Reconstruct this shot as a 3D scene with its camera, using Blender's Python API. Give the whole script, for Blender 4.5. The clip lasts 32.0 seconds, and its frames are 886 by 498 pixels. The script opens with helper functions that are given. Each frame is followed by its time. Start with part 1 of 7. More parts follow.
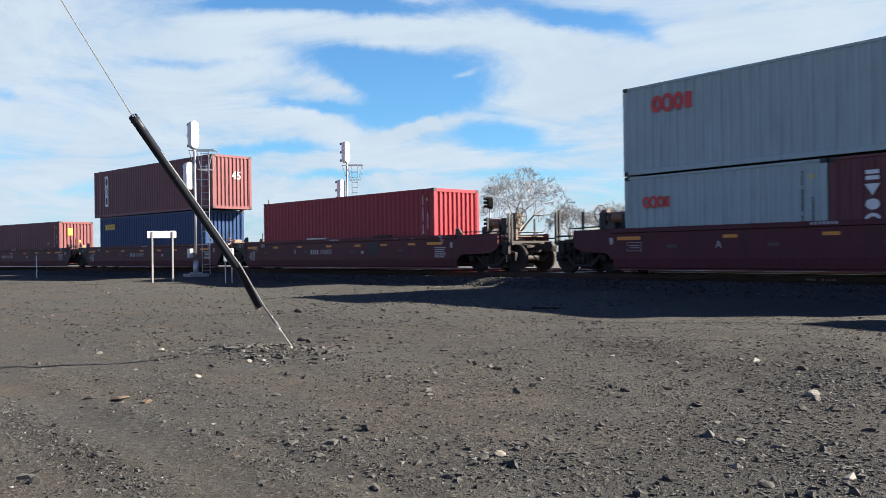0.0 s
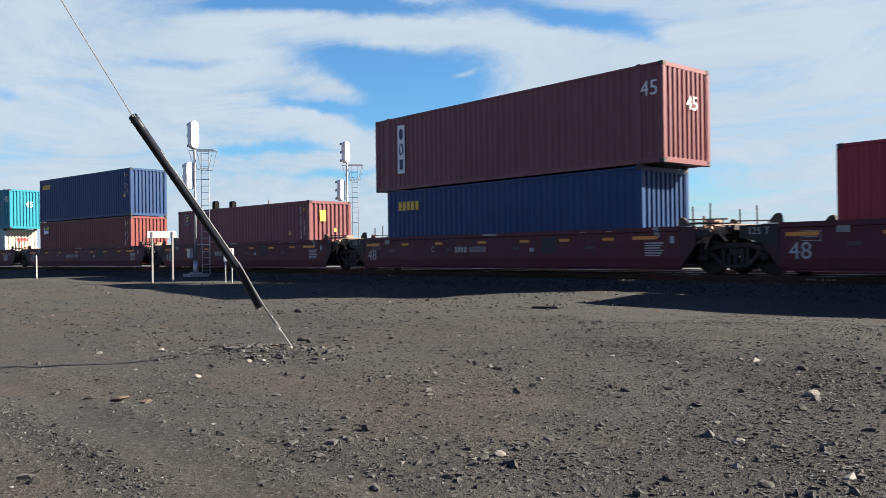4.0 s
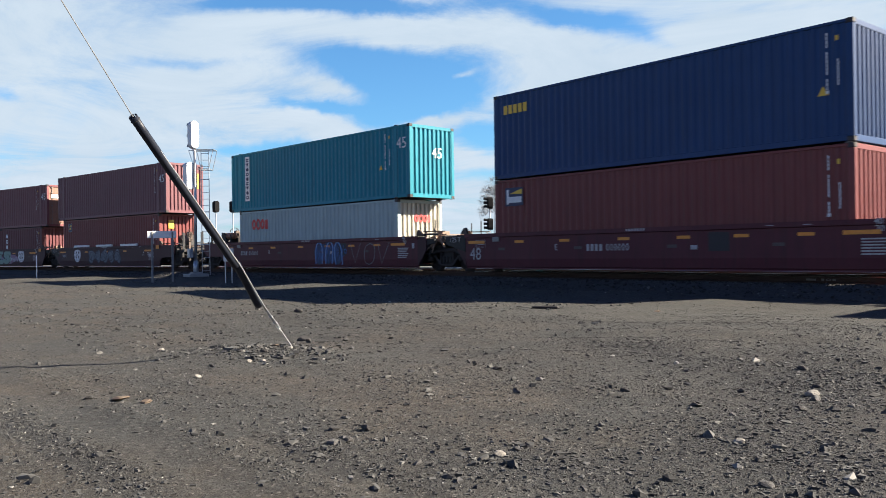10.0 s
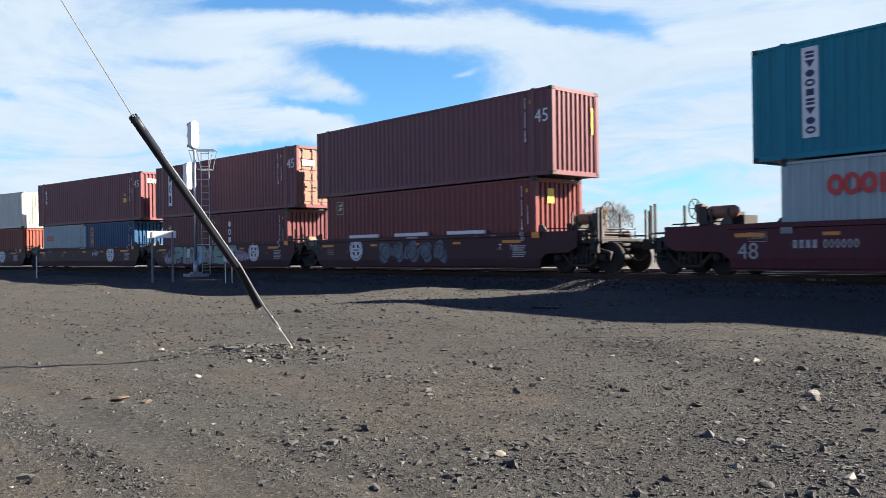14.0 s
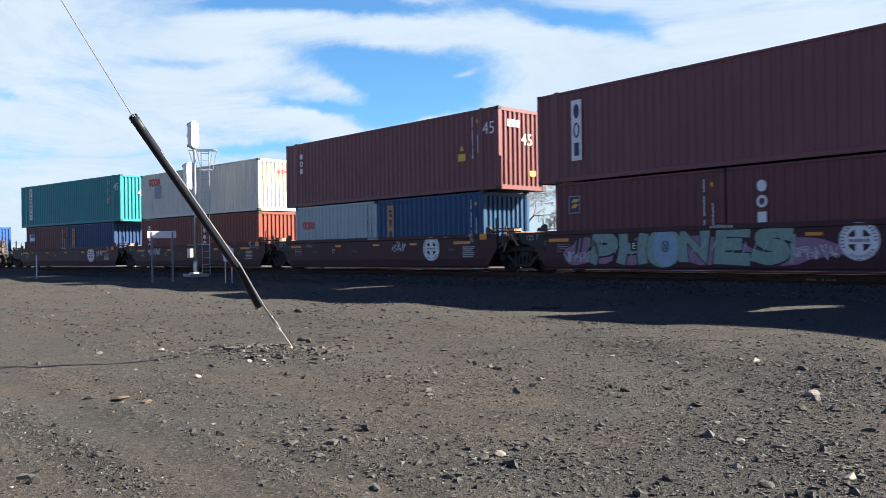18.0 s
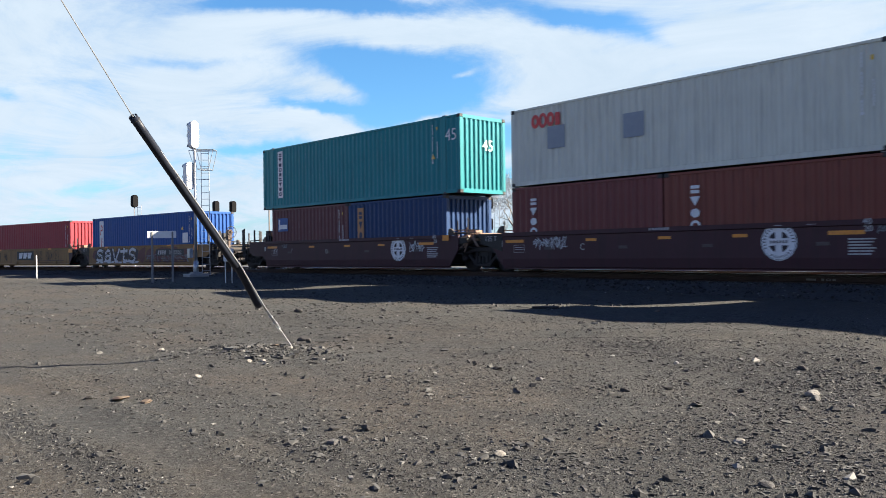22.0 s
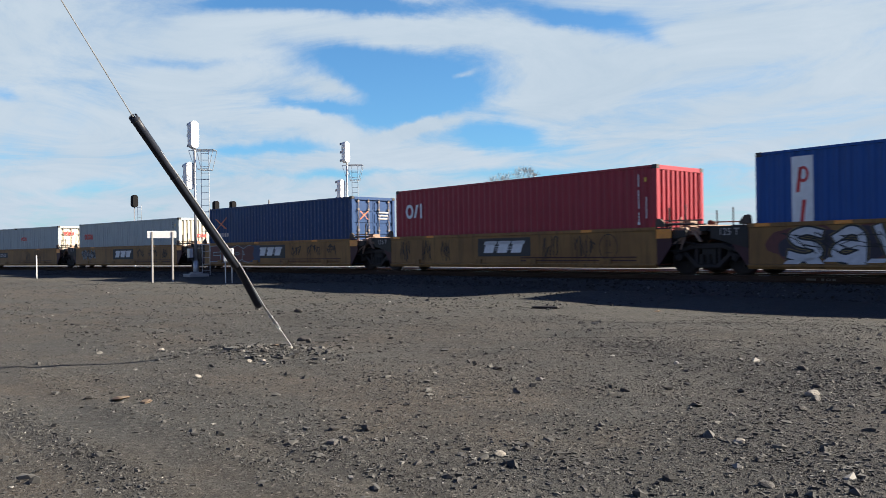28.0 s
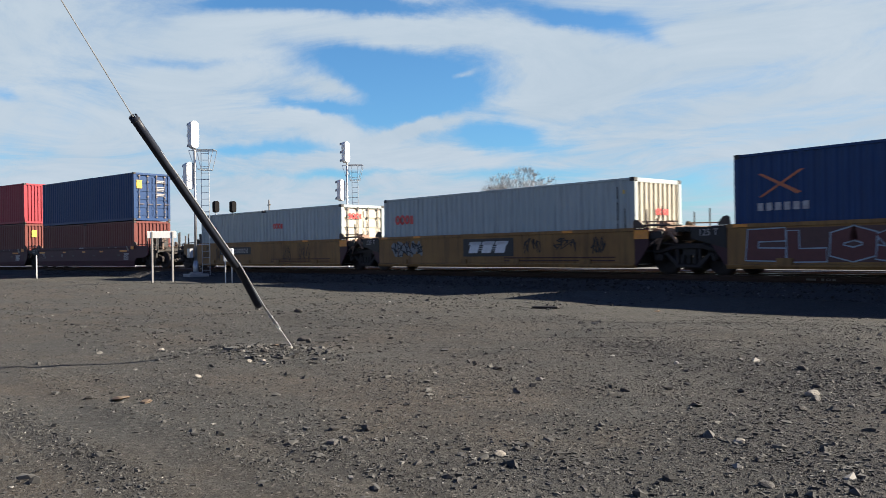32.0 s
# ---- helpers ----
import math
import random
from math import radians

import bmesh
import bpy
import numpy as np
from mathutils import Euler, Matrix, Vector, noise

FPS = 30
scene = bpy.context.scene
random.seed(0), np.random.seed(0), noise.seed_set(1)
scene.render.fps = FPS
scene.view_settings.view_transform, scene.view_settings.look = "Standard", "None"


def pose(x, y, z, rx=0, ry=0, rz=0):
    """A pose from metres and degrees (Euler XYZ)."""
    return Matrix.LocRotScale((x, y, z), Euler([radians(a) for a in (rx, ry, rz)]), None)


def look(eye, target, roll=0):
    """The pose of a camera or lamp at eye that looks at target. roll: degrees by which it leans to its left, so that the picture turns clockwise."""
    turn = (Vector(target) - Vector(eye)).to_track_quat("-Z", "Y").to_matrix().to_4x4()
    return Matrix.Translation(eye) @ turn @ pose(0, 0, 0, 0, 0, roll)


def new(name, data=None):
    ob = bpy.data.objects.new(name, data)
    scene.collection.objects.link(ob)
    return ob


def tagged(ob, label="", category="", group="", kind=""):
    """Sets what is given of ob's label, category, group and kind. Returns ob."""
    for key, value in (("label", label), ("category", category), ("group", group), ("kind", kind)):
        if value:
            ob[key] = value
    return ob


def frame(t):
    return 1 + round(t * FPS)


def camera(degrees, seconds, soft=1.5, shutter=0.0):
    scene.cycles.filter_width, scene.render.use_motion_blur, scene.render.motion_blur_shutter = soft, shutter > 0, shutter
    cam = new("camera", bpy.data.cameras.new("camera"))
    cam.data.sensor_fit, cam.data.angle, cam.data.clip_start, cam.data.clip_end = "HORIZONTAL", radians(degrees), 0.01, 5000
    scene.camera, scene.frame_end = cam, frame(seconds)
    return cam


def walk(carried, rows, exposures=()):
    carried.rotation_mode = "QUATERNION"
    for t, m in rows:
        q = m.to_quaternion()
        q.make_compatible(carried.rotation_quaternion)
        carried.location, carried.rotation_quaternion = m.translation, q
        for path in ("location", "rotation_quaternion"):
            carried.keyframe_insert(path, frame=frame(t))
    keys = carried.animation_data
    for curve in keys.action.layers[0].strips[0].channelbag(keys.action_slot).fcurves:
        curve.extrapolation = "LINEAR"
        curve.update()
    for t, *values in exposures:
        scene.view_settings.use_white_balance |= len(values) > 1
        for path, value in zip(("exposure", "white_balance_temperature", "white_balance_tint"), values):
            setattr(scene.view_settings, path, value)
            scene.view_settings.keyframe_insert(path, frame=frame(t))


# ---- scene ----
cam = camera(56.83, 32.0, soft=0.45, shutter=0.3)
EYE = Vector((0, 0, 1.45))
LOOK = Vector((-0.79884, 0.60153, 0.00411))
EXPOSURES = [(0, -0.38), (1, -0.48), (2, -0.58), (3, -0.59), (6, -0.31), (7, -0.42), (8, -0.46), (9, -0.5), (10, -0.39), (11, -0.3), (12, -0.27), (13, -0.23), (14, -0.22), (17, -0.2), (19, -0.22), (21, -0.22), (23, -0.25), (25, -0.35), (28, -0.57), (32, -0.65)]
walk(cam, [(0, look(EYE, EYE + LOOK, -0.763)), (32, look(EYE, EYE + LOOK, -0.763))], [(t, 2.38 + d, 6250, 10) for t, d in EXPOSURES])
RIGHT = Vector((0.60144, 0.79881, -0.01332))
UP = Vector((0.01129, 0.00817, 0.99990))

# ---- light ----
SUN_DIR = Vector((1.0, 1.40, 1.00)).normalized()
sun = new("sun", bpy.data.lights.new("sun", "SUN"))
sun.data.energy, sun.data.angle, sun.data.color = 5.0, radians(0.53), (1.0, 0.875, 0.70)
sun.rotation_euler = SUN_DIR.to_track_quat("Z", "Y").to_euler()


def nodes_of(tree):
    def add(kind, **values):
        n = tree.nodes.new("ShaderNode" + kind)
        for k, v in values.items():
            if k in n.inputs:
                n.inputs[k].default_value = v
        return n

    def join(a, b):
        tree.links.new(a, b)
    return add, join


def sky_world():
    world = bpy.data.worlds.new("sky")
    scene.world = world
    world.use_nodes = True
    tree = world.node_tree
    tree.nodes.clear()
    add, join = nodes_of(tree)

    def math_node(op, a, b=None, c=None):
        n = add("Math")
        n.operation = op
        for i, v in enumerate((a, b, c)):
            if v is None:
                continue
            if isinstance(v, (int, float)):
                n.inputs[i].default_value = v
            else:
                join(v, n.inputs[i])
        return n.outputs[0]

    coord = add("TexCoord").outputs["Generated"]
    sky = add("TexSky")
    sky.sky_type = "NISHITA"
    sky.sun_disc = False
    sky.sun_elevation = math.asin(SUN_DIR.z)
    sky.sun_rotation = math.atan2(SUN_DIR.x, SUN_DIR.y)
    sky.ozone_density = 1.6
    sky.dust_density = 0.6

    def dot(v):
        n = add("VectorMath")
        n.operation = "DOT_PRODUCT"
        join(coord, n.inputs[0])
        n.inputs[1].default_value = v
        return n.outputs["Value"]
    ahead = math_node("MAXIMUM", dot(LOOK), 0.15)
    u0 = math_node("DIVIDE", dot(RIGHT), ahead)
    v0 = math_node("DIVIDE", dot(UP), ahead)
    # cloud wisps: stretched noise on a sheet high above
    sep = add("SeparateXYZ")
    join(coord, sep.inputs[0])
    lift = math_node("ADD", math_node("MAXIMUM", sep.outputs["Z"], 0.0), 0.12)
    com = add("CombineXYZ")
    join(math_node("DIVIDE", sep.outputs["X"], lift), com.inputs[0])
    join(math_node("DIVIDE", sep.outputs["Y"], lift), com.inputs[1])
    wisp = add("TexNoise", Scale=1.3, Detail=12.0, Roughness=0.68, Distortion=0.9)
    join(com.outputs[0], wisp.inputs["Vector"])
    streak_map = add("Mapping")
    streak_map.inputs["Rotation"].default_value = (0, 0, radians(24))
    streak_map.inputs["Scale"].default_value = (0.35, 1.7, 1.0)
    join(com.outputs[0], streak_map.inputs["Vector"])
    streak = add("TexNoise", Scale=1.5, Detail=8.0, Roughness=0.55)
    join(streak_map.outputs[0], streak.inputs["Vector"])
    ripple = add("TexNoise", Scale=7.0, Detail=6.0, Roughness=0.6)
    join(coord, ripple.inputs["Vector"])
    rsep = add("SeparateColor")
    join(ripple.outputs["Color"], rsep.inputs[0])
    u = math_node("ADD", u0, math_node("MULTIPLY", math_node("SUBTRACT", rsep.outputs[0], 0.5), 0.10))
    v = math_node("ADD", v0, math_node("MULTIPLY", math_node("SUBTRACT", rsep.outputs[1], 0.5), 0.05))
    # clear openings (+) and cloud bands (-): centre, half size, tilt, weight
    shapes = (
        (-0.034, 0.204, 0.104, 0.035, 0, 1.05),
        (-0.099, 0.233, 0.086, 0.019, -8, 0.72),
        (-0.065, 0.168, 0.078, 0.014, 12, 0.65),
        (-0.158, 0.173, 0.062, 0.007, 0, 0.75),
        (0.068, 0.141, 0.050, 0.019, -8, 0.85),
        (0.125, 0.123, 0.048, 0.009, 0, 0.35),
        (-0.099, 0.299, 0.117, 0.012, 0, 0.90),
        (0.170, 0.281, 0.083, 0.014, -8, 0.80),
        (0.259, 0.256, 0.041, 0.010, -10, 0.35),
        (-0.244, 0.294, 0.069, 0.010, 0, 0.50),
        (-0.313, 0.227, 0.090, 0.008, 0, 0.42),
        (-0.210, 0.122, 0.076, 0.007, 3, 0.65),
        (-0.120, 0.095, 0.090, 0.006, 0, 0.55),
        (0.101, 0.093, 0.090, 0.009, 0, 0.60),
        (-0.538, 0.197, 0.017, 0.012, 0, 0.50),
        (0.287, 0.063, 0.097, 0.028, 0, 0.40),
        (-0.438, 0.073, 0.076, 0.010, 4, 0.30),
        (0.018, 0.263, 0.128, 0.014, -3, -0.62),
        (-0.134, 0.197, 0.043, 0.010, -4, -0.55),
        (-0.155, 0.151, 0.059, 0.009, -2, -0.50),
        (-0.041, 0.146, 0.072, 0.009, 15, -0.95),
        (-0.044, 0.114, 0.090, 0.006, 3, -0.45),
        (0.156, 0.201, 0.079, 0.040, 0, -0.50),
        (0.026, 0.215, 0.022, 0.004, 5, -0.50),
        (0.349, 0.263, 0.083, 0.028, 8, -0.35),
    )
    total = None
    for cu, cv, su, sv, tilt, weight in shapes:
        a = radians(tilt)
        du, dv = math_node("SUBTRACT", u, cu), math_node("SUBTRACT", v, cv)
        along = math_node("ADD", math_node("MULTIPLY", du, math.cos(a) / su), math_node("MULTIPLY", dv, math.sin(a) / su))
        across = math_node("SUBTRACT", math_node("MULTIPLY", dv, math.cos(a) / sv), math_node("MULTIPLY", du, math.sin(a) / sv))
        r2 = math_node("ADD", math_node("MULTIPLY", along, along), math_node("MULTIPLY", across, across))
        g = math_node("MULTIPLY", math_node("EXPONENT", math_node("MULTIPLY", r2, -1.0)), weight)
        total = g if total is None else math_node("ADD", total, g)
    cover = math_node("ADD", 0.77, math_node("MULTIPLY", math_node("SUBTRACT", wisp.outputs["Fac"], 0.5), 1.45))
    cover = math_node("ADD", cover, math_node("MULTIPLY", math_node("SUBTRACT", streak.outputs["Fac"], 0.5), 1.0))
    cover = math_node("SUBTRACT", cover, total)
    # the clouds lie low; the sky overhead and behind is clearer
    for value, lo, hi, least in ((sep.outputs["Z"], 0.55, 0.25, -1.2), (dot(LOOK), -0.35, 0.72, -0.34)):
        thin = add("MapRange")
        thin.interpolation_type = "SMOOTHSTEP"
        join(value, thin.inputs["Value"])
        thin.inputs["From Min"].default_value, thin.inputs["From Max"].default_value = lo, hi
        thin.inputs["To Min"].default_value, thin.inputs["To Max"].default_value = least, 0.0
        cover = math_node("ADD", cover, thin.outputs[0])
    soft = add("MapRange")
    soft.interpolation_type = "SMOOTHSTEP"
    join(cover, soft.inputs["Value"])
    soft.inputs["From Min"].default_value, soft.inputs["From Max"].default_value = 0.10, 0.90
    blue = add("Mix")
    blue.data_type, blue.blend_type = "RGBA", "MULTIPLY"
    blue.inputs[0].default_value = 1.0
    join(sky.outputs[0], blue.inputs[6])
    # deeper and more violet blue towards the zenith
    high = add("MapRange")
    high.interpolation_type = "SMOOTHSTEP"
    join(sep.outputs["Z"], high.inputs["Value"])
    high.inputs["From Min"].default_value, high.inputs["From Max"].default_value = 0.33, 0.75
    behind = add("MapRange")
    behind.interpolation_type = "SMOOTHSTEP"
    join(dot(LOOK), behind.inputs["Value"])
    behind.inputs["From Min"].default_value, behind.inputs["From Max"].default_value = 0.70, 0.10
    tint = add("Mix")
    tint.data_type = "RGBA"
    join(behind.outputs[0], tint.inputs[0])
    tint.inputs[6].default_value = (0.0255, 0.0430, 0.0555, 1)
    tint.inputs[7].default_value = (0.0270, 0.0320, 0.0500, 1)
    deep = add("Mix")
    deep.data_type = "RGBA"
    join(high.outputs[0], deep.inputs[0])
    join(tint.outputs[2], deep.inputs[6])
    deep.inputs[7].default_value = (0.0150, 0.0190, 0.0315, 1)
    join(deep.outputs[2], blue.inputs[7])
    white = add("Mix")
    white.data_type = "RGBA"
    join(wisp.outputs["Fac"], white.inputs[0])
    white.inputs[6].default_value = (0.140, 0.182, 0.220, 1)
    white.inputs[7].default_value = (0.246, 0.268, 0.286, 1)
    mix = add("Mix")
    mix.data_type = "RGBA"
    join(soft.outputs[0], mix.inputs[0])
    join(blue.outputs[2], mix.inputs[6])
    join(white.outputs[2], mix.inputs[7])
    back = add("Background", Strength=0.83)
    join(mix.outputs[2], back.inputs[0])
    join(back.outputs[0], add("OutputWorld").inputs[0])


sky_world()


# ---- materials ----
def material(name, colour, rough=0.6, metal=0.0, colour2=None, scale=3.0, spread=0.5, bump=0.0, bump_scale=40.0, stretch=(1, 1, 1), dirt=None, dirt_amount=0.0, vary=0.0, spec=0.5):
    """Painted or plain surface: two mixed tones, fine relief, streaked dirt, and a small change from piece to piece."""
    m = bpy.data.materials.new(name)
    m.use_nodes = True
    tree = m.node_tree
    add, join = nodes_of(tree)
    shader = tree.nodes["Principled BSDF"]
    shader.inputs["Roughness"].default_value = rough
    shader.inputs["Metallic"].default_value = metal
    shader.inputs["Specular IOR Level"].default_value = spec
    coord = add("TexCoord").outputs["Object"]
    place = add("Mapping")
    place.inputs["Scale"].default_value = stretch
    join(coord, place.inputs["Vector"])
    big = add("TexNoise", Scale=scale, Detail=6.0, Roughness=0.6)
    join(place.outputs[0], big.inputs["Vector"])
    ramp = add("MapRange")
    ramp.inputs["From Min"].default_value, ramp.inputs["From Max"].default_value = 0.5 - spread / 2, 0.5 + spread / 2
    join(big.outputs["Fac"], ramp.inputs["Value"])
    tone = add("Mix")
    tone.data_type = "RGBA"
    tone.inputs[6].default_value = (*colour, 1)
    tone.inputs[7].default_value = (*(colour2 or [c * 0.75 for c in colour]), 1)
    join(ramp.outputs[0], tone.inputs[0])
    out = tone.outputs[2]
    if dirt:
        streaks = add("Mapping")
        streaks.inputs["Scale"].default_value = (5.0, 5.0, 0.35)
        join(coord, streaks.inputs["Vector"])
        n = add("TexNoise", Scale=1.6, Detail=8.0, Roughness=0.7)
        join(streaks.outputs[0], n.inputs["Vector"])
        r = add("MapRange")
        r.inputs["From Min"].default_value, r.inputs["From Max"].default_value = 0.48, 0.82
        r.inputs["To Max"].default_value = dirt_amount
        join(n.outputs["Fac"], r.inputs["Value"])
        grime = add("Mix")
        grime.data_type = "RGBA"
        join(r.outputs[0], grime.inputs[0])
        join(out, grime.inputs[6])
        grime.inputs[7].default_value = (*dirt, 1)
        out = grime.outputs[2]
    if vary:
        info = add("ObjectInfo")
        hsv = add("HueSaturation")
        v = add("MapRange")
        v.inputs["To Min"].default_value, v.inputs["To Max"].default_value = 1 - vary, 1 + vary
        join(info.outputs["Random"], v.inputs["Value"])
        join(v.outputs[0], hsv.inputs["Value"])
        join(out, hsv.inputs["Color"])
        out = hsv.outputs[0]
    join(out, shader.inputs["Base Color"])
    if bump:
        fine = add("TexNoise", Scale=bump_scale, Detail=4.0, Roughness=0.6)
        join(coord, fine.inputs["Vector"])
        b = add("Bump", Strength=bump, Distance=0.02)
        join(fine.outputs["Fac"], b.inputs["Height"])
        join(b.outputs[0], shader.inputs["Normal"])
    return m

PAINT = {}
DIRT = (0.03, 0.026, 0.023)


def paint(key, colour, dirt=0.42, fade=None):
    PAINT[key] = material(key + "_paint", colour, 0.46, 0.0, fade or [min(1, c * 1.18 + 0.004) for c in colour], 0.9, 0.55, 0.05, 30.0, dirt=DIRT, dirt_amount=dirt, vary=0.04, spec=0.28 if not key.startswith("car") else 0.15)


paint("maroon", (0.158, 0.054, 0.059))
paint("dark_maroon", (0.118, 0.034, 0.038))
paint("rust_red", (0.119, 0.028, 0.022))
paint("orange_brown", (0.176, 0.044, 0.028))
paint("brick", (0.158, 0.038, 0.035))
# dusty door tone, lightened to put the sunshine on it into the colour
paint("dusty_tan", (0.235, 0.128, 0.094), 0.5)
paint("red", (0.265, 0.024, 0.036))
paint("bright_red", (0.272, 0.030, 0.028))
paint("navy", (0.005, 0.034, 0.112))
paint("royal", (0.006, 0.062, 0.24))
paint("mid_blue", (0.004, 0.050, 0.125))
paint("teal", (0.004, 0.178, 0.235))
paint("teal_green", (0.010, 0.190, 0.208))
paint("cream_grey", (0.560, 0.560, 0.470), 0.35)
paint("dull_maroon", (0.142, 0.056, 0.063))
paint("grey", (0.315, 0.385, 0.375), 0.4)
# warm sunlight put into the colour of the grey containers' front ends
paint("cream", (0.46, 0.43, 0.35), 0.35)
paint("car_brown", (0.086, 0.024, 0.031), 0.6)
paint("car_dark", (0.056, 0.024, 0.028), 0.6)
paint("car_yellow", (0.290, 0.160, 0.052), 0.8, (0.19, 0.098, 0.040))
paint("weathered_grey", (0.330, 0.385, 0.375), 0.5, (0.40, 0.43, 0.41))
paint("car_maroon", (0.055, 0.016, 0.026), 0.6)
WHITE = material("white_paint", (0.80, 0.80, 0.78), 0.6, colour2=(0.62, 0.62, 0.60), scale=6)
FADED = material("faded_white_paint", (0.52, 0.50, 0.49), 0.7, colour2=(0.28, 0.25, 0.24), scale=9)
SIGN_WHITE = material("white_enamel", (0.78, 0.78, 0.76), 0.45, colour2=(0.66, 0.66, 0.64), scale=4)
YELLOW = material("yellow_reflector", (0.82, 0.30, 0.02), 0.4, colour2=(0.55, 0.19, 0.02), scale=8)
LABEL_YELLOW = material("yellow_label", (0.80, 0.52, 0.04), 0.5, colour2=(0.62, 0.38, 0.03), scale=8)
GRIME = material("grimy_casting_steel", (0.024, 0.022, 0.021), 0.7, 0.0, (0.05, 0.044, 0.04), 9, 0.5, 0.3, 50)
LOGO_RED = material("red_logo", (0.62, 0.035, 0.035), 0.5, colour2=(0.5, 0.05, 0.04), scale=5)
LOGO_NAVY = material("navy_logo", (0.012, 0.022, 0.075), 0.5)
LOGO_DARK = material("dark_brown_lettering", (0.030, 0.014, 0.017), 0.6)
EMBLEM_WHITE = material("dusty_white_paint", (0.80, 0.79, 0.78), 0.6, colour2=(0.62, 0.60, 0.60), scale=7)
LOGO_ORANGE = material("orange_logo", (0.55, 0.16, 0.06), 0.5)
BLACK = material("black_paint", (0.015, 0.015, 0.017), 0.6, colour2=(0.03, 0.028, 0.026), scale=6)
GREASY = material("greasy_black_steel", (0.010, 0.0092, 0.009), 0.6, 0.0, (0.022, 0.018, 0.015), 6, 0.5, 0.3, 60, spec=0.4)
CAST = material("rusty_cast_steel", (0.034, 0.026, 0.023), 0.7, 0.0, (0.020, 0.017, 0.016), 7, 0.6, 0.3, 50, spec=0.35)
TREAD = material("polished_wheel_steel", (0.45, 0.43, 0.41), 0.28, 1.0, (0.3, 0.28, 0.27), 9)
GALV = material("galvanised_steel", (0.50, 0.51, 0.52), 0.45, 0.75, (0.36, 0.37, 0.38), 5, 0.6, 0.1, 60)
LOCK_STEEL = material("dusty_lock_steel", (0.20, 0.165, 0.14), 0.65, 0.0, (0.13, 0.10, 0.085), 6)
DULL_GALV = material("weathered_galvanised_steel", (0.30, 0.30, 0.30), 0.6, 0.5, (0.2, 0.19, 0.18), 5)
TAN = material("tan_primed_steel", (0.14, 0.095, 0.068), 0.6, 0.0, (0.085, 0.055, 0.04), 5, 0.6, 0.2, 40, dirt=DIRT, dirt_amount=0.5)
RESERVOIR = material("orange_tan_steel", (0.30, 0.13, 0.07), 0.5, 0.0, (0.20, 0.09, 0.05), 4, 0.6, 0.1, 40, dirt=DIRT, dirt_amount=0.5)
JOINT_TAN = material("pale_tan_steel", (0.30, 0.20, 0.14), 0.7, 0.0, (0.16, 0.10, 0.07), 6, 0.6, 0.2, 40)
DECK = material("dusty_dark_deck", (0.060, 0.046, 0.036), 0.8, 0.0, (0.10, 0.075, 0.055), 7, 0.6, 0.3, 40)
CONCRETE = material("concrete", (0.38, 0.37, 0.34), 0.85, 0.0, (0.28, 0.27, 0.25), 4, 0.5, 0.5, 60)
RAIL_SIDE = material("rusty_rail", (0.060, 0.030, 0.018), 0.8, 0.2, (0.035, 0.02, 0.014), 4, 0.5, 0.3, 40)
RAIL_HEAD = material("polished_rail_head", (0.55, 0.54, 0.53), 0.25, 1.0, (0.42, 0.41, 0.40), 3)
TIE_WOOD = material("creosoted_wood", (0.045, 0.034, 0.026), 0.9, 0.0, (0.07, 0.058, 0.048), 6, 0.5, 0.6, 30, stretch=(1, 0.2, 1))
RUBBER = material("black_plastic_guard", (0.008, 0.011, 0.020), 0.45, 0.0, (0.015, 0.017, 0.024), 5, 0.6, 0.10, 50, spec=0.22)
BARK = material("grey_bark", (0.20, 0.175, 0.15), 0.9, 0.0, (0.13, 0.11, 0.095), 5, 0.5, 0.5, 20)
SIGNAL_BLACK = material("black_signal_enamel", (0.006, 0.006, 0.007), 0.75, spec=0.12)
LENS = material("dark_signal_glass", (0.02, 0.02, 0.022), 0.1)


# ---- small mesh kit ----
def box(bm, x0, x1, y0, y1, z0, z1):
    v = [bm.verts.new((x, y, z)) for x in (x0, x1) for y in (y0, y1) for z in (z0, z1)]
    for q in ((0, 1, 3, 2), (4, 6, 7, 5), (0, 4, 5, 1), (2, 3, 7, 6), (0, 2, 6, 4), (1, 5, 7, 3)):
        bm.faces.new([v[i] for i in q])


def rod(bm, a, b, r, seg=8, r2=None, caps=True):
    a, b = Vector(a), Vector(b)
    q = (b - a).to_track_quat("Z", "Y")
    rings = []
    for p, rad in ((a, r), (b, r if r2 is None else r2)):
        rings.append([bm.verts.new(p + q @ Vector((rad * math.cos(i * math.tau / seg), rad * math.sin(i * math.tau / seg), 0))) for i in range(seg)])
    for i in range(seg):
        bm.faces.new((rings[0][i], rings[0][(i + 1) % seg], rings[1][(i + 1) % seg], rings[1][i]))
    if caps:
        bm.faces.new(rings[0][::-1])
        bm.faces.new(rings[1])


def lathe(bm, profile, axis="Y", seg=20):
    """Closed rings of (distance along the axis, radius)."""
    rings = []
    for d, r in profile:
        ring = []
        for i in range(seg):
            c, s = math.cos(i * math.tau / seg) * r, math.sin(i * math.tau / seg) * r
            ring.append(bm.verts.new((c, d, s) if axis == "Y" else (d, c, s) if axis == "X" else (c, s, d)))
        rings.append(ring)
    for a, b in zip(rings, rings[1:]):
        for i in range(seg):
            bm.faces.new((a[i], a[(i + 1) % seg], b[(i + 1) % seg], b[i]))
    bm.faces.new(rings[0][::-1])
    bm.faces.new(rings[-1])


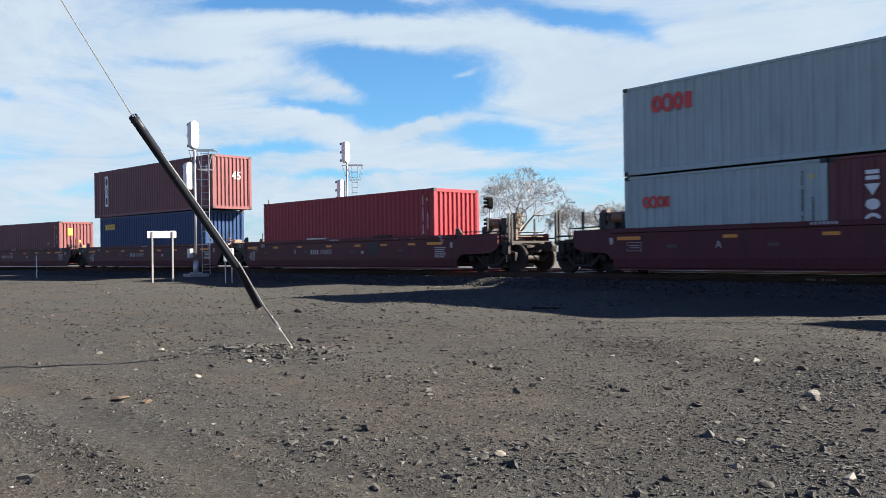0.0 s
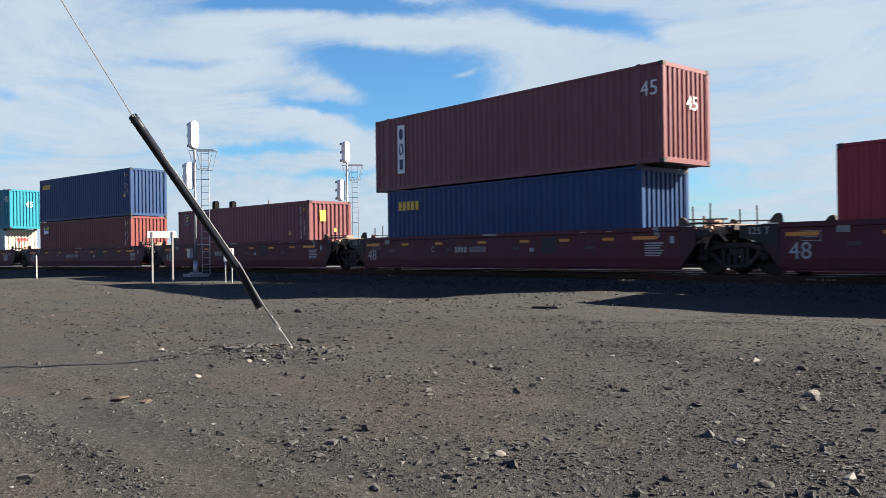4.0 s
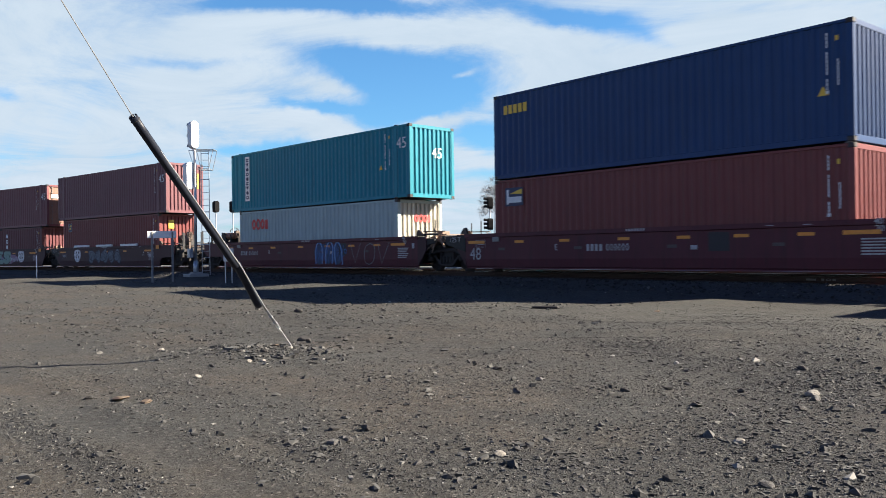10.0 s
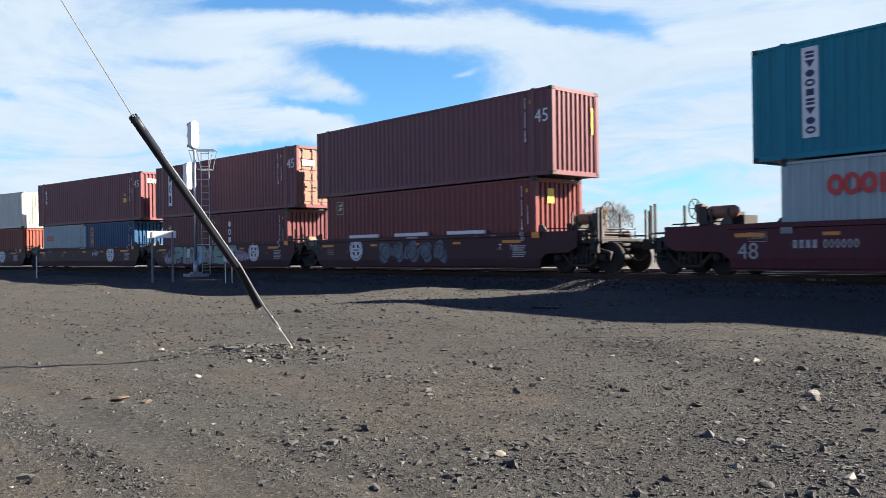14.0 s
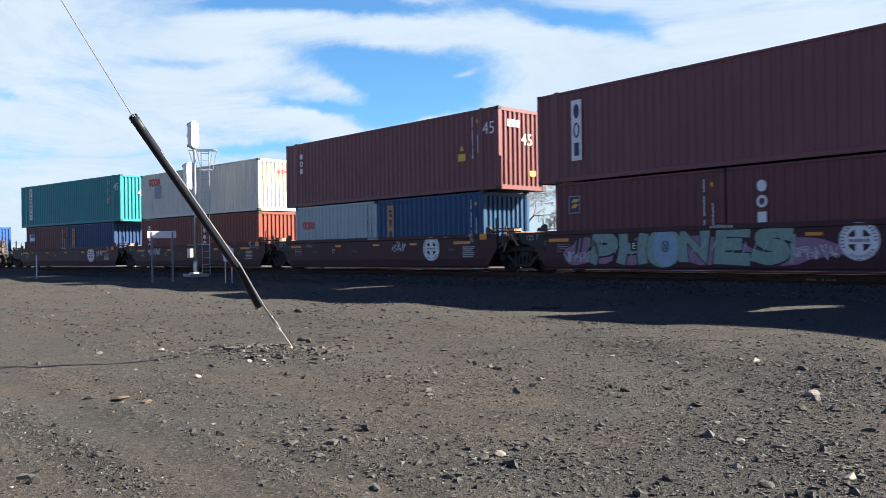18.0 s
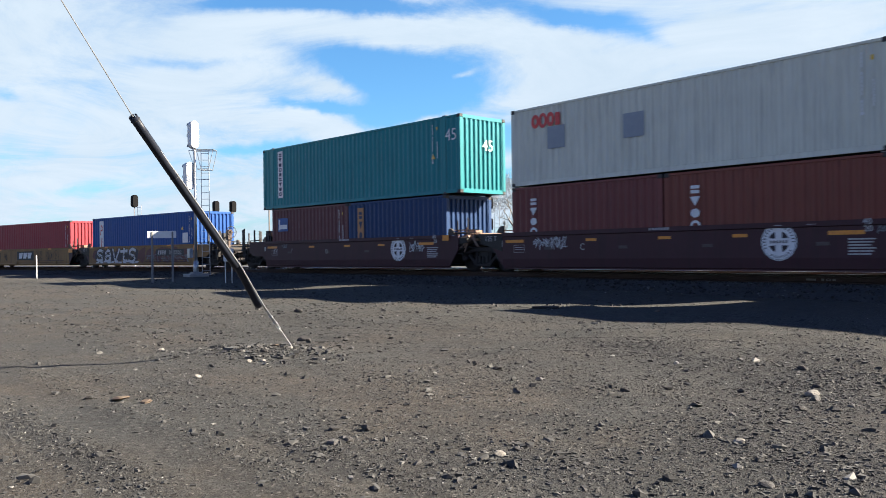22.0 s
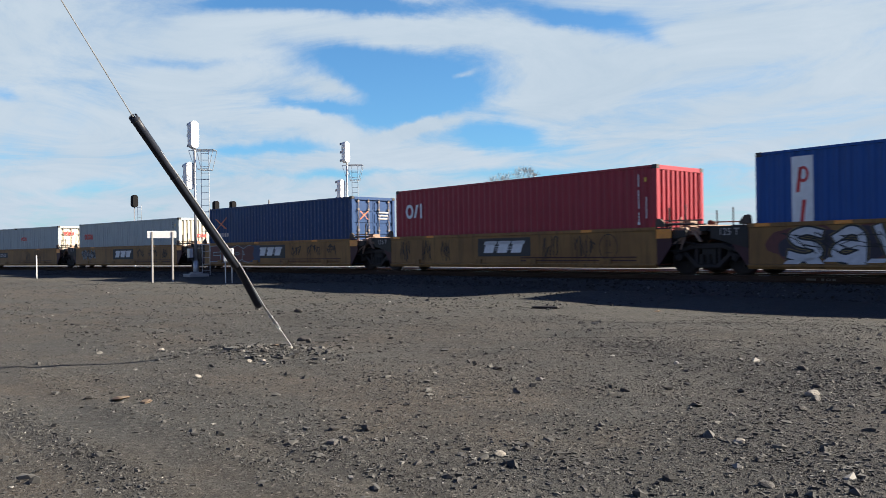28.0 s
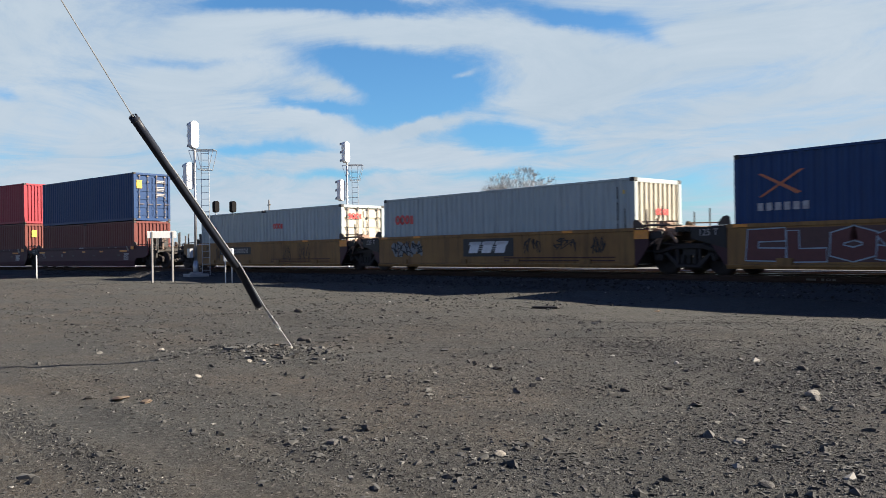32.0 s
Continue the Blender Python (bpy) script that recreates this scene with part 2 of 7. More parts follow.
def prism(bm, outline, y0, y1):
    """An outline in x and z, drawn out from y0 to y1."""
    a = [bm.verts.new((x, y0, z)) for x, z in outline]
    b = [bm.verts.new((x, y1, z)) for x, z in outline]
    n = len(outline)
    for i in range(n):
        bm.faces.new((a[i], a[(i + 1) % n], b[(i + 1) % n], b[i]))
    bm.faces.new(a[::-1])
    bm.faces.new(b)


def torus(bm, centre, normal, R, r, seg=20, tube=6):
    q = Vector(normal).to_track_quat("Z", "Y")
    rings = []
    for i in range(seg):
        a = i * math.tau / seg
        rings.append([bm.verts.new(Vector(centre) + q @ Vector(((R + r * math.cos(b)) * math.cos(a), (R + r * math.cos(b)) * math.sin(a), r * math.sin(b))))
                      for b in (j * math.tau / tube for j in range(tube))])
    for i in range(seg):
        for j in range(tube):
            bm.faces.new((rings[i][j], rings[(i + 1) % seg][j], rings[(i + 1) % seg][(j + 1) % tube], rings[i][(j + 1) % tube]))


SHAPES = {}


def shape(key, build, bevel=0.0, smooth=False):
    """The mesh that build(bm) makes, built once for each key."""
    if key not in SHAPES:
        bm = bmesh.new()
        build(bm)
        bmesh.ops.recalc_face_normals(bm, faces=bm.faces)
        if bevel:
            bmesh.ops.bevel(bm, geom=bm.edges[:], offset=bevel, segments=1, affect="EDGES")
        mesh = bpy.data.meshes.new(str(key[0]) if isinstance(key, tuple) else str(key))
        bm.to_mesh(mesh)
        bm.free()
        if smooth:
            for f in mesh.polygons:
                f.use_smooth = True
        mesh.materials.append(None)
        SHAPES[key] = mesh
    return SHAPES[key]


def piece(name, mesh, mat, parent=None, at=(0, 0, 0), turn=(0, 0, 0), label=""):
    ob = new(name, mesh)
    ob.material_slots[0].link = "OBJECT"
    ob.material_slots[0].material = mat
    ob.location, ob.rotation_euler = at, [radians(a) for a in turn]
    if parent:
        ob.parent = parent
    if label:
        ob["label"] = label
    return ob


def part(name, build, mat, parent=None, label="", bevel=0.0, smooth=False, at=(0, 0, 0), turn=(0, 0, 0)):
    """One mesh of its own, under a thing or a part."""
    SHAPES.pop(("single", name), None)
    mesh = shape(("single", name), build, bevel, smooth)
    SHAPES.pop(("single", name))
    mesh.name = name
    return piece(name, mesh, mat, parent, at, turn, label)


def text_mesh(words, size, bold=0.0, gap=1.0):
    key = ("text", words, size, bold, gap)
    if key not in SHAPES:
        curve = bpy.data.curves.new("lettering", "FONT")
        curve.body, curve.size, curve.align_x, curve.align_y = words, size, "CENTER", "CENTER"
        curve.resolution_u = 3
        curve.offset, curve.space_character = bold, gap
        ob = bpy.data.objects.new("lettering", curve)
        mesh = bpy.data.meshes.new_from_object(ob)
        bpy.data.objects.remove(ob)
        for v in mesh.vertices:
            v.co = (v.co.x, 0, v.co.y)
        mesh.materials.clear()
        mesh.materials.append(None)
        SHAPES[key] = mesh
    return SHAPES[key]


def flat(key, forms):
    """Plain painted forms in x and z, facing -y: r rectangle, o ring, d disc, p polygon, s slanted bar."""
    def build(bm):
        for k, *v in forms:
            if k == "r":
                x, z, w, h = v
                bm.faces.new([bm.verts.new((x + a * w / 2, 0, z + b * h / 2)) for a, b in ((-1, -1), (1, -1), (1, 1), (-1, 1))])
            elif k == "s":
                x, z, w, h, lean = v
                bm.faces.new([bm.verts.new((x + a * w / 2 + b * lean / 2, 0, z + b * h / 2)) for a, b in ((-1, -1), (1, -1), (1, 1), (-1, 1))])
            elif k == "d":
                x, z, rx, rz = v
                bm.faces.new([bm.verts.new((x + rx * math.cos(i * math.tau / 18), 0, z + rz * math.sin(i * math.tau / 18))) for i in range(18)])
            elif k == "o":
                x, z, rx, rz, w = v
                a = [[bm.verts.new((x + (rx - d) * math.cos(i * math.tau / 20), 0, z + (rz - d) * math.sin(i * math.tau / 20))) for i in range(20)] for d in (0, w)]
                for i in range(20):
                    bm.faces.new((a[0][i], a[0][(i + 1) % 20], a[1][(i + 1) % 20], a[1][i]))
            elif k == "p":
                bm.faces.new([bm.verts.new((x, 0, z)) for x, z in v[0]])
    return shape(("flat", key), build)


# ---- the track: a curve that tightens away from the eye ----
TRACK_Y = 20.552
RAIL_Z = 0.7385
BEND_A, BEND_B, BEND_AT = -0.0030233, -0.0044057, -20.0


def track(s):
    """Place and heading on the track's centre line, s metres along it."""
    if s >= BEND_AT:
        a = BEND_A * s
        return math.sin(a) / BEND_A, TRACK_Y + (1 - math.cos(a)) / BEND_A, a
    x0, y0, a0 = track(BEND_AT)
    a = a0 + BEND_B * (s - BEND_AT)
    return x0 + (math.sin(a) - math.sin(a0)) / BEND_B, y0 + (math.cos(a0) - math.cos(a)) / BEND_B, a


def beside(s, off, z=0.0):
    x, y, a = track(s)
    return Vector((x - math.sin(a) * off, y + math.cos(a) * off, z))


LINE = np.array([track(s)[:2] for s in np.arange(-160, 90, 1.0)])


def off_track(x, y):
    """Distance from the centre line, for arrays of points."""
    best = np.full(x.shape, 1e9)
    for a, b in zip(LINE[:-1], LINE[1:]):
        d = b - a
        t = np.clip(((x - a[0]) * d[0] + (y - a[1]) * d[1]) / (d @ d), 0, 1)
        best = np.minimum(best, np.hypot(x - a[0] - t * d[0], y - a[1] - t * d[1]))
    return best


def smooth(x):
    x = np.clip(x, 0, 1)
    return x * x * (3 - 2 * x)


# where the gravel lies thick: centre, half length and width, turn, how thick
DRIFTS = ((-4.1, 7.6, 2.3, 0.75, 117, 1.0), (-6.3, 7.6, 1.4, 0.45, -22, 0.8), (-2.8, 4.8, 1.1, 0.55, -20, 0.9), (-3.7, 3.3, 0.9, 0.6, 45, 0.7), (-6.1, 1.18, 1.7, 0.15, 6, 1.0), (-9.6, 4.3, 1.2, 0.45, 10, 0.8), (-5.1, 2.6, 0.8, 0.3, -20, 0.7), (-7.4, 2.6, 1.3, 0.35, 0, 0.45), (-9.5, 10.2, 2.6, 0.6, 15, 0.5), (-13.5, 7.4, 3.0, 0.7, 20, 0.5))
RNG = np.random.RandomState(7)
WAVES = [(RNG.uniform(0, math.tau), k, RNG.uniform(0, math.tau)) for k in (0.35, 0.5, 0.9, 1.3, 2.1, 3.4, 5.2, 7.5)]
ANCHOR = Vector((-9.41, 4.67, 0.30))


def ground_z(x, y):
    x, y = np.asarray(x, float), np.asarray(y, float)
    z = np.zeros(x.shape)
    for a, k, p in WAVES:
        z += 0.030 / (k + 0.5) ** 1.1 * np.sin(k * (x * math.cos(a) + y * math.sin(a)) + p + 0.7 * np.sin(0.31 * k * (x * math.sin(a) - y * math.cos(a))))
    d = off_track(x, y)
    z = z * np.where(d < 7, 0.7, 1.0) + 0.11 * smooth((6.4 - d) / 3.0) + 0.05 * np.exp(-((d - 9.5) / 2.5) ** 2)
    z += 0.075 * np.exp(-((x - ANCHOR.x + 0.1) ** 2 / 0.8 + (y - ANCHOR.y + 0.25) ** 2 / 0.5))
    # mounds by the signal's footing and along the track
    for mx, my, r, h in ((-39.0, 14.4, 1.6, 0.12), (-37.0, 11.6, 2.6, 0.10), (-23.0, 15.2, 2.2, 0.06), (-27.5, 14.8, 1.6, 0.05), (-14.5, 16.3, 1.8, 0.03), (-49.5, 9.6, 3.5, 0.12), (-5.5, 10.5, 4.6, 0.15)):
        z += h * np.exp(-((x - mx) ** 2 + (y - my) ** 2) / r ** 2)
    # wheel ruts
    for ox, oy, ang, w, h in ((-6.66, 1.58, 4.6, 0.18, 0.011), (-6.9, 2.12, 5.3, 0.13, 0.007), (-7.5, 7.0, 18, 0.3, 0.02), (-6.5, 9.0, 18, 0.3, 0.02)):
        a = radians(ang)
        e = -(x - ox) * math.sin(a) + (y - oy) * math.cos(a)
        z += h * (np.exp(-((e - 1.6 * w) / w) ** 2) + np.exp(-((e + 1.6 * w) / w) ** 2) - 1.3 * np.exp(-(e / w) ** 2))
    return z * np.exp(-(np.maximum(np.hypot(x, y) - 150, 0) / 200) ** 2) + 0.17


def grid_mesh(name, xs, ys, zfun):
    X, Y = np.meshgrid(xs, ys)
    Z = zfun(X, Y)
    nx, ny = len(xs), len(ys)
    verts = np.stack([X, Y, Z], -1).reshape(-1, 3)
    i = (np.arange(ny - 1)[:, None] * nx + np.arange(nx - 1)).ravel()
    faces = np.stack([i, i + 1, i + nx + 1, i + nx], -1)
    mesh = bpy.data.meshes.new(name)
    mesh.from_pydata(verts.tolist(), [], faces.tolist())
    mesh.polygons.foreach_set("use_smooth", [True] * len(mesh.polygons))
    return mesh


def gravel_ground():
    m = bpy.data.materials.new("packed_gravel_and_dirt")
    m.use_nodes = True
    tree = m.node_tree
    add, join = nodes_of(tree)
    shader = tree.nodes["Principled BSDF"]
    shader.inputs["Roughness"].default_value = 0.92
    shader.inputs["Specular IOR Level"].default_value = 0.25
    coord = add("TexCoord").outputs["Object"]

    def mix(f, a, b):
        n = add("Mix")
        n.data_type = "RGBA"
        for value, slot in ((f, n.inputs[0]), (a, n.inputs[6]), (b, n.inputs[7])):
            if isinstance(value, tuple):
                slot.default_value = (*value, 1)
            elif isinstance(value, float):
                slot.default_value = value
            else:
                join(value, slot)
        return n.outputs[2]

    def ramp(value, lo, hi, to=1.0):
        n = add("MapRange")
        n.inputs["From Min"].default_value, n.inputs["From Max"].default_value, n.inputs["To Max"].default_value = lo, hi, to
        join(value, n.inputs["Value"])
        return n.outputs[0]
    patches = add("TexNoise", Scale=0.42, Detail=6.0, Roughness=0.62)
    join(coord, patches.inputs["Vector"])
    mottle = add("TexNoise", Scale=1.9, Detail=7.0, Roughness=0.7)
    join(coord, mottle.inputs["Vector"])
    grit = add("TexVoronoi", Scale=26.0)
    grit.inputs["Randomness"].default_value = 1.0
    join(coord, grit.inputs["Vector"])
    fine = add("TexVoronoi", Scale=60.0)
    join(coord, fine.inputs["Vector"])
    sepg = add("SeparateColor")
    join(grit.outputs["Color"], sepg.inputs[0])
    sepf = add("SeparateColor")
    join(fine.outputs["Color"], sepf.inputs[0])
    base = mix(ramp(patches.outputs["Fac"], 0.43, 0.58), GROUND_A, GROUND_B)
    base = mix(ramp(mottle.outputs["Fac"], 0.42, 0.66, 0.85), base, GROUND_C)
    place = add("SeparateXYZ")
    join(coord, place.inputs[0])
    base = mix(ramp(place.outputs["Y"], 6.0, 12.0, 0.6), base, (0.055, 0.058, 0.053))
    base = mix(ramp(place.outputs["Y"], 27.0, 31.0, 0.9), base, (0.15, 0.146, 0.138))
    # coarse grey gravel drifts lie on the finer brown dirt
    drift = None
    wob = add("TexNoise", Scale=2.4, Detail=5.0, Roughness=0.65)
    join(coord, wob.inputs["Vector"])

    def calc(op, a, b):
        n = add("Math")
        n.operation = op
        for value, slot in ((a, n.inputs[0]), (b, n.inputs[1])):
            if isinstance(value, (int, float)):
                slot.default_value = value
            else:
                join(value, slot)
        return n.outputs[0]
    for cx, cy, l, w, deg, k in DRIFTS:
        t = radians(deg)
        dx, dy = calc("SUBTRACT", place.outputs["X"], cx), calc("SUBTRACT", place.outputs["Y"], cy)
        u = calc("ADD", calc("MULTIPLY", dx, math.cos(t) / l), calc("MULTIPLY", dy, math.sin(t) / l))
        v = calc("SUBTRACT", calc("MULTIPLY", dy, math.cos(t) / w), calc("MULTIPLY", dx, math.sin(t) / w))
        r = calc("ADD", calc("MULTIPLY", u, u), calc("MULTIPLY", v, v))
        g = calc("MULTIPLY", calc("EXPONENT", calc("MULTIPLY", r, -0.8), 0.0), k)
        drift = g if drift is None else calc("ADD", drift, g)
    drift = calc("ADD", drift, calc("MULTIPLY", calc("SUBTRACT", wob.outputs["Fac"], 0.5), 1.1))
    # this dark tone also carries the shade in the gaps between the stones
    base = mix(ramp(drift, 0.25, 0.75, 0.85), base, (0.025, 0.026, 0.027))
    speck = add("TexNoise", Scale=34.0, Detail=8.0, Roughness=0.82)
    join(coord, speck.inputs["Vector"])
    base = mix(ramp(speck.outputs["Fac"], 0.515, 0.62, 0.85), base, (0.011, 0.010, 0.009))
    base = mix(ramp(speck.outputs["Fac"], 0.465, 0.37, 0.55), base, (0.102, 0.099, 0.089))
    clods = add("TexNoise", Scale=11.0, Detail=7.0, Roughness=0.75)
    join(coord, clods.inputs["Vector"])
    base = mix(ramp(clods.outputs["Fac"], 0.54, 0.66, 0.55), base, (0.020, 0.017, 0.015))
    base = mix(ramp(sepf.outputs[0], 0.55, 1.0, 0.35), base, (0.014, 0.013, 0.013))
    base = mix(ramp(sepg.outputs[0], 0.80, 1.0, 0.65), base, (0.070, 0.068, 0.063))
    base = mix(ramp(sepf.outputs[1], 0.93, 1.0, 0.8), base, (0.15, 0.14, 0.125))
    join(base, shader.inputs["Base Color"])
    crumbs = add("TexNoise", Scale=48.0, Detail=9.0, Roughness=0.78)
    join(coord, crumbs.inputs["Vector"])
    b = add("Bump", Strength=0.7, Distance=0.035)
    join(crumbs.outputs["Fac"], b.inputs["Height"])
    lumps = add("TexNoise", Scale=9.0, Detail=8.0, Roughness=0.7)
    join(coord, lumps.inputs["Vector"])
    b2 = add("Bump", Strength=0.6, Distance=0.06)
    join(lumps.outputs["Fac"], b2.inputs["Height"])
    join(b.outputs[0], b2.inputs["Normal"])
    join(b2.outputs[0], shader.inputs["Normal"])
    return m


GROUND_A, GROUND_B, GROUND_C = (0.049, 0.050, 0.047), (0.066, 0.056, 0.045), (0.036, 0.0365, 0.0355)
GROUND = gravel_ground()
xs = np.concatenate([[-3000, -1500, -700, -350, -200], np.arange(-140, -60, 4.0), np.arange(-60, -20, 0.6), np.arange(-20, 1, 0.14), np.arange(1, 20, 1.0), [24, 40, 80, 160, 350, 800, 3000]])
ys = np.concatenate([[-3000, -800, -300, -120, -50, -20, -8, -3], np.arange(-1, 14, 0.14), np.arange(14, 24, 0.4), np.arange(24, 60, 3.0), [70, 100, 150, 250, 450, 900, 3000]])
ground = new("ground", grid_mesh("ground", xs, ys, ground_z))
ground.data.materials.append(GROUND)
tagged(ground, "brown-grey packed gravel and dirt yard with wheel ruts", "ground", kind="structure")


def sweep(name, profile, s0, s1, step, mat, parent=None, label=""):
    """A closed profile of (offset, height) carried along the track."""
    stations = np.arange(s0, s1 + 0.01, step)
    n = len(profile)
    verts, faces = [], []
    for s in stations:
        verts += [beside(s, o, z) for o, z in profile]
    for i in range(len(stations) - 1):
        for j in range(n):
            faces.append((i * n + j, i * n + (j + 1) % n, (i + 1) * n + (j + 1) % n, (i + 1) * n + j))
    faces += [tuple(range(n))[::-1], tuple((len(stations) - 1) * n + j for j in range(n))]
    mesh = bpy.data.meshes.new(name)
    mesh.from_pydata([tuple(v) for v in verts], [], faces)
    mesh.materials.append(None)
    return piece(name, mesh, mat, parent, label=label)


BALLAST = material("dark_ballast_stone", (0.034, 0.033, 0.033), 0.9, 0.0, (0.062, 0.060, 0.058), 14, 0.5, 1.0, 22, spec=0.25)
ballast = sweep("ballast_bed", [(-2.9, 0.16), (-1.85, 0.562), (1.85, 0.562), (2.9, 0.16), (2.9, -0.2), (-2.9, -0.2)], -150, 70, 2.0, BALLAST)
tagged(ballast, "dark grey crushed stone ballast under the track", "ballast", kind="structure")
railway = tagged(new("railway_track"), "steel rails on creosoted wooden ties, polished heads", "railway track", kind="structure")
for side in (-1, 1):
    o = side * 0.7525
    rail = sweep("rail", [(o - 0.07, RAIL_Z - 0.17), (o - 0.07, RAIL_Z - 0.155), (o - 0.012, RAIL_Z - 0.13), (o - 0.012, RAIL_Z - 0.045), (o - 0.036, RAIL_Z - 0.035), (o - 0.036, RAIL_Z - 0.006),
                          (o + 0.036, RAIL_Z - 0.006), (o + 0.036, RAIL_Z - 0.035), (o + 0.012, RAIL_Z - 0.045), (o + 0.012, RAIL_Z - 0.13), (o + 0.07, RAIL_Z - 0.155), (o + 0.07, RAIL_Z - 0.17)],
                 -150, 70, 1.0, RAIL_SIDE, railway)
    sweep("rail_head", [(o - 0.034, RAIL_Z - 0.0055), (o - 0.03, RAIL_Z), (o + 0.03, RAIL_Z), (o + 0.034, RAIL_Z - 0.0055)], -150, 70, 1.0, RAIL_HEAD, rail, "polished steel running surface")
x, y, a = track(-10.55)
spot = beside(-10.55, -0.7525 - 0.0145, RAIL_Z - 0.088)
far_bed = sweep("ballast_bed", [(2.55, 0.10), (3.1, 0.53), (6.9, 0.53), (8.0, 0.05), (8.0, -0.2), (2.55, -0.2)], -150, 70, 2.0, BALLAST)
tagged(far_bed, "dark crushed stone ballast of the track behind the train", "ballast", kind="structure")
far_track = tagged(new("railway_track"), "second pair of steel rails behind the train", "railway track", kind="structure")
for o in (5.0 - 0.7525, 5.0 + 0.7525):
    rail = sweep("rail", [(o - 0.07, RAIL_Z - 0.21), (o - 0.07, RAIL_Z - 0.195), (o - 0.012, RAIL_Z - 0.17), (o - 0.012, RAIL_Z - 0.085), (o - 0.036, RAIL_Z - 0.075), (o - 0.036, RAIL_Z - 0.046),
                          (o + 0.036, RAIL_Z - 0.046), (o + 0.036, RAIL_Z - 0.075), (o + 0.012, RAIL_Z - 0.085), (o + 0.012, RAIL_Z - 0.17), (o + 0.07, RAIL_Z - 0.195), (o + 0.07, RAIL_Z - 0.21)], -150, 70, 1.0, RAIL_SIDE, far_track)
    sweep("rail_head", [(o - 0.034, RAIL_Z - 0.0455), (o - 0.03, RAIL_Z - 0.04), (o + 0.03, RAIL_Z - 0.04), (o + 0.034, RAIL_Z - 0.0455)], -150, 70, 1.0, RAIL_HEAD, rail, "polished steel running surface")
rail_mark = piece("painted_mark", flat("rail_mark", [("r", -0.28, 0, 0.26, 0.05), ("r", 0.02, 0, 0.07, 0.06), ("o", 0.16, 0, 0.06, 0.032, 0.016), ("r", 0.30, 0, 0.08, 0.05)]), BARK, railway, spot, (0, 0, math.degrees(a)), "faded white paint marks on the rail")
rail_mark["kind"] = "stuff"
TIE = shape("tie", lambda bm: box(bm, -0.115, 0.115, -1.3, 1.3, -0.09, 0.09), 0.01)
for i in range(150):
    s = -76 + i * 0.53
    x, y, a = track(s)
    piece("tie", TIE, TIE_WOOD, railway, (x, y, RAIL_Z - 0.17 - 0.092), (0, 0, math.degrees(a)))


# ---- the train's run ----
KNOT_T = np.arange(0, 33, 3.2)
KNOT_S = np.array([3.834, 2.583, 1.708, 0.966, 0.340, 0.0, -0.063, 0.243, 0.673, 1.369, 2.274])


def spline_bends(xs, ys):
    n, h = len(xs), np.diff(xs)
    A, b = np.eye(n), np.zeros(n)
    for i in range(1, n - 1):
        A[i, i - 1:i + 2] = h[i - 1], 2 * (h[i - 1] + h[i]), h[i]
        b[i] = 6 * ((ys[i + 1] - ys[i]) / h[i] - (ys[i] - ys[i - 1]) / h[i - 1])
    return np.linalg.solve(A, b)


BENDS = spline_bends(KNOT_T, KNOT_S)


def run(t):
    """How far the train has come at t seconds, in metres."""
    i = min(max(int(np.searchsorted(KNOT_T, t)) - 1, 0), len(KNOT_T) - 2)
    d, h = t - KNOT_T[i], KNOT_T[i + 1] - KNOT_T[i]
    y = KNOT_S[i] + d * ((KNOT_S[i + 1] - KNOT_S[i]) / h - h * (2 * BENDS[i] + BENDS[i + 1]) / 6) + d * d * BENDS[i] / 2 + d ** 3 * (BENDS[i + 1] - BENDS[i]) / (6 * h)
    return 7.2 * (t - 16) + y


MOVING, WHEELS = [], []


def ride(o, reach, t, z=0.0, dx=0.0):
    """Pose of a car whose trucks stand reach metres before and behind o."""
    s = o + run(t)
    ax, ay, _ = track(s - reach)
    bx, by, _ = track(s + reach)
    return pose((ax + bx) / 2, (ay + by) / 2, RAIL_Z, 0, 0, math.degrees(math.atan2(by - ay, bx - ax))) @ pose(dx, 0, z)


# ---- containers ----
HW = 1.219


def corrugated(length, z0, z1, pitch, depth, steep=False):
    """A wall in x and z, waved in y: outer faces at y = 0, inner ones at depth."""
    def build(bm):
        n = max(2, round(length / pitch))
        p = length / n
        xs, d = [-length / 2], [0.0]
        for i in range(n):
            x = -length / 2 + i * p
            for f, v in (((0.20, 0.0), (0.31, depth), (0.69, depth), (0.80, 0.0)) if steep else ((0.14, 0.0), (0.36, depth), (0.64, depth), (0.86, 0.0))):
                xs.append(x + f * p)
                d.append(v)
        xs.append(length / 2)
        d.append(0.0)
        lo = [bm.verts.new((x, y, z0)) for x, y in zip(xs, d)]
        hi = [bm.verts.new((x, y, z1)) for x, y in zip(xs, d)]
        for i in range(len(xs) - 1):
            bm.faces.new((lo[i], lo[i + 1], hi[i + 1], hi[i]))
    return build


def door_leaf(H):
    def build(bm):
        w = 1.13
        box(bm, -w / 2, w / 2, 0.0, 0.03, 0.17, H - 0.13)
        n = 5
        step = (H - 0.42) / n
        for i in range(n):
            z = 0.24 + i * step
            prism(bm, [(-w / 2 + 0.07, z + 0.05), (w / 2 - 0.07, z + 0.05), (w / 2 - 0.07, z + step - 0.07), (-w / 2 + 0.07, z + step - 0.07)], -0.028, -0.001)
    return build


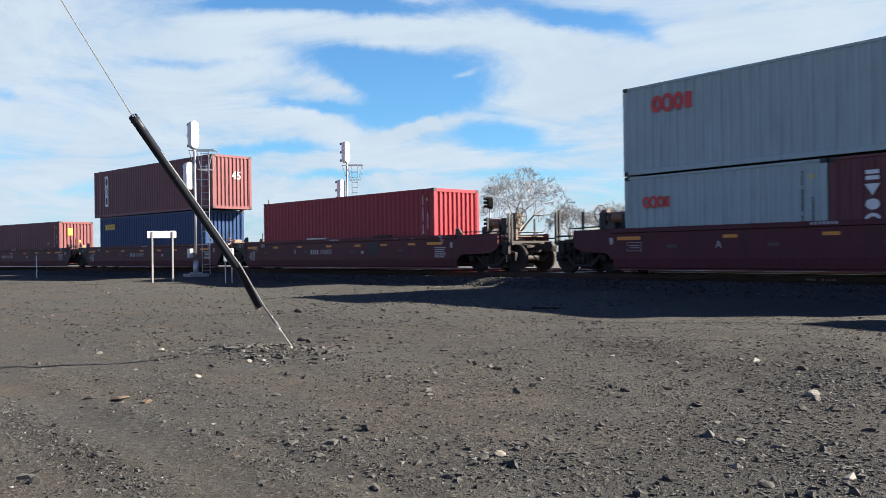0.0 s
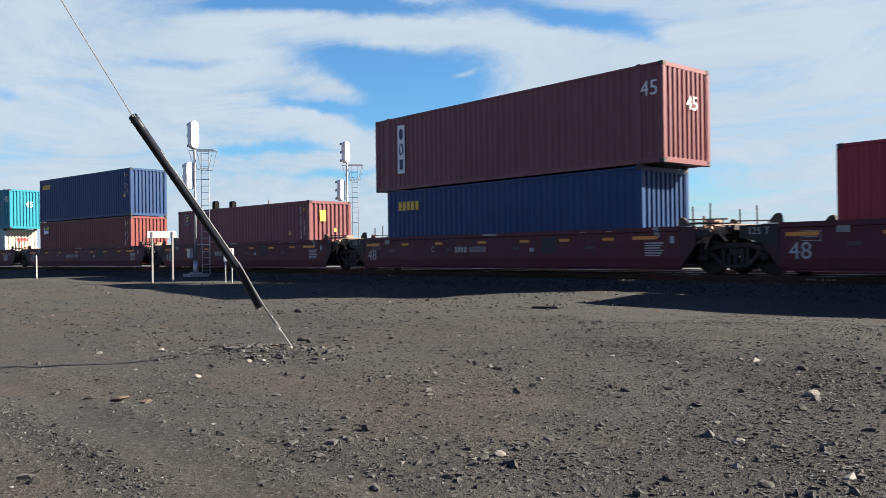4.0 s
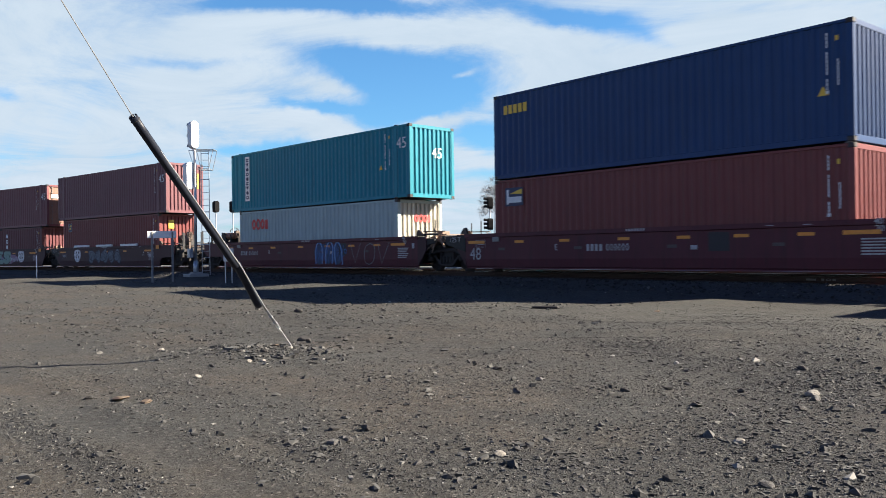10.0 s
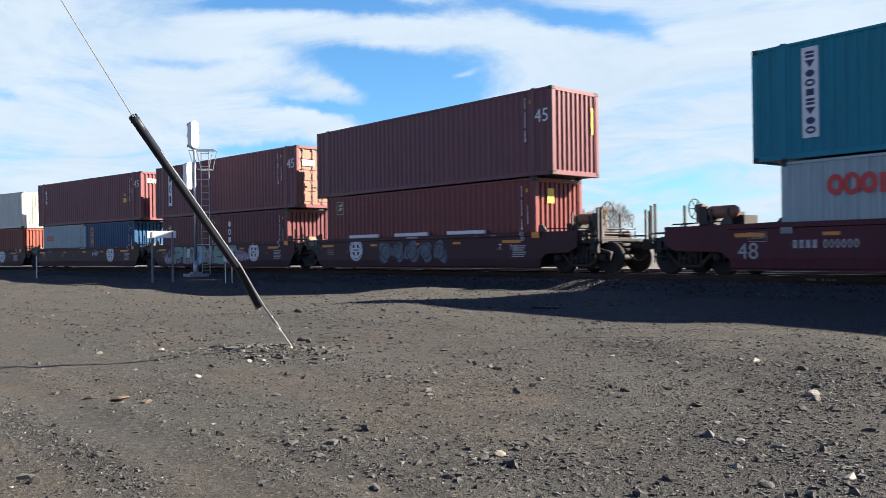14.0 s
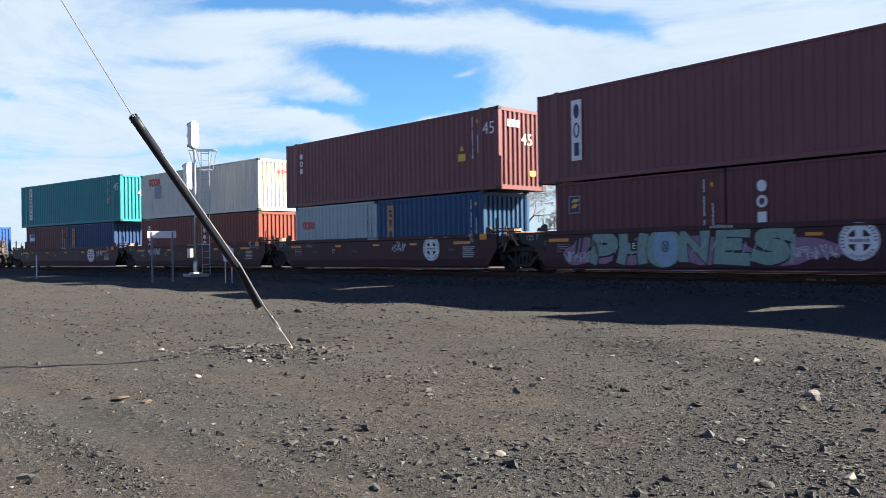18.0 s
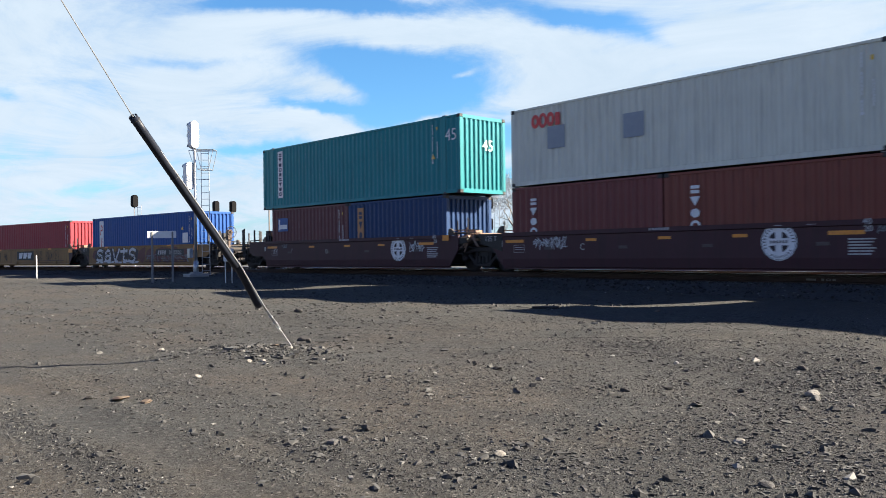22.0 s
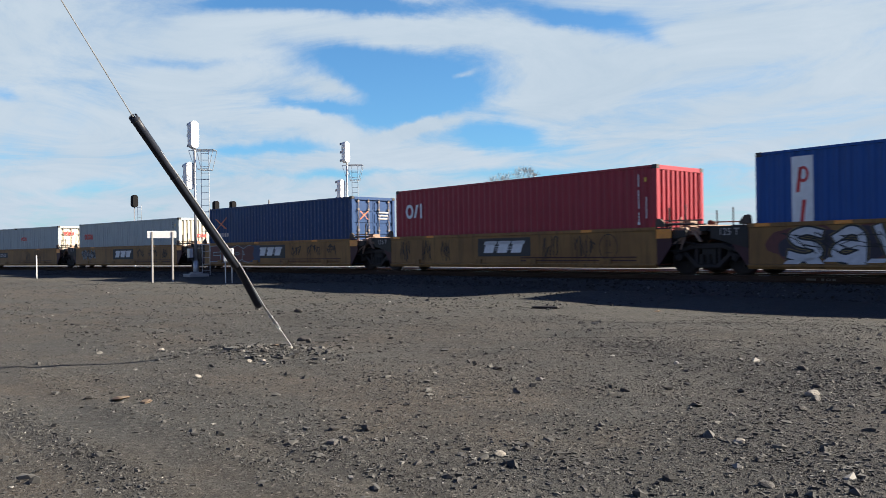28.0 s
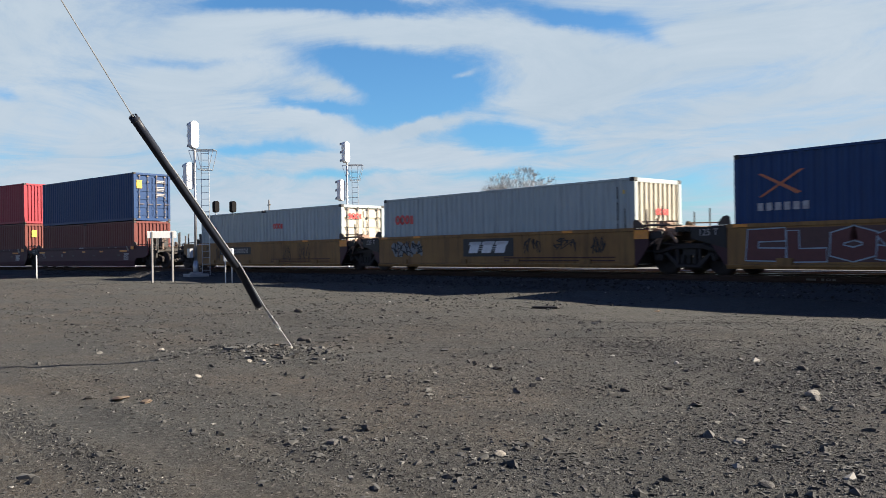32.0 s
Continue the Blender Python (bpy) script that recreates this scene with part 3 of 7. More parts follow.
def lock_rod(H):
    def build(bm):
        rod(bm, (0, -0.07, 0.14), (0, -0.07, H - 0.1), 0.019, 6)
        for z in (0.2, 0.55, H * 0.5, H - 0.55, H - 0.2):
            box(bm, -0.05, 0.05, -0.085, -0.03, z - 0.035, z + 0.035)
        box(bm, -0.02, 0.30, -0.10, -0.075, 0.98, 1.02)
    return build


def container(colour, label, L, H, doors=False, group="containers on the train", front=None, stacked=False):
    """A steel box container about its middle, its bottom at 0, its long sides along x."""
    top = new("shipping_container")
    tagged(top, label, "container", group)
    m = PAINT[colour]
    long45 = L > 13
    wall_l = L - 0.30
    side = shape(("side_wall", L, H), corrugated(wall_l, 0.155, H - 0.065, 0.275, 0.036))
    piece("side_wall", side, m, top, (0, -HW + 0.012, 0))
    piece("side_wall", side, m, top, (0, HW - 0.012, 0), (0, 0, 180))
    end = shape(("end_wall", H), corrugated(2.14, 0.16, H - 0.12, 0.238, 0.058, True))
    ends = [(-1, not doors), (1, doors)]
    for sx, door in ends:
        x, turn = sx * (L / 2 - 0.02), 90 if sx > 0 else -90
        if not door:
            piece("end_wall", end, PAINT[front] if front and sx > 0 else m, top, (x, 0, 0), (0, 0, turn))
        else:
            for k in (-1, 1):
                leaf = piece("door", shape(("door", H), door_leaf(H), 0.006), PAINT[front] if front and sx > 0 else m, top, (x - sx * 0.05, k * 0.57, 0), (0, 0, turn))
                for j in (-0.28, 0.28):
                    piece("lock_rod", shape(("lock_rod", H), lock_rod(H)), LOCK_STEEL, leaf, (j, 0, 0), label="dusty steel locking bar")
    posts = [(-L / 2 + 0.08), (L / 2 - 0.08)]
    for x in posts:
        for y in (-1, 1):
            piece("corner_post", shape(("corner_post", H), lambda bm: box(bm, -0.08, 0.08, -0.08, 0.08, 0.12, H - 0.12), 0.012), m, top, (x, y * (HW - 0.08), 0))
    if long45:
        for x in (-6.015, 6.015):
            for y in (-1, 1):
                piece("side_post", shape(("side_post", H), lambda bm: box(bm, -0.09, 0.09, -0.012, 0.012, 0.06, H - 0.01), 0.004), m, top, (x, y * (HW - 0.006), 0))
    for x in ((-L / 2 + 0.089), (L / 2 - 0.089)) + ((-6.015, 6.015) if long45 else ()):
        for y in (-1, 1):
            for z in ((0.0, H - 0.12) if abs(x) != 6.015 else (H - 0.10, -0.02)):
                piece("corner_casting", shape("corner_casting", lambda bm: box(bm, -0.089, 0.089, -0.082, 0.082, 0, 0.12), 0.014), GRIME, top, (x, y * (HW - 0.08), z))
    for y in (-1, 1):
        piece("bottom_rail", shape(("bottom_rail", L), lambda bm: box(bm, -L / 2 + 0.16, L / 2 - 0.16, -0.025, 0.025, 0.02, 0.165), 0.006), m, top, (0, y * (HW - 0.03), 0))
        piece("top_rail", shape(("top_rail", L), lambda bm: box(bm, -L / 2 + 0.16, L / 2 - 0.16, -0.03, 0.03, -0.07, 0.0), 0.006), m, top, (0, y * (HW - 0.03), H - 0.012))
    for sx in (-1, 1):
        piece("end_sill", shape("end_sill", lambda bm: box(bm, -0.06, 0.06, -1.06, 1.06, 0.01, 0.17), 0.008), m, top, (sx * (L / 2 - 0.07), 0, 0))
        piece("end_header", shape("end_header", lambda bm: box(bm, -0.06, 0.06, -1.06, 1.06, -0.13, 0), 0.008), m, top, (sx * (L / 2 - 0.07), 0, H - 0.012))
    piece("roof", shape(("roof", L), lambda bm: box(bm, -L / 2 + 0.1, L / 2 - 0.1, -HW + 0.05, HW - 0.05, -0.03, 0)), m, top, (0, 0, H - 0.02))
    if stacked:
        for x in (-5.93, 5.93) if L > 7 else (-L / 2 + 0.09, L / 2 - 0.09):
            for y in (-1, 1):
                piece("twist_lock", shape("twist_lock", lambda bm: box(bm, -0.07, 0.07, -0.06, 0.06, -0.03, 0.001), 0.005), DULL_GALV, top, (x, y * (HW - 0.09), 0), label="galvanised twist lock")
    piece("floor_frame", shape(("floor_frame", L), lambda bm: box(bm, -L / 2 + 0.15, L / 2 - 0.15, -HW + 0.06, HW - 0.06, 0.05, 0.12)), BLACK, top)
    return top


SIDE_Y = -HW - 0.003


def mark(top, mesh, mat, x, z, label="", layer=0):
    """A painted mark on the side that faces the yard."""
    return small(piece("painted_mark", mesh, mat, top, (x, SIDE_Y - 0.004 * layer, z), label=label))


def small(ob):
    """Marks of many tiny strokes count as one stuff."""
    if len(ob.data.polygons) > 1 or ob.name.startswith("lettering"):
        ob["kind"] = "stuff"
    return ob


def end_mark(top, mesh, mat, L, y, z, label="", layer=0):
    return small(piece("painted_mark", mesh, mat, top, (L / 2 + 0.004 + 0.004 * layer, y, z), (0, 0, 90), label=label))


def id_codes(top, L, H, mat=None):
    """Rows of small unreadable code characters by the front edge, and a warning label."""
    mat = mat or WHITE
    up = flat(("codes", H), [("r", 0, -i * 0.092, 0.036, 0.080) for i in range(15) if i not in (4, 11)] + [("r", 0, -15 * 0.092, 0.08, 0.08)])
    mark(top, up, mat, L / 2 - 0.62, H - 0.30)
    mark(top, flat("codes_short", [("r", 0.012 * (i % 2), -i * 0.07, 0.034, 0.06) for i in range(9)]), mat, L / 2 - 0.36, H - 0.95)
    mark(top, flat("yellow_chip_side", [("r", 0, 0, 0.07, 0.12)]), LABEL_YELLOW, L / 2 - 0.38, H - 0.42)


def triangle(top, x, z, size=0.22):
    mark(top, flat(("triangle", size), [("p", [(-size / 2, 0), (size / 2, 0), (0, size * 0.9)])]), LABEL_YELLOW, x, z, "yellow warning triangle")


def rings_logo(w, h):
    """Four bold red forms in a row."""
    q = w / 4
    return flat(("rings", w), [("o", -1.5 * q, 0, q * 0.54, h / 2, h * 0.27), ("o", -0.5 * q, 0, q * 0.56, h * 0.54, h * 0.24), ("o", 0.5 * q, 0, q * 0.52, h / 2, h * 0.27), ("r", 1.42 * q, -h * 0.04, q * 0.62, h * 0.9)])


def word_blocks(n, w, h, upright=True, lean=0.0):
    """n plain forms in a column or row in place of a brand's letters."""
    if upright:
        p = h / n
        forms = []
        for i in range(n):
            z, a, b = (n - 1) * p / 2 - i * p, w / 2, p * 0.40
            kind = (i * 2 + n) % 5
            if kind == 0:
                forms.append(("o", 0, z, a, b, min(w * 0.24, b * 0.6)))
            elif kind == 1:
                forms.append(("p", [(-a, z + b), (0, z - b), (a, z + b)]))
            elif kind == 2:
                forms.append(("r", 0, z, w * 0.8, b * 1.7))
            elif kind == 3:
                forms.append(("d", 0, z, a * 0.9, b * 0.95))
            else:
                forms += [("r", 0, z + b * 0.5, w * 0.85, b * 0.7), ("r", 0, z - b * 0.5, w * 0.85, b * 0.7)]
        return flat(("col", n, w, h), forms)
    p = w / n
    return flat(("row", n, w, h, lean), [("s", -(n - 1) * p / 2 + i * p, 0, p * 0.74, h, lean) for i in range(n)])


def bars(n, w, h):
    """n thin lines of lettering too small to read."""
    p = h / n
    return flat(("bars", n, w, h), [("r", -(i % 3) * 0.04 * w, (n - 1) * p / 2 - i * p, w * (1 - 0.08 * (i % 3)), p * 0.5) for i in range(n)])


# ---- trucks and well cars ----
WHEEL_R = 0.4826


def wheelset_shape(bm):
    lathe(bm, [(-1.0, 0.07), (-0.86, 0.085), (-0.82, 0.14), (-0.815, 0.36), (-0.80, 0.40), (-0.80, WHEEL_R - 0.004), (-0.735, WHEEL_R), (-0.715, WHEEL_R + 0.025), (-0.69, WHEEL_R + 0.012), (-0.69, 0.40), (-0.72, 0.36), (-0.70, 0.15), (-0.66, 0.09),
               (0.66, 0.09), (0.70, 0.15), (0.72, 0.36), (0.69, 0.40), (0.69, WHEEL_R + 0.012), (0.715, WHEEL_R + 0.025), (0.735, WHEEL_R), (0.80, WHEEL_R - 0.004), (0.80, 0.40), (0.815, 0.36), (0.82, 0.14), (0.86, 0.085), (1.0, 0.07)], "Y", 28)
    for k in range(5):
        a = k * math.tau / 5
        for y in (-0.83, 0.83):
            rod(bm, (0.25 * math.cos(a), y - 0.012, 0.25 * math.sin(a)), (0.25 * math.cos(a), y + 0.012, 0.25 * math.sin(a)), 0.035, 6)


def sideframe_shape(bm):
    """Cast side frame: bowed top and bottom members, two columns, pedestal jaws and bearing caps."""
    prism(bm, [(-1.14, 0.57), (-0.80, 0.63), (-0.45, 0.72), (0.45, 0.72), (0.80, 0.63), (1.14, 0.57), (1.14, 0.67), (0.80, 0.75), (0.45, 0.87), (-0.45, 0.87), (-0.80, 0.75), (-1.14, 0.67)], -0.08, 0.08)
    prism(bm, [(-0.82, 0.60), (-0.36, 0.19), (0.36, 0.19), (0.82, 0.60), (0.69, 0.64), (0.28, 0.29), (-0.28, 0.29), (-0.69, 0.64)], -0.07, 0.07)
    for k in (-1, 1):
        prism(bm, [(k * 0.31, 0.27), (k * 0.41, 0.33), (k * 0.41, 0.74), (k * 0.31, 0.74)][::k], -0.06, 0.06)
        prism(bm, [(k * 1.04, 0.38), (k * 1.13, 0.38), (k * 1.13, 0.62), (k * 1.04, 0.62)][::k], -0.07, 0.07)
        rod(bm, (k * 0.89, -0.15, WHEEL_R), (k * 0.89, 0.1, WHEEL_R), 0.115, 12)
        rod(bm, (k * 0.89, -0.18, WHEEL_R), (k * 0.89, -0.14, WHEEL_R), 0.07, 6)


def springs_shape(bm):
    for x in (-0.2, 0.0, 0.2):
        lathe_at = x
        for k in range(5):
            z = 0.31 + k * 0.05
            rod(bm, (lathe_at, 0, z), (lathe_at, 0, z + 0.05), 0.085 - 0.012 * (k % 2), 8)


def truck(car, x):
    """A two-axle truck under a car, at x along it."""
    t = piece("truck", shape("truck_bolster", lambda bm: (box(bm, -0.22, 0.22, -1.02, 1.02, 0.50, 0.78), rod(bm, (0, 0, 0.78), (0, 0, 0.9), 0.2, 14), box(bm, -0.6, -0.52, -0.85, 0.85, 0.36, 0.5), box(bm, 0.52, 0.6, -0.85, 0.85, 0.36, 0.5)), 0.015), GREASY, car, (x, 0, 0), label="greasy black two-axle truck")
    for y in (-1.03, 1.03):
        piece("sideframe", shape("sideframe", sideframe_shape, 0.02), CAST, t, (0, y, 0), (0, 0, 0 if y < 0 else 180))
        small(piece("spring_nest", shape("springs", springs_shape), GREASY, t, (0, y, 0)))
    piece("brake_rigging", shape("brake_rigging", lambda bm: (box(bm, -0.34, 0.34, -0.86, 0.86, 0.14, 0.46), box(bm, -0.42, -0.30, -0.95, 0.95, 0.26, 0.40), box(bm, 0.30, 0.42, -0.95, 0.95, 0.26, 0.40)), 0.02), GREASY, t)
    for ax in (-0.89, 0.89):
        w = piece("wheelset", shape("wheelset", wheelset_shape, 0, True), CAST, t, (ax, 0, WHEEL_R))
        WHEELS.append(w)
    return t


def side_sheet(half, ledge):
    """The well's side: top chord, plate that turns in towards its foot, sill."""
    def build(bm):
        prof = [(0.0, 1.20), (-0.05, 1.22), (-0.05, 1.345), (0.06, 1.345), (0.06, 0.13), (0.10, 0.13), (0.03, 0.20), (0.0, 0.46)]
        if ledge:
            prof = [(0.0, 1.24), (-0.035, 1.25), (-0.035, 1.345), (0.06, 1.345), (0.06, 0.18), (-0.02, 0.18), (-0.06, 0.25), (-0.06, 0.29), (0.0, 0.31)]
        a = [bm.verts.new((-half, -1.40 + y, z)) for y, z in prof]
        b = [bm.verts.new((half, -1.40 + y, z)) for y, z in prof]
        n = len(prof)
        for i in range(n):
            bm.faces.new((a[i], a[(i + 1) % n], b[(i + 1) % n], b[i]))
        bm.faces.new(a[::-1])
        bm.faces.new(b)
    return build


def end_frame(half, reach):
    """Sloping end of the well, with a stub of centre sill out to the pivot."""
    def build(bm):
        prism(bm, [(half - 0.06, 0.24), (half + 0.02, 0.24), (half + 0.55, 0.95), (reach + 0.1, 0.98), (reach + 0.1, 1.16), (half + 0.2, 1.28), (half - 0.06, 1.30)], -0.42, 0.42)
        for y in (-1.36, 1.28):
            prism(bm, [(half - 0.05, 0.42), (half + 0.35, 0.98), (half + 0.9, 1.05), (half + 0.9, 1.22), (half - 0.05, 1.30)], y, y + 0.08)
        box(bm, half - 0.06, half + 0.02, -1.36, 1.36, 0.3, 1.2)
    return build


def ladder(bm, x, y, z0, z1, w=0.42, r=0.014, n=4):
    for k in (-1, 1):
        rod(bm, (x + k * w / 2, y, z0), (x + k * w / 2, y, z1), r, 6)
    for i in range(n):
        z = z0 + (i + 0.7) * (z1 - z0) / (n + 0.4)
        rod(bm, (x - w / 2, y, z), (x + w / 2, y, z), r, 6)


def well_car(colour, label, o, half, reach, ends="jj", ledge=False, plate="125 T"):
    """One unit of a double-stack car. ends: front and rear, j joined over a shared truck, c a coupler end with its own truck."""
    car = new("well_car")
    tagged(car, label, "well car", "well cars of the train")
    m = PAINT[colour]
    MOVING.append((car, o, reach, 0.0, 0.0))
    for turn in (0, 180):
        piece("side_panel", shape(("side_panel", half, ledge), side_sheet(half, ledge)), m, car, (0, 0, 0), (0, 0, turn))
    # floor bearers in the well
    for x in np.linspace(-half + 0.5, half - 0.5, 7):
        piece("floor_bearer", shape("floor_bearer", lambda bm: box(bm, -0.12, 0.12, -1.3, 1.3, 0.18, 0.262)), GREASY, car, (x, 0, 0))
    dark = PAINT["car_dark"]
    for k, e in ((1, ends[0]), (-1, ends[1])):
        turn = (0, 0, 0 if k > 0 else 180)
        coupled = e == "c"
        out = half + 1.70 if coupled else reach
        piece("end_frame", shape(("end_frame", half, out), end_frame(half, out), 0.01), GREASY, car, (0, 0, 0), turn)
        # walkway plate over the joint, grab irons and uprights
        wz = 1.12 if coupled else 1.335
        piece("walkway", shape(("walkway", half, out), lambda bm: box(bm, half + 0.1, out - 0.12, -0.75, 0.75, wz - 0.035, wz)), DECK, car, (0, 0, 0), turn)
        if coupled:
            reach_out = 2.05 if half > 7 else 1.55
            for y in (-1.40, 1.34):
                piece("end_side", shape(("end_side", half), lambda bm: prism(bm, [(half - 0.01, 0.40), (half + 0.25, 0.62), (half + reach_out - 0.35, 0.66), (half + reach_out, 0.84), (half + reach_out, 1.335), (half - 0.01, 1.335)], 0, 0.06), 0.004), m, car, (0, y if k > 0 else y + 0.06, 0), turn)
        if not coupled:
            for y in (-1.40, 1.34):
                piece("end_gusset", shape(("end_gusset", half), lambda bm: prism(bm, [(half - 0.01, 0.24), (half + 0.06, 0.26), (half + 0.48, 0.82), (half + 0.48, 1.33), (half - 0.01, 1.33)], 0, 0.06), 0.004), dark, car, (0, y if k > 0 else y + 0.06, 0), turn)
        piece("end_beam", shape(("end_beam", half, out), lambda bm: box(bm, out - 0.14, out - 0.02, -1.32, 1.32, wz - 0.14, wz + 0.005), 0.01), GREASY, car, (0, 0, 0), turn)
        for y in (-1.33, 1.33):
            piece("grab_iron", shape(("grab", half, k), lambda bm: ladder(bm, half + 0.42, 0, 0.55, 1.32, 0.40, 0.013, 4)), GREASY, car, (0, y, 0), turn)
        for y in (-1.40, 1.31):
            piece("container_guide", shape("guide", lambda bm: prism(bm, [(-0.08, 0), (0.26, 0), (0.26, 0.06), (0.12, 0.22), (0.0, 0.25), (-0.06, 0.20)], 0, 0.09), 0.01), DECK, car, (k * (half + 0.02), y if k > 0 else y + 0.09, 1.34), turn)
    # plate with the truck's rating at the rear joint
    if ends[1] == "j":
        box_x = -half - 0.56
        piece("rating_box", shape("rating_box", lambda bm: prism(bm, [(-0.55, 1.0), (0.55, 0.72), (0.55, 1.30), (-0.55, 1.30)], -1.42, -1.34), 0.006), GREASY, car, (box_x, 0, 0))
        if plate:
            small(piece("lettering", text_mesh(plate, 0.26), FADED, car, (box_x, -1.425, 1.15), label="faded white stencilled letters"))
    if ends[0] == "j":
        for x, h in ((0.42, 0.72), (0.95, 0.80)):
            for y in (-1.25, 1.25):
                piece("upright", shape(("upright", h), lambda bm: (rod(bm, (0, 0, 0), (0, 0, h), 0.024, 6), rod(bm, (-0.10, 0, h * 0.3), (0.02, 0, h * 0.3), 0.015, 6))), BLACK, car, (half - 0.1 + x, y, 1.15))
        piece("joint_cover", shape("joint_cover", lambda bm: (prism(bm, [(0.30, 0.90), (0.9, 1.10), (1.15, 1.26), (1.15, 1.32), (0.7, 1.30), (0.30, 1.10)], -1.12, -0.8), prism(bm, [(0.30, 0.90), (0.9, 1.10), (1.15, 1.26), (1.15, 1.32), (0.7, 1.30), (0.30, 1.10)], 0.8, 1.12), box(bm, 0.35, 0.6, -1.0, 1.0, 1.24, 1.32), box(bm, 0.85, 0.95, -1.2, 1.2, 1.36, 1.40), rod(bm, (0.35, -1.2, 1.05), (0.95, -1.25, 1.28), 0.05, 8), rod(bm, (0.3, -1.28, 0.72), (0.95, -1.3, 1.12), 0.035, 6), rod(bm, (0.95, -1.3, 1.12), (0.75, -1.3, 0.7), 0.03, 6), rod(bm, (0.1, -1.28, 1.42), (1.2, -1.28, 1.42), 0.022, 6), rod(bm, (0.5, -0.9, 1.3), (0.5, -0.9, 1.62), 0.04, 8), box(bm, 0.4, 0.7, -0.7, -0.3, 1.32, 1.52)), 0.008), JOINT_TAN, car, (half - 0.05, 0, 0), label="tan steel joint castings and rods")
        def bars_low(bm):
            rod(bm, (0, -1.3, 1.40), (1.5, -1.3, 1.38), 0.02, 6)
            rod(bm, (0.1, -1.28, 0.62), (0.75, -1.25, 1.15), 0.035, 6)
            rod(bm, (0.0, -1.30, 1.05), (1.2, -1.1, 0.82), 0.03, 6)
            box(bm, 0.05, 0.5, -1.34, -1.1, 0.9, 1.25)
        piece("side_bracing", shape("side_bracing", bars_low), GREASY, car, (half, 0, 0))
        # dark railing given a pale tan, sunlight put into its colour
        for y in (-1.22, 1.22):
            piece("joint_railing", shape("joint_railing", lambda bm: (rod(bm, (0.15, 0, 1.52), (1.35, 0, 1.50), 0.022, 6), rod(bm, (0.35, 0, 1.30), (0.35, 0, 1.52), 0.018, 6), rod(bm, (1.2, 0, 1.30), (1.2, 0, 1.50), 0.018, 6))), JOINT_TAN, car, (half, y, 0), label="pipe railing over the joint, toned pale as if sunlit")
        piece("side_bearing", shape("side_bearing", lambda bm: (box(bm, 0.95, 1.32, -1.16, -0.86, 1.10, 1.30), prism(bm, [(0.62, 0.86), (0.74, 0.86), (1.02, 1.22), (0.90, 1.24)], -1.24, -1.17), prism(bm, [(1.30, 0.90), (1.40, 0.90), (1.16, 1.20), (1.06, 1.20)], -1.24, -1.17)), 0.012), JOINT_TAN, car, (half - 0.05, 0, 0), label="pale steel side bearing with slanted struts")
    for k, e in ((1, ends[0]), (-1, ends[1])):
        if e == "c":
            truck(car, k * (half + 1.45))
            coupler_end(car, half, k)
        elif k < 0:
            truck(car, -reach)
    return car


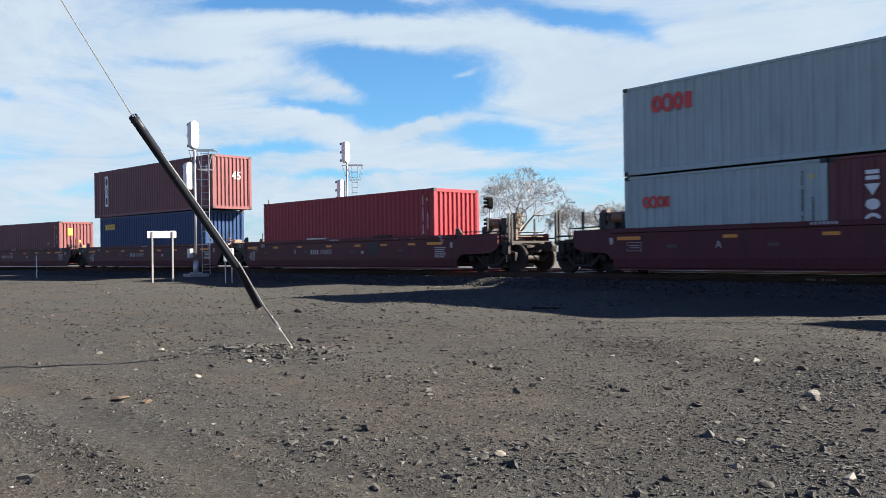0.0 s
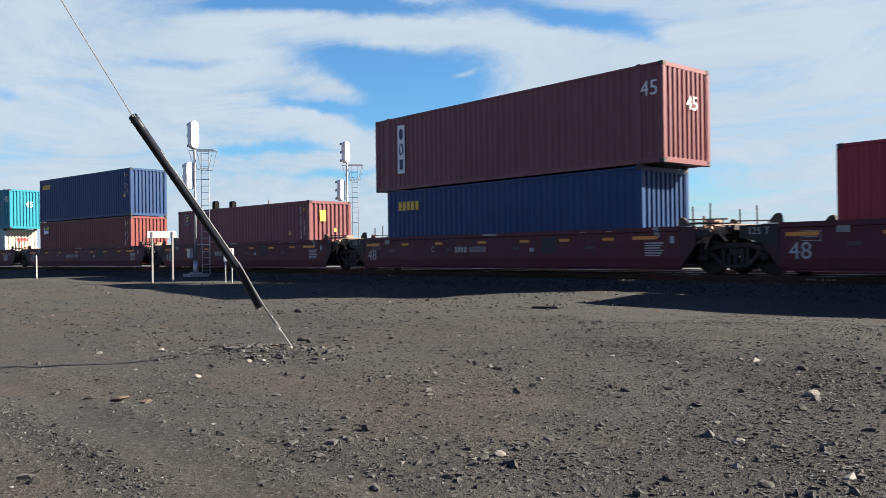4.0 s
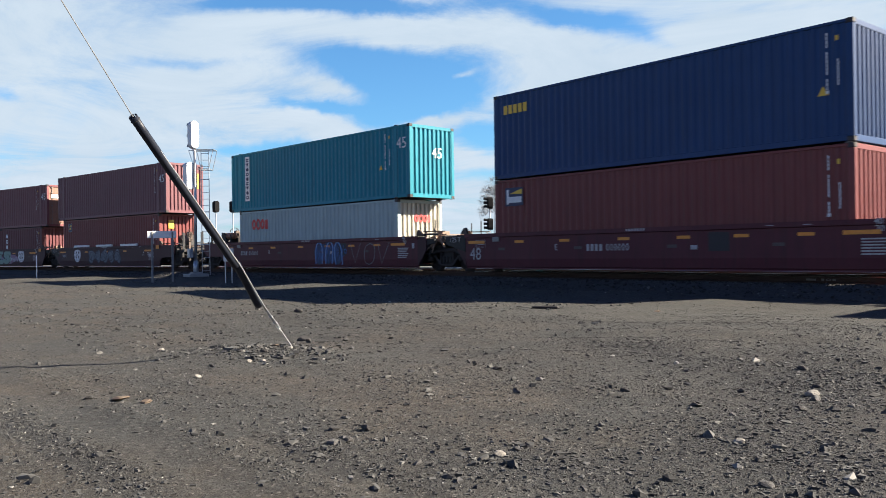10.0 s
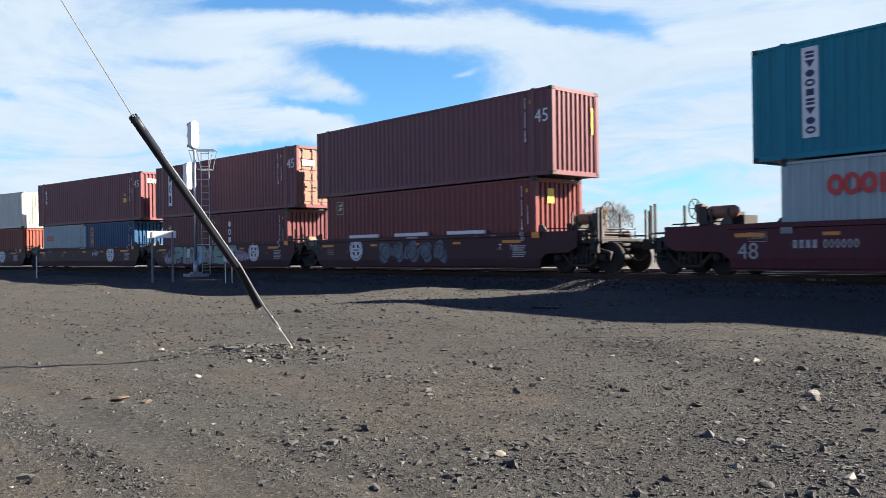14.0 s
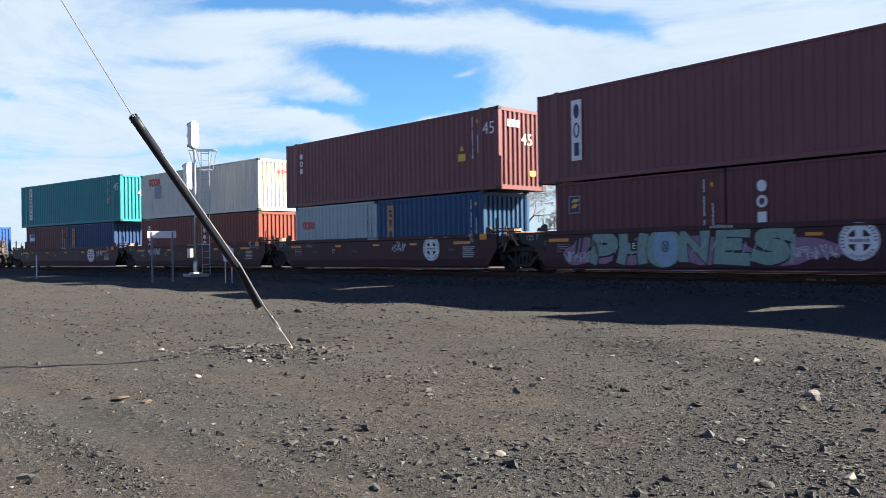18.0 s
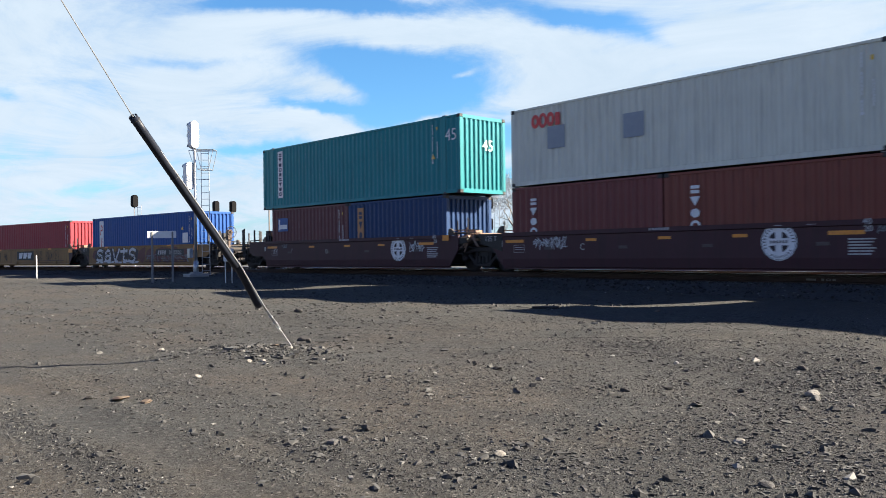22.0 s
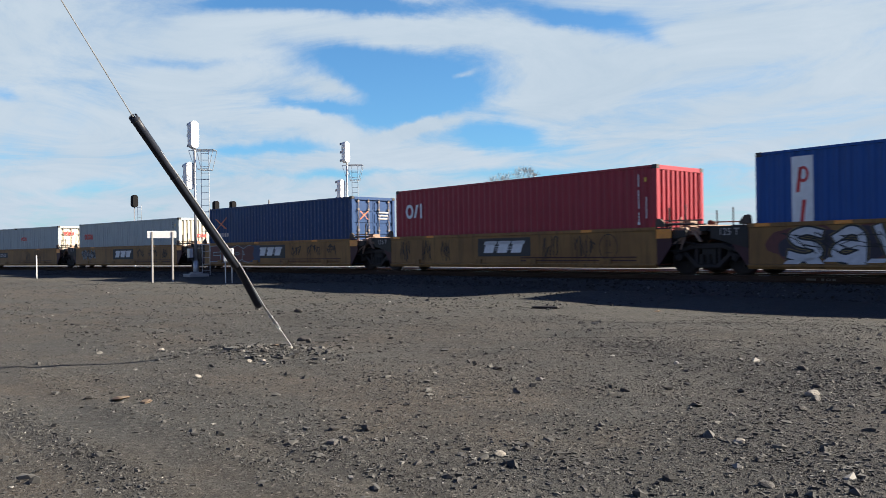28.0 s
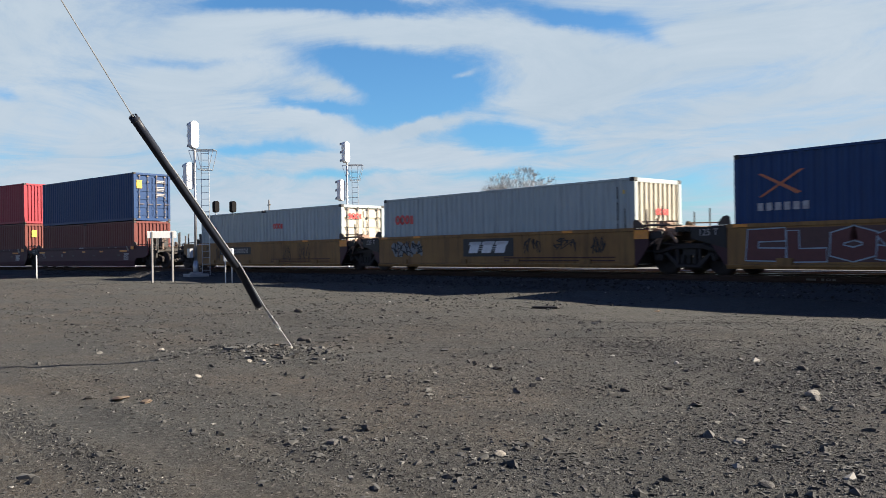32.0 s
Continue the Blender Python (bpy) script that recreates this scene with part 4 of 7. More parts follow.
def coupler_end(car, half, k):
    turn = (0, 0, 0 if k > 0 else 180)
    x = half + 1.70
    piece("coupler", shape(("coupler", half), lambda bm: (box(bm, x, x + 1.48, -0.09, 0.09, 0.76, 0.96), prism(bm, [(x + 1.42, 0.70), (x + 1.72, 0.72), (x + 1.80, 0.88), (x + 1.72, 1.02), (x + 1.42, 1.04)], -0.20, 0.02), box(bm, x + 0.7, x + 0.95, -0.55, 0.55, 0.82, 0.92), rod(bm, (x + 0.5, -0.9, 0.98), (x + 1.25, -0.15, 0.98), 0.018, 6)), 0.02), CAST, car, (0, 0, 0), turn)
    bx = half + (2.5 if k > 0 else 2.2)
    tank = 1.27 if k > 0 else 0.72 if half > 7 else 0.40
    stand = piece("brake_stand", shape(("brake_stand", half), lambda bm: (box(bm, bx - 0.30, bx - 0.18, -0.75, -0.62, 1.1, 2.0), rod(bm, (bx - 0.34, -0.68, 1.92), (bx - 0.08, -0.68, 1.92), 0.15, 12), box(bm, bx - 0.36, bx - 0.12, -0.80, -0.56, 1.52, 1.82), box(bm, bx - 0.7, bx - 0.2, -0.72, -0.66, 1.62, 1.70)), 0.012), TAN, car, (0, 0, 0), turn, "tan steel hand brake gear")
    def wheel(bm):
        torus(bm, (bx, -0.68, 1.92), (1, 0, 0), 0.30, 0.018, 22, 6)
        for i in range(6):
            a = i * math.tau / 6
            rod(bm, (bx - 0.06, -0.68, 1.92), (bx, -0.68 + 0.30 * math.cos(a), 1.92 + 0.30 * math.sin(a)), 0.013, 5)
    piece("brake_wheel", shape(("brake_wheel", half), wheel), CAST, stand, label="spoked hand brake wheel")
    piece("air_reservoir", shape("reservoir", lambda bm: lathe(bm, [(-0.46, 0.04), (-0.43, 0.13), (-0.36, 0.18), (0.36, 0.18), (0.43, 0.13), (0.46, 0.04)], "X", 18), 0, True), RESERVOIR, car, (k * (half + tank), -0.55, 1.72), label="orange-tan steel brake air reservoir")
    piece("reservoir_bracket", shape("reservoir_bracket", lambda bm: (box(bm, -0.3, -0.22, -0.2, 0.2, -0.4, 0.1), box(bm, 0.22, 0.3, -0.2, 0.2, -0.4, 0.1), box(bm, -0.3, 0.7, -0.2, 0.2, -0.42, -0.36), box(bm, 0.40, 0.66, -0.24, 0.2, -0.36, 0.17)), 0.01), BLACK, car, (k * (half + tank), -0.55, 1.72), turn)
    piece("brake_valve", shape(("valve", half), lambda bm: (box(bm, half + 0.35, half + 0.62, 0.1, 0.5, 1.34, 1.72), rod(bm, (half + 0.2, -0.15, 1.42), (half + 1.4, -0.15, 1.42), 0.03, 6), rod(bm, (half + 0.5, 0.3, 1.72), (half + 0.5, 0.3, 1.86), 0.1, 10), rod(bm, (half + 0.9, -0.3, 1.34), (half + 1.3, 0.5, 1.5), 0.025, 6)), 0.01), CAST, car, (0, 0, 0), turn)
    far = x + (0.62 if half > 7 else 0.42)
    for xx, h in ((far + 0.14, 2.02), (far + 0.28, 1.98), (far - 0.86, 1.92)):
        for y in (-1.27, 1.27):
            piece("end_post", shape(("end_post", xx, h), lambda bm: (box(bm, -0.028, 0.028, -0.03, 0.03, 0.92, h), box(bm, -0.05, 0.05, -0.04, 0.04, 0.92, 1.06), box(bm, -0.25, 0.0, -0.03, 0.03, 0.92, 0.98))), BLACK, car, (k * xx, y, 0), turn)
    rails = shape(("end_rails", half), lambda bm: (rod(bm, (half + 0.15, -1.30, 1.44), (half + 1.85, -1.30, 1.40), 0.02, 6), rod(bm, (half + 0.15, 1.30, 1.44), (half + 1.85, 1.30, 1.40), 0.02, 6), rod(bm, (half + 1.75, -1.3, 1.41), (half + 1.75, 1.3, 1.41), 0.02, 6), rod(bm, (half + 0.6, -1.3, 1.43), (half + 0.6, -1.3, 1.30), 0.016, 6), rod(bm, (half + 1.5, -1.3, 1.41), (half + 1.5, -1.3, 1.30), 0.016, 6)))
    piece("end_railing", rails, BLACK, car, (0, 0, 0), turn)
    def pipes(bm):
        rod(bm, (half + 0.1, -1.28, 1.22), (x - 0.1, -1.28, 1.22), 0.03, 6)
        rod(bm, (half + 0.2, -0.95, 1.28), (x - 0.2, -0.6, 1.30), 0.04, 8)
        rod(bm, (half + 0.6, -1.15, 0.98), (x + 0.05, -1.05, 0.86), 0.028, 6)
        rod(bm, (x - 0.7, -1.2, 0.7), (x + 0.1, -0.5, 0.62), 0.03, 6)
        box(bm, x - 0.85, x - 0.3, -1.2, -0.75, 1.12, 1.34)
        box(bm, half + 0.15, half + 0.6, -0.2, 0.45, 1.2, 1.62)
    small(piece("brake_piping", shape(("brake_piping", half), pipes, 0.004), CAST, car, (0, 0, 0), turn, "dark brake pipes and valve boxes"))
    piece("end_platform", shape(("end_platform", half), lambda bm: (box(bm, x - 0.35, far + 0.18, -1.32, 1.32, 0.94, 1.04), box(bm, far - 0.1, far + 0.16, -1.34, -1.20, 0.62, 0.94), box(bm, far - 0.1, far + 0.16, 1.20, 1.34, 0.62, 0.94), box(bm, x - 0.2, far + 0.1, -0.5, 0.5, 0.66, 0.94)), 0.012), GREASY, car, (0, 0, 0), turn)
    piece("end_deck", shape(("end_deck", half), lambda bm: (box(bm, x - 0.75, far + 0.1, -1.1, 1.1, 1.045, 1.075), box(bm, far - 0.5, far - 0.35, -1.15, 1.15, 1.22, 1.27), box(bm, x - 0.6, x - 0.3, -1.0, -0.55, 1.07, 1.32), box(bm, far - 0.5, far - 0.36, -1.1, -1.0, 1.05, 1.24)), 0.006), DECK, car, (0, 0, 0), turn, "dusty dark end deck")
    for y in (-1.36, 1.36):
        piece("side_ladder", shape(("side_ladder", half), lambda bm: ladder(bm, far - 0.12, 0, 0.34, 1.34, 0.44, 0.020, 4)), GREASY, car, (0, y, 0), turn)
        piece("cross_rail", shape(("cross_rail", half), lambda bm: (rod(bm, (x - 0.7, 0, 1.18), (far + 0.2, 0, 1.16), 0.024, 6), rod(bm, (x - 0.2, 0, 1.16), (x - 0.2, 0, 1.40), 0.02, 6))), GREASY, car, (0, y, 0), turn)
    def hose(bm):
        pts = [Vector((x + 0.8 + 0.95 * t, -0.3 - 0.12 * t, 0.80 - 0.42 * math.sin(math.pi * t * 0.8))) for t in [i / 8 for i in range(9)]]
        for p, q in zip(pts, pts[1:]):
            rod(bm, p, q, 0.024, 6)
    piece("brake_hose", shape(("brake_hose", half), hose), BLACK, car, (0, 0, 0), turn, "black rubber brake hose")
    for y in (-1.33, 1.28):
        piece("step", shape(("step", half), lambda bm: [box(bm, x - 0.5, x - 0.1, 0, 0.05, z, z + 0.03) for z in (0.45, 0.8)] + [rod(bm, (xx, 0.025, 0.45), (xx, 0.025, 1.3), 0.015, 6) for xx in (x - 0.5, x - 0.1)]), GREASY, car, (0, y if k > 0 else y + 0.05, 0), turn)


def car_mark(car, mesh, mat, x, z, label="", layer=0, ledge=False):
    return small(piece("painted_mark", mesh, mat, car, (x, -1.457 - 0.003 * layer if z > 1.19 and not ledge else -1.406 - 0.003 * layer, z), label=label))


REFLECTOR = flat("reflector", [("r", 0, 0, 0.42, 0.085)])
REFLECTOR_L = flat("reflector_long", [("r", 0, 0, 0.85, 0.10)])


def report_marks(n):
    """Thin forms the size of stencilled letters and digits."""
    return flat(("report", n), [("r", -0.70 + i * 0.165, 0, 0.105, 0.20) for i in range(4)]
                + [("o", 0.06 + i * 0.145, 0, 0.055, 0.105, 0.03) for i in range(n)])


def ring_bars(n, r, w, h):
    """Short bars set round a circle, in place of lettering."""
    out = []
    for i in range(n):
        if i % 10 in (8, 9):
            continue
        a = i * math.tau / n
        c, q = math.cos(a), math.sin(a)
        out.append(("p", [(c * (r + u) - q * v, q * (r + u) + c * v) for u, v in ((-h / 2, -w / 2), (h / 2, -w / 2), (h / 2, w / 2), (-h / 2, w / 2))]))
    return out


def wedges(r, gap):
    """Four dark quarters that leave a cross free."""
    out = []
    for k in range(4):
        pts = [(gap, gap)] + [(r * math.cos(t), r * math.sin(t)) for t in [radians(20 + 10 * i) for i in range(6)]]
        c, q = math.cos(k * math.pi / 2), math.sin(k * math.pi / 2)
        out.append(("p", [(x * c - z * q, x * q + z * c) for x, z in pts]))
    return out


EMBLEM = flat("emblem", [("d", 0, 0, 0.47, 0.47)])
EMBLEM_DARK = flat("emblem_dark", wedges(0.27, 0.085) + ring_bars(30, 0.375, 0.030, 0.065) + [("o", 0, 0, 0.45, 0.45, 0.012)] + [("r", -0.2 + 0.08 * i, 0, 0.045, 0.07) for i in range(6)])
SIDE_PLATE = flat("side_plate", [("r", 0, 0.12, 0.5, 0.012), ("r", 0, -0.12, 0.5, 0.012), ("r", -0.25, 0, 0.012, 0.24), ("r", 0.25, 0, 0.012, 0.24), ("r", 0, 0.04, 0.4, 0.02), ("r", 0, -0.03, 0.36, 0.02)])
PLACES = {"long": (-4.75, -2.75, -0.45, 1.58, 3.3, 5.0), "short": (-2.5, 0.15, 2.45)}


def bnsf_marks(car, half, letter, emblem=False, size="", seed=0, letter_x=None, emblem_x=3.5):
    """Reflectors, stencilled letters and data along the side of a brown car."""
    kind = "long" if half > 7 else "short"
    for x in PLACES[kind]:
        piece("reflector", REFLECTOR, YELLOW, car, (x, -1.406, 1.04), label="yellow reflective strip")
    for x in ((-6.87, 6.3) if kind == "long" else (-5.8, 5.15)):
        piece("reflector", REFLECTOR_L, YELLOW, car, (x, -1.407, 1.05), label="yellow reflective strip")
    lx = letter_x if letter_x is not None else (-3.1 if kind == "long" else -2.85)
    car_mark(car, text_mesh(letter, 0.29), FADED, lx, 0.82, "white stencilled letter")
    if size:
        car_mark(car, text_mesh(size, 0.60), FADED, -6.92, 0.62, "large white stencilled number")
        mid = -4.95 if letter == "A" else -1.1
        car_mark(car, report_marks(6), FADED, mid, 0.80, "white reporting marks")
        car_mark(car, flat("patch_dark", [("r", 0, 0, 0.62, 0.5)]), SPRAY_DARK, 2.65, 0.90, "dark painted-over patch")
        car_mark(car, flat("small_plate", [("r", 0, 0, 0.2, 0.12)]), FADED, 1.9, 0.76)
        piece("tag_box", shape("tag_box", lambda bm: box(bm, -0.16, 0.16, -0.02, 0.02, -0.09, 0.09), 0.004), DULL_GALV, car, (-5.85, -1.425, 1.15), label="small grey metal plate")
    car_mark(car, flat("top_words", [("r", -0.3 + 0.1 * i, 0, 0.07, 0.07) for i in range(7)]), FADED, 0.0, 1.29)
    fx = half - 0.85
    car_mark(car, bars(6, 0.62, 0.42), FADED, fx + (-0.05 if kind == "short" else 0.0), 0.72, "small white stencilled data")
    car_mark(car, flat("tag_plate", [("r", 0, 0, 0.13, 0.2)]), FADED, -half - 0.05 if kind == "short" else half - 0.25, 0.98, "small white tag plate")
    for words, z in (("40", 1.285), ("20", 1.125)):
        car_mark(car, text_mesh(words, 0.20, 0.004), FADED, fx + 0.10, z, "white stencilled number")
    for x in (-4.3, -1.3, 1.5, 4.6) if kind == "short" else (-5.6, -2.2, 1.2, 4.3):
        car_mark(car, flat("dull_plate", [("r", 0, 0, 0.32, 0.09)]), DULL_PLATE, x, 0.80, "dull grey plate")
    car_mark(car, SIDE_PLATE, FADED, -half + 0.8, 0.80 if kind == "short" else 1.0)
    car_mark(car, bars(1, 0.22, 0.03), FADED, half * 0.55, 1.27)
    car_mark(car, bars(1, 0.22, 0.03), FADED, half * 0.68, 1.27)
    if kind == "short":
        piece("reflector", flat("plate_reflector", [("r", 0, 0, 0.34, 0.2)]), YELLOW, car, (half - 0.12, -1.459, 1.24), label="yellow reflective plate")
    if emblem:
        car_mark(car, EMBLEM, EMBLEM_WHITE, emblem_x, 0.86, "round white emblem with a dark cross pattern")
        car_mark(car, EMBLEM_DARK, LOGO_DARK, emblem_x, 0.86, layer=1)


DULL_PLATE = material("dull_grey_plate", (0.10, 0.075, 0.072), 0.7, colour2=(0.06, 0.045, 0.045), scale=8)
SPRAY_DARK = material("dark_cover_paint", (0.022, 0.018, 0.022), 0.6)


def scrawl(key, w, h, n, thick, seed, boxy=False):
    """Loose spray-painted strokes as ribbons."""
    def build(bm):
        rnd = random.Random(seed)
        for i in range(n):
            cx = -w / 2 + (i + 0.5) * w / n
            pts = []
            for j in range(9):
                a = j / 8
                if boxy:
                    ang = a * math.tau * 0.9 + rnd.uniform(-0.25, 0.25) + i
                    pts.append((cx + w / n * 0.42 * math.cos(ang), h * 0.42 * math.sin(ang)))
                else:
                    pts.append((cx + rnd.uniform(-0.5, 0.5) * w / n * 1.4, (rnd.uniform(-0.5, 0.5)) * h))
            for (x0, z0), (x1, z1) in zip(pts, pts[1:]):
                d = Vector((x1 - x0, z1 - z0))
                if d.length < 1e-4:
                    continue
                p = Vector((-d.y, d.x)).normalized() * thick / 2
                e = d.normalized() * thick / 3
                bm.faces.new([bm.verts.new((a, i * 0.0002, b)) for a, b in ((x0 - e.x + p.x, z0 - e.y + p.y), (x0 - e.x - p.x, z0 - e.y - p.y), (x1 + e.x - p.x, z1 + e.y - p.y), (x1 + e.x + p.x, z1 + e.y + p.y))])
    return shape(("scrawl", key), build)


def blobs(key, w, h, n, seed):
    """Rounded bubble shapes side by side."""
    def build(bm):
        rnd = random.Random(seed)
        for i in range(n):
            cx, rx, rz = -w / 2 + (i + 0.5) * w / n, w / n * rnd.uniform(0.42, 0.6), h * rnd.uniform(0.38, 0.5)
            lean, ph = rnd.uniform(-0.25, 0.25), rnd.uniform(0, 6)
            out = []
            for j in range(22):
                a = j * math.tau / 22
                r = 1 + 0.16 * math.sin(3 * a + ph) + 0.09 * math.sin(5 * a + 2 * ph)
                z = rz * r * math.sin(a)
                out.append((cx + rx * r * math.cos(a) + lean * z, max(-h / 2, min(h / 2, z))))
            bm.faces.new([bm.verts.new((x, i * 0.0003, z)) for x, z in out])
    return shape(("blobs", key), build)


GLYPHS = {
    "P": [[(0.05, 0), (0.12, 0.5), (0.1, 1), (0.6, 1), (0.85, 0.8), (0.7, 0.5), (0.2, 0.42)]],
    "H": [[(0.05, 0), (0.1, 0.5), (0.05, 1)], [(0.1, 0.5), (0.8, 0.55)], [(0.85, 1), (0.8, 0.5), (0.9, 0)]],
    "N": [[(0.05, 0), (0.1, 0.95), (0.75, 0.1), (0.85, 1)]],
    "E": [[(0.95, 0.95), (0.15, 1), (0.08, 0.05), (0.95, 0)], [(0.1, 0.52), (0.7, 0.52)]],
    "S": [[(0.95, 0.88), (0.55, 1), (0.15, 0.82), (0.3, 0.56), (0.75, 0.44), (0.85, 0.18), (0.45, 0), (0.0, 0.12)]],
    "A": [[(0.1, 0.72), (0.5, 0.98), (0.8, 0.75), (0.85, 0.0)], [(0.82, 0.45), (0.3, 0.5), (0.1, 0.22), (0.4, 0.03), (0.8, 0.2)]],
    "V": [[(0.0, 1), (0.42, 0.02), (0.95, 1)]],
    "T": [[(0.0, 0.82), (0.95, 0.86)], [(0.5, 1.05), (0.46, 0.2), (0.6, 0.0), (0.95, 0.06)]],
    "C": [[(0.95, 0.98), (0.1, 0.95), (0.05, 0.05), (0.95, 0.02)]],
    "K": [[(0.1, 1), (0.08, 0.0), (0.9, 0.02)]],
    "O": [[(0.5, 1), (0.1, 0.8), (0.08, 0.2), (0.5, 0), (0.9, 0.2), (0.92, 0.8), (0.55, 1)]],
    "n": [[(0.1, 0), (0.05, 0.65), (0.4, 1), (0.82, 0.75), (0.85, 0)]],
    "U": [[(0.05, 1), (0.05, 0.3), (0.4, 0.0), (0.8, 0.2), (0.85, 1)]],
    "M": [[(0.05, 0), (0.08, 0.8), (0.4, 1), (0.5, 0.6), (0.5, 0.02)], [(0.52, 0.75), (0.8, 1), (0.95, 0.7), (0.95, 0.0)]],
}


def ribbon(bm, pts, w, y):
    """A flat stroke of even width with mitred bends."""
    P = [Vector((x, z)) for x, z in pts]
    rows = []
    for i, p in enumerate(P):
        a = (p - P[i - 1]).normalized() if i else (P[1] - p).normalized()
        b = (P[i + 1] - p).normalized() if i < len(P) - 1 else a
        d = (a + b).normalized() if (a + b).length > 0.1 else a
        n = Vector((-d.y, d.x)) * (w / 2) * min(1.5, 1 / max(0.5, abs(d.dot(a))))
        e = d * (-w * 0.3 if i == 0 else w * 0.3 if i == len(P) - 1 else 0)
        rows.append([bm.verts.new((p.x + e.x + k * n.x, y, p.y + e.y + k * n.y)) for k in (-1, 1)])
    for u, v in zip(rows, rows[1:]):
        bm.faces.new((u[0], u[1], v[1], v[0]))


def curved(pts, steps=4):
    """A smooth line through the points."""
    P = [Vector(p) for p in pts]
    P = [P[0] * 2 - P[1]] + P + [P[-1] * 2 - P[-2]]
    out = []
    for a, b, c, d in zip(P, P[1:], P[2:], P[3:]):
        for j in range(steps):
            t = j / steps
            out.append(0.5 * (2 * b + (c - a) * t + (2 * a - 5 * b + 4 * c - d) * t * t + (3 * b - a - 3 * c + d) * t ** 3))
    return [tuple(p) for p in out + [P[-2]]]


def tag_word(word, w, h, thick, seed=1, round_bends=True):
    """A sprayed word of fat hand-drawn strokes, centred."""
    def build(bm):
        rnd = random.Random(seed)
        step = w / len(word)
        k = 0
        for i, letter in enumerate(word):
            x0, lean, lift, grow = -w / 2 + i * step, rnd.uniform(-0.12, 0.12), rnd.uniform(-0.06, 0.06) * h, rnd.uniform(0.92, 1.08)
            for stroke in GLYPHS[letter]:
                pts = [(x0 + step * (0.06 + 0.84 * x) + lean * z * h, (z - 0.5) * h * grow + lift) for x, z in stroke]
                ribbon(bm, curved(pts) if round_bends and letter in "SOPUAn" else pts, thick, 0.0003 * k)
                k += 1
    return shape(("tag_word", word, w, h, thick, seed), build)


def hatching(key, w, h, n, thick, seed):
    """Short slanted strokes side by side."""
    def build(bm):
        rnd = random.Random(seed)
        for i in range(n):
            x, z = -w / 2 + w * (i + 0.5) / n, rnd.uniform(-0.2, 0.2) * h
            d = rnd.uniform(0.12, 0.3) * h
            ribbon(bm, [(x - 0.05, z - d), (x + 0.02, z), (x + 0.06, z + d)], thick, 0.0)
    return shape(("hatching", key), build)


SPRAY = {k: material("spray_" + k, c, 0.6, colour2=[x * 0.6 for x in c], scale=7, spread=0.7) for k, c in {
    "white": (0.66, 0.66, 0.67), "pale_blue": (0.36, 0.46, 0.52), "blue": (0.05, 0.12, 0.33), "pink": (0.34, 0.18, 0.27), "green": (0.26, 0.38, 0.31), "sea": (0.30, 0.46, 0.56), "black": (0.012, 0.012, 0.014), "rust": (0.13, 0.035, 0.03), "dim_blue": (0.035, 0.06, 0.13), "plum": (0.035, 0.025, 0.04), "slate": (0.075, 0.085, 0.12), "bright_blue": (0.03, 0.17, 0.52), "umber": (0.10, 0.042, 0.034), "steel": (0.15, 0.175, 0.21), "ochre": (0.22, 0.16, 0.05), "silver": (0.22, 0.23, 0.24), "brown": (0.028, 0.017, 0.012)}.items()}

FLOOR = 0.264
HC, ST = 2.896, 2.591


def load(colour, label, o, car_o, reach, L, H, z, **more):
    """A container on the car about car_o; o is its front edge along the train."""
    c = container(colour, label, L, H, stacked=z > 1, **more)
    MOVING.append((c, car_o, reach, z + (0.028 if z > 1 else 0), o - L / 2 - car_o))
    return c


L40, L45, L20 = 12.192, 13.716, 6.058


# ---- the train, front to rear ----
def stack_marks_45(c, colour=None):
    piece("painted_mark", text_mesh("45", 0.62), WHITE if not colour else colour, c, (6.40, SIDE_Y - 0.014, HC - 0.75), label="white stencilled number")
    piece("painted_mark", text_mesh("45", 0.60), WHITE if not colour else colour, c, (L45 / 2 + 0.006, 0.25, HC - 1.10), (0, 0, 90), label="white stencilled number")


def vertical_sign(c, L, H, n, x=1.70, w=0.46, h=1.9, back=WHITE, ink=LOGO_NAVY):
    mark(c, flat(("sign", w, h), [("r", 0, 0, w, h)]), back, -L / 2 + x, H / 2 + 0.15, "white painted panel with dark brand shapes")
    mark(c, word_blocks(n, w * 0.62, h * 0.94), ink, -L / 2 + x, H / 2 + 0.15, layer=1)


def grey_logo(c, L, H, w=1.25, h=0.42, x=1.6, dz=0.6):
    mark(c, rings_logo(w, h), LOGO_RED, -L / 2 + x, H - dz, "bold red brand rings")


H48, R48 = 7.45, 8.90
H40, R40 = 6.40, 7.74
HTX, RTX = 6.20, 7.63

ORANGE_PANEL = material("orange_tan_paint", (0.42, 0.20, 0.07), 0.55, colour2=(0.30, 0.14, 0.05), scale=6)

# first car: only its rear units pass
K = 101.27 + 15.5
well_car("car_brown", "brown steel well car with faded lettering", K, H40, R40)
load("maroon", "maroon corrugated steel container", K + L40 / 2, K, R40, L40, ST, FLOOR)
load("grey", "grey corrugated steel container stacked on another", K + L40 / 2, K, R40, L40, ST, FLOOR + ST)
K = 101.27
c = well_car("car_brown", "dark brown well car with a large faded orange emblem", K, H40, R40, "jc")
bnsf_marks(c, H40, "A", seed=1)
car_mark(c, word_blocks(4, 3.4, 0.5, False, 0.25), material("faded_orange_paint", (0.22, 0.09, 0.03), 0.7), 3.2, 0.72, "faded slanted orange brand shapes")
c = load("grey", "grey corrugated short container with red rings", K - 0.02, K, R40, L20, ST, FLOOR)
grey_logo(c, L20, ST, 1.0, 0.34, 1.15, 0.78)
id_codes(c, L20, ST, BLACK)
